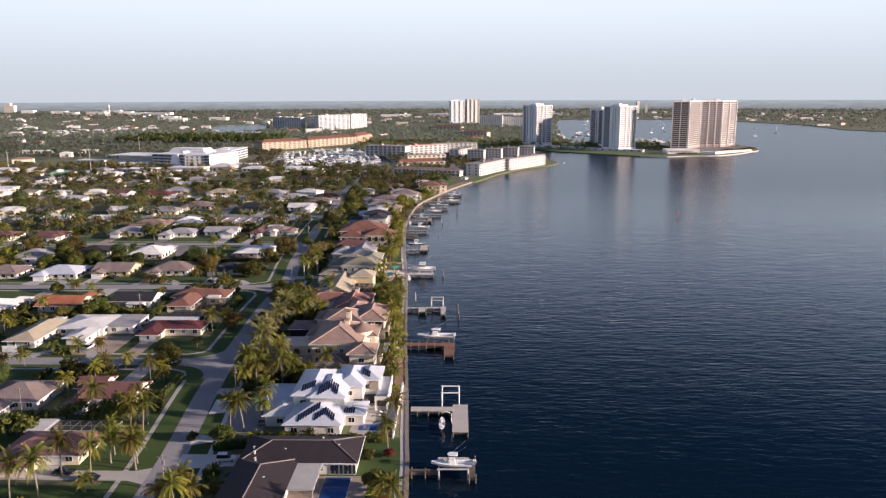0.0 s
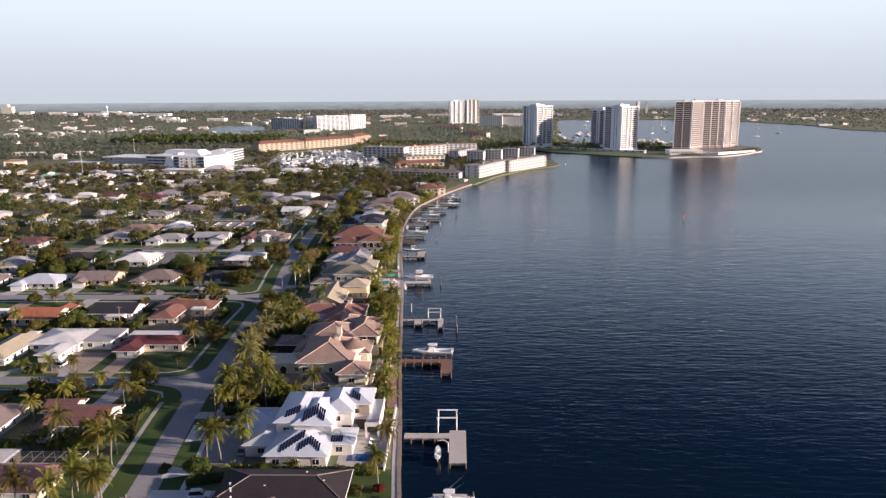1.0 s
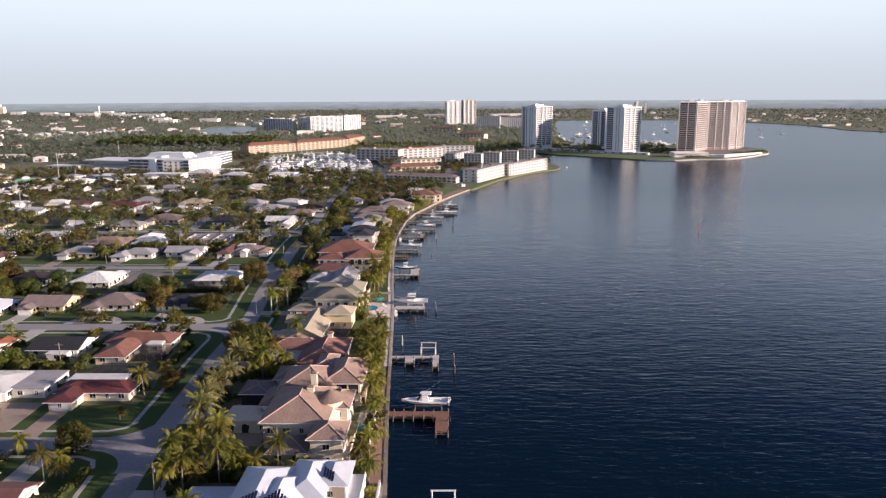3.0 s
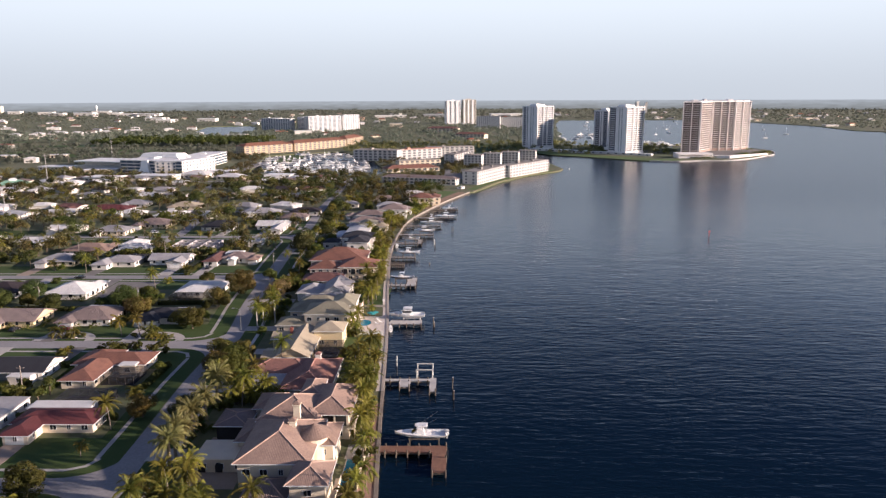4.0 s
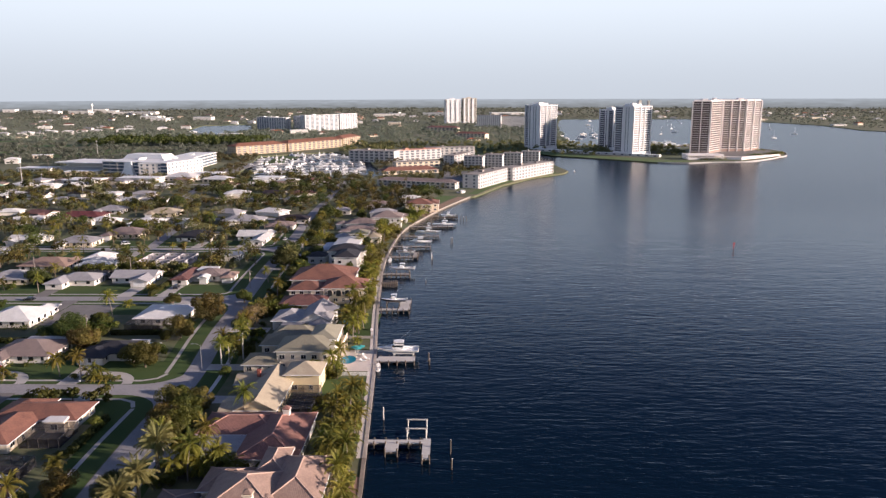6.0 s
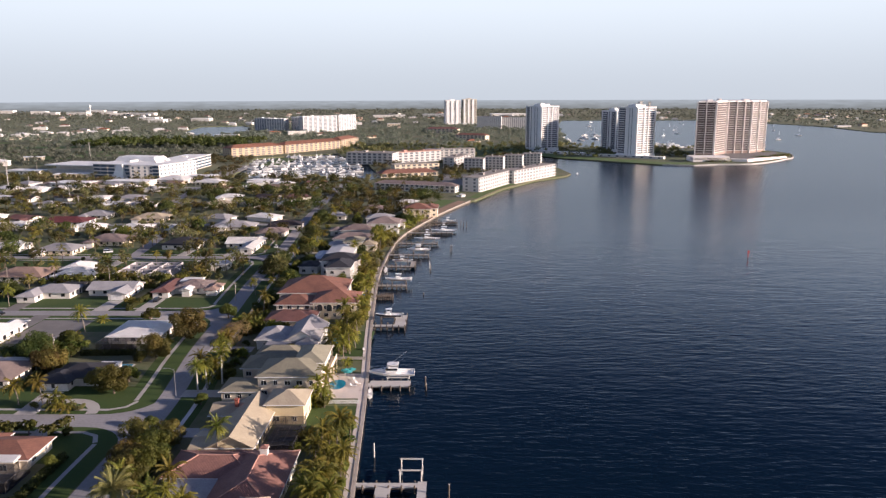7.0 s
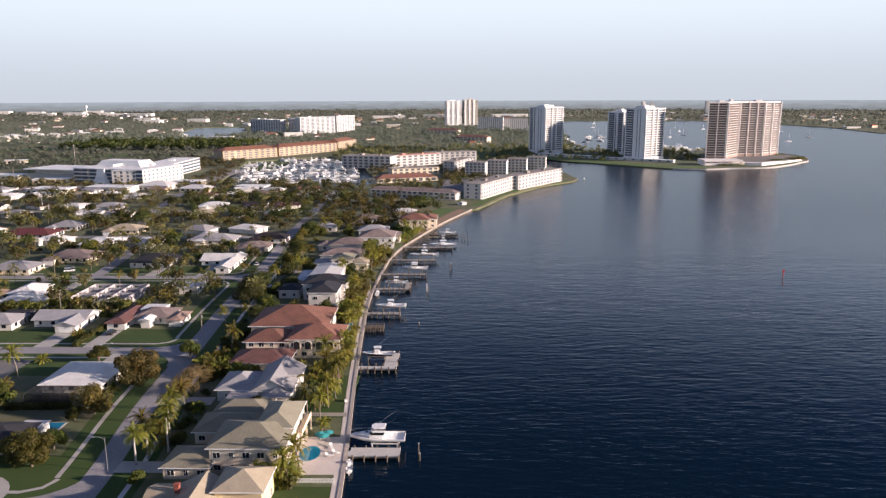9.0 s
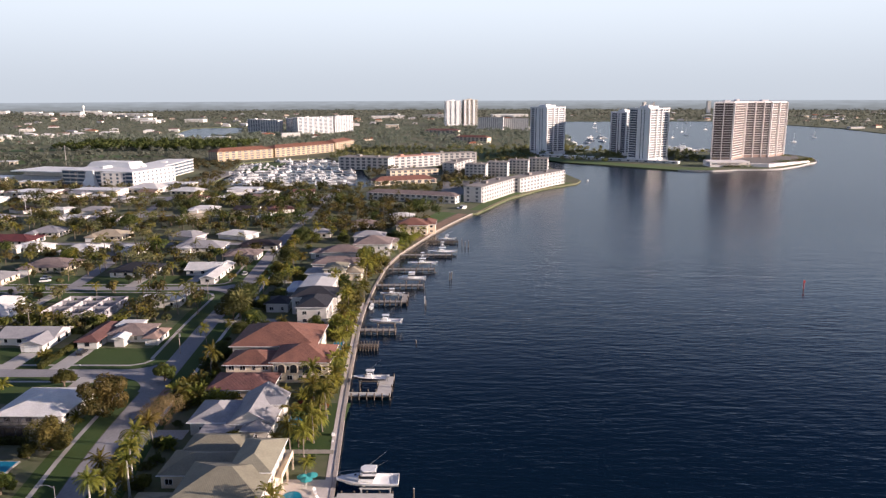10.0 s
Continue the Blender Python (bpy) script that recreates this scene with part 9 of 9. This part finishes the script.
for k, (x, y) in enumerate(((-28.5, 333.5), (-26.8, 334.2), (-27.6, 332.4))):
    t = thing("parasol", x, y, GZ + 0.06, "open turquoise garden parasol", "parasol", "parasols on the terrace")
    part("pole", Shape().tube([(0, 0, 0), (0, 0, 2.3)], [0.03, 0.03], 6), WHITE, t)
    c = Shape()
    for j in range(8):
        a, b = 2 * math.pi * j / 8, 2 * math.pi * (j + 1) / 8
        c.face((1.4 * math.cos(a), 1.4 * math.sin(a), 2.05), (1.4 * math.cos(b), 1.4 * math.sin(b), 2.05), (0, 0, 2.6))
    part("canopy", c, TURQ, t)
for k, (x, y, rz) in enumerate(((-25.5, 330.6, 20), (-24.0, 327.8, 60), (-25.2, 326.2, 80), (-18.8, 226.5, 0), (-20.3, 226.5, 0), (-17.2, 174, 90), (-17.2, 176, 90))):
    t = thing("sun_lounger", x, y, GZ + 0.06, "low sun lounger with a raised back", "lounger", "loungers on the terraces", rz)
    part("mattress", Shape().box(-0.33, 0.33, -0.9, 0.45, 0.28, 0.38), WHITE, t)
    part("backrest", Shape().loft([[(-0.33, 0.45, 0.28), (0.33, 0.45, 0.28), (0.33, 0.45, 0.38), (-0.33, 0.45, 0.38)], [(-0.33, 0.98, 0.72), (0.33, 0.98, 0.72), (0.33, 0.93, 0.8), (-0.33, 0.93, 0.8)]]), WHITE, t)
    for lx in (-0.28, 0.28):
        for ly in (-0.8, 0.4):
            part("leg", Shape().box(lx - 0.03, lx + 0.03, ly - 0.03, ly + 0.03, 0, 0.28), WOODB, t)
for x, y in ((-85.5, 207.2), (-104.0, 306.9), (-126, 307.4), (-140, 208.2), (-160, 307.4), (-110, 400.6)):
    t = thing("mailbox", x, y, GZ, "small mailbox on a dark post", "mailbox", "mailboxes at the kerb")
    part("post", Shape().box(-0.06, 0.06, -0.06, 0.06, 0, 1.1), BLACK, t)
    part("box", Shape().box(-0.25, 0.25, -0.12, 0.12, 1.1, 1.38), WHITE, t)

for cx, cy, r in ((-99.5, 307.6, 8.5), (-131, 307.4, 9.0), (-124, 215.8, 9.5), (-181, 307.4, 8.5)):
    arc = [(cx + r * math.cos(math.pi * k / 12), cy + r * 0.95 * math.sin(math.pi * k / 12)) for k in range(13)]
    structure("driveway", ribbon(arc, 3.0, GZ + 0.067), CONC, "pale curved driveway across the lawn")
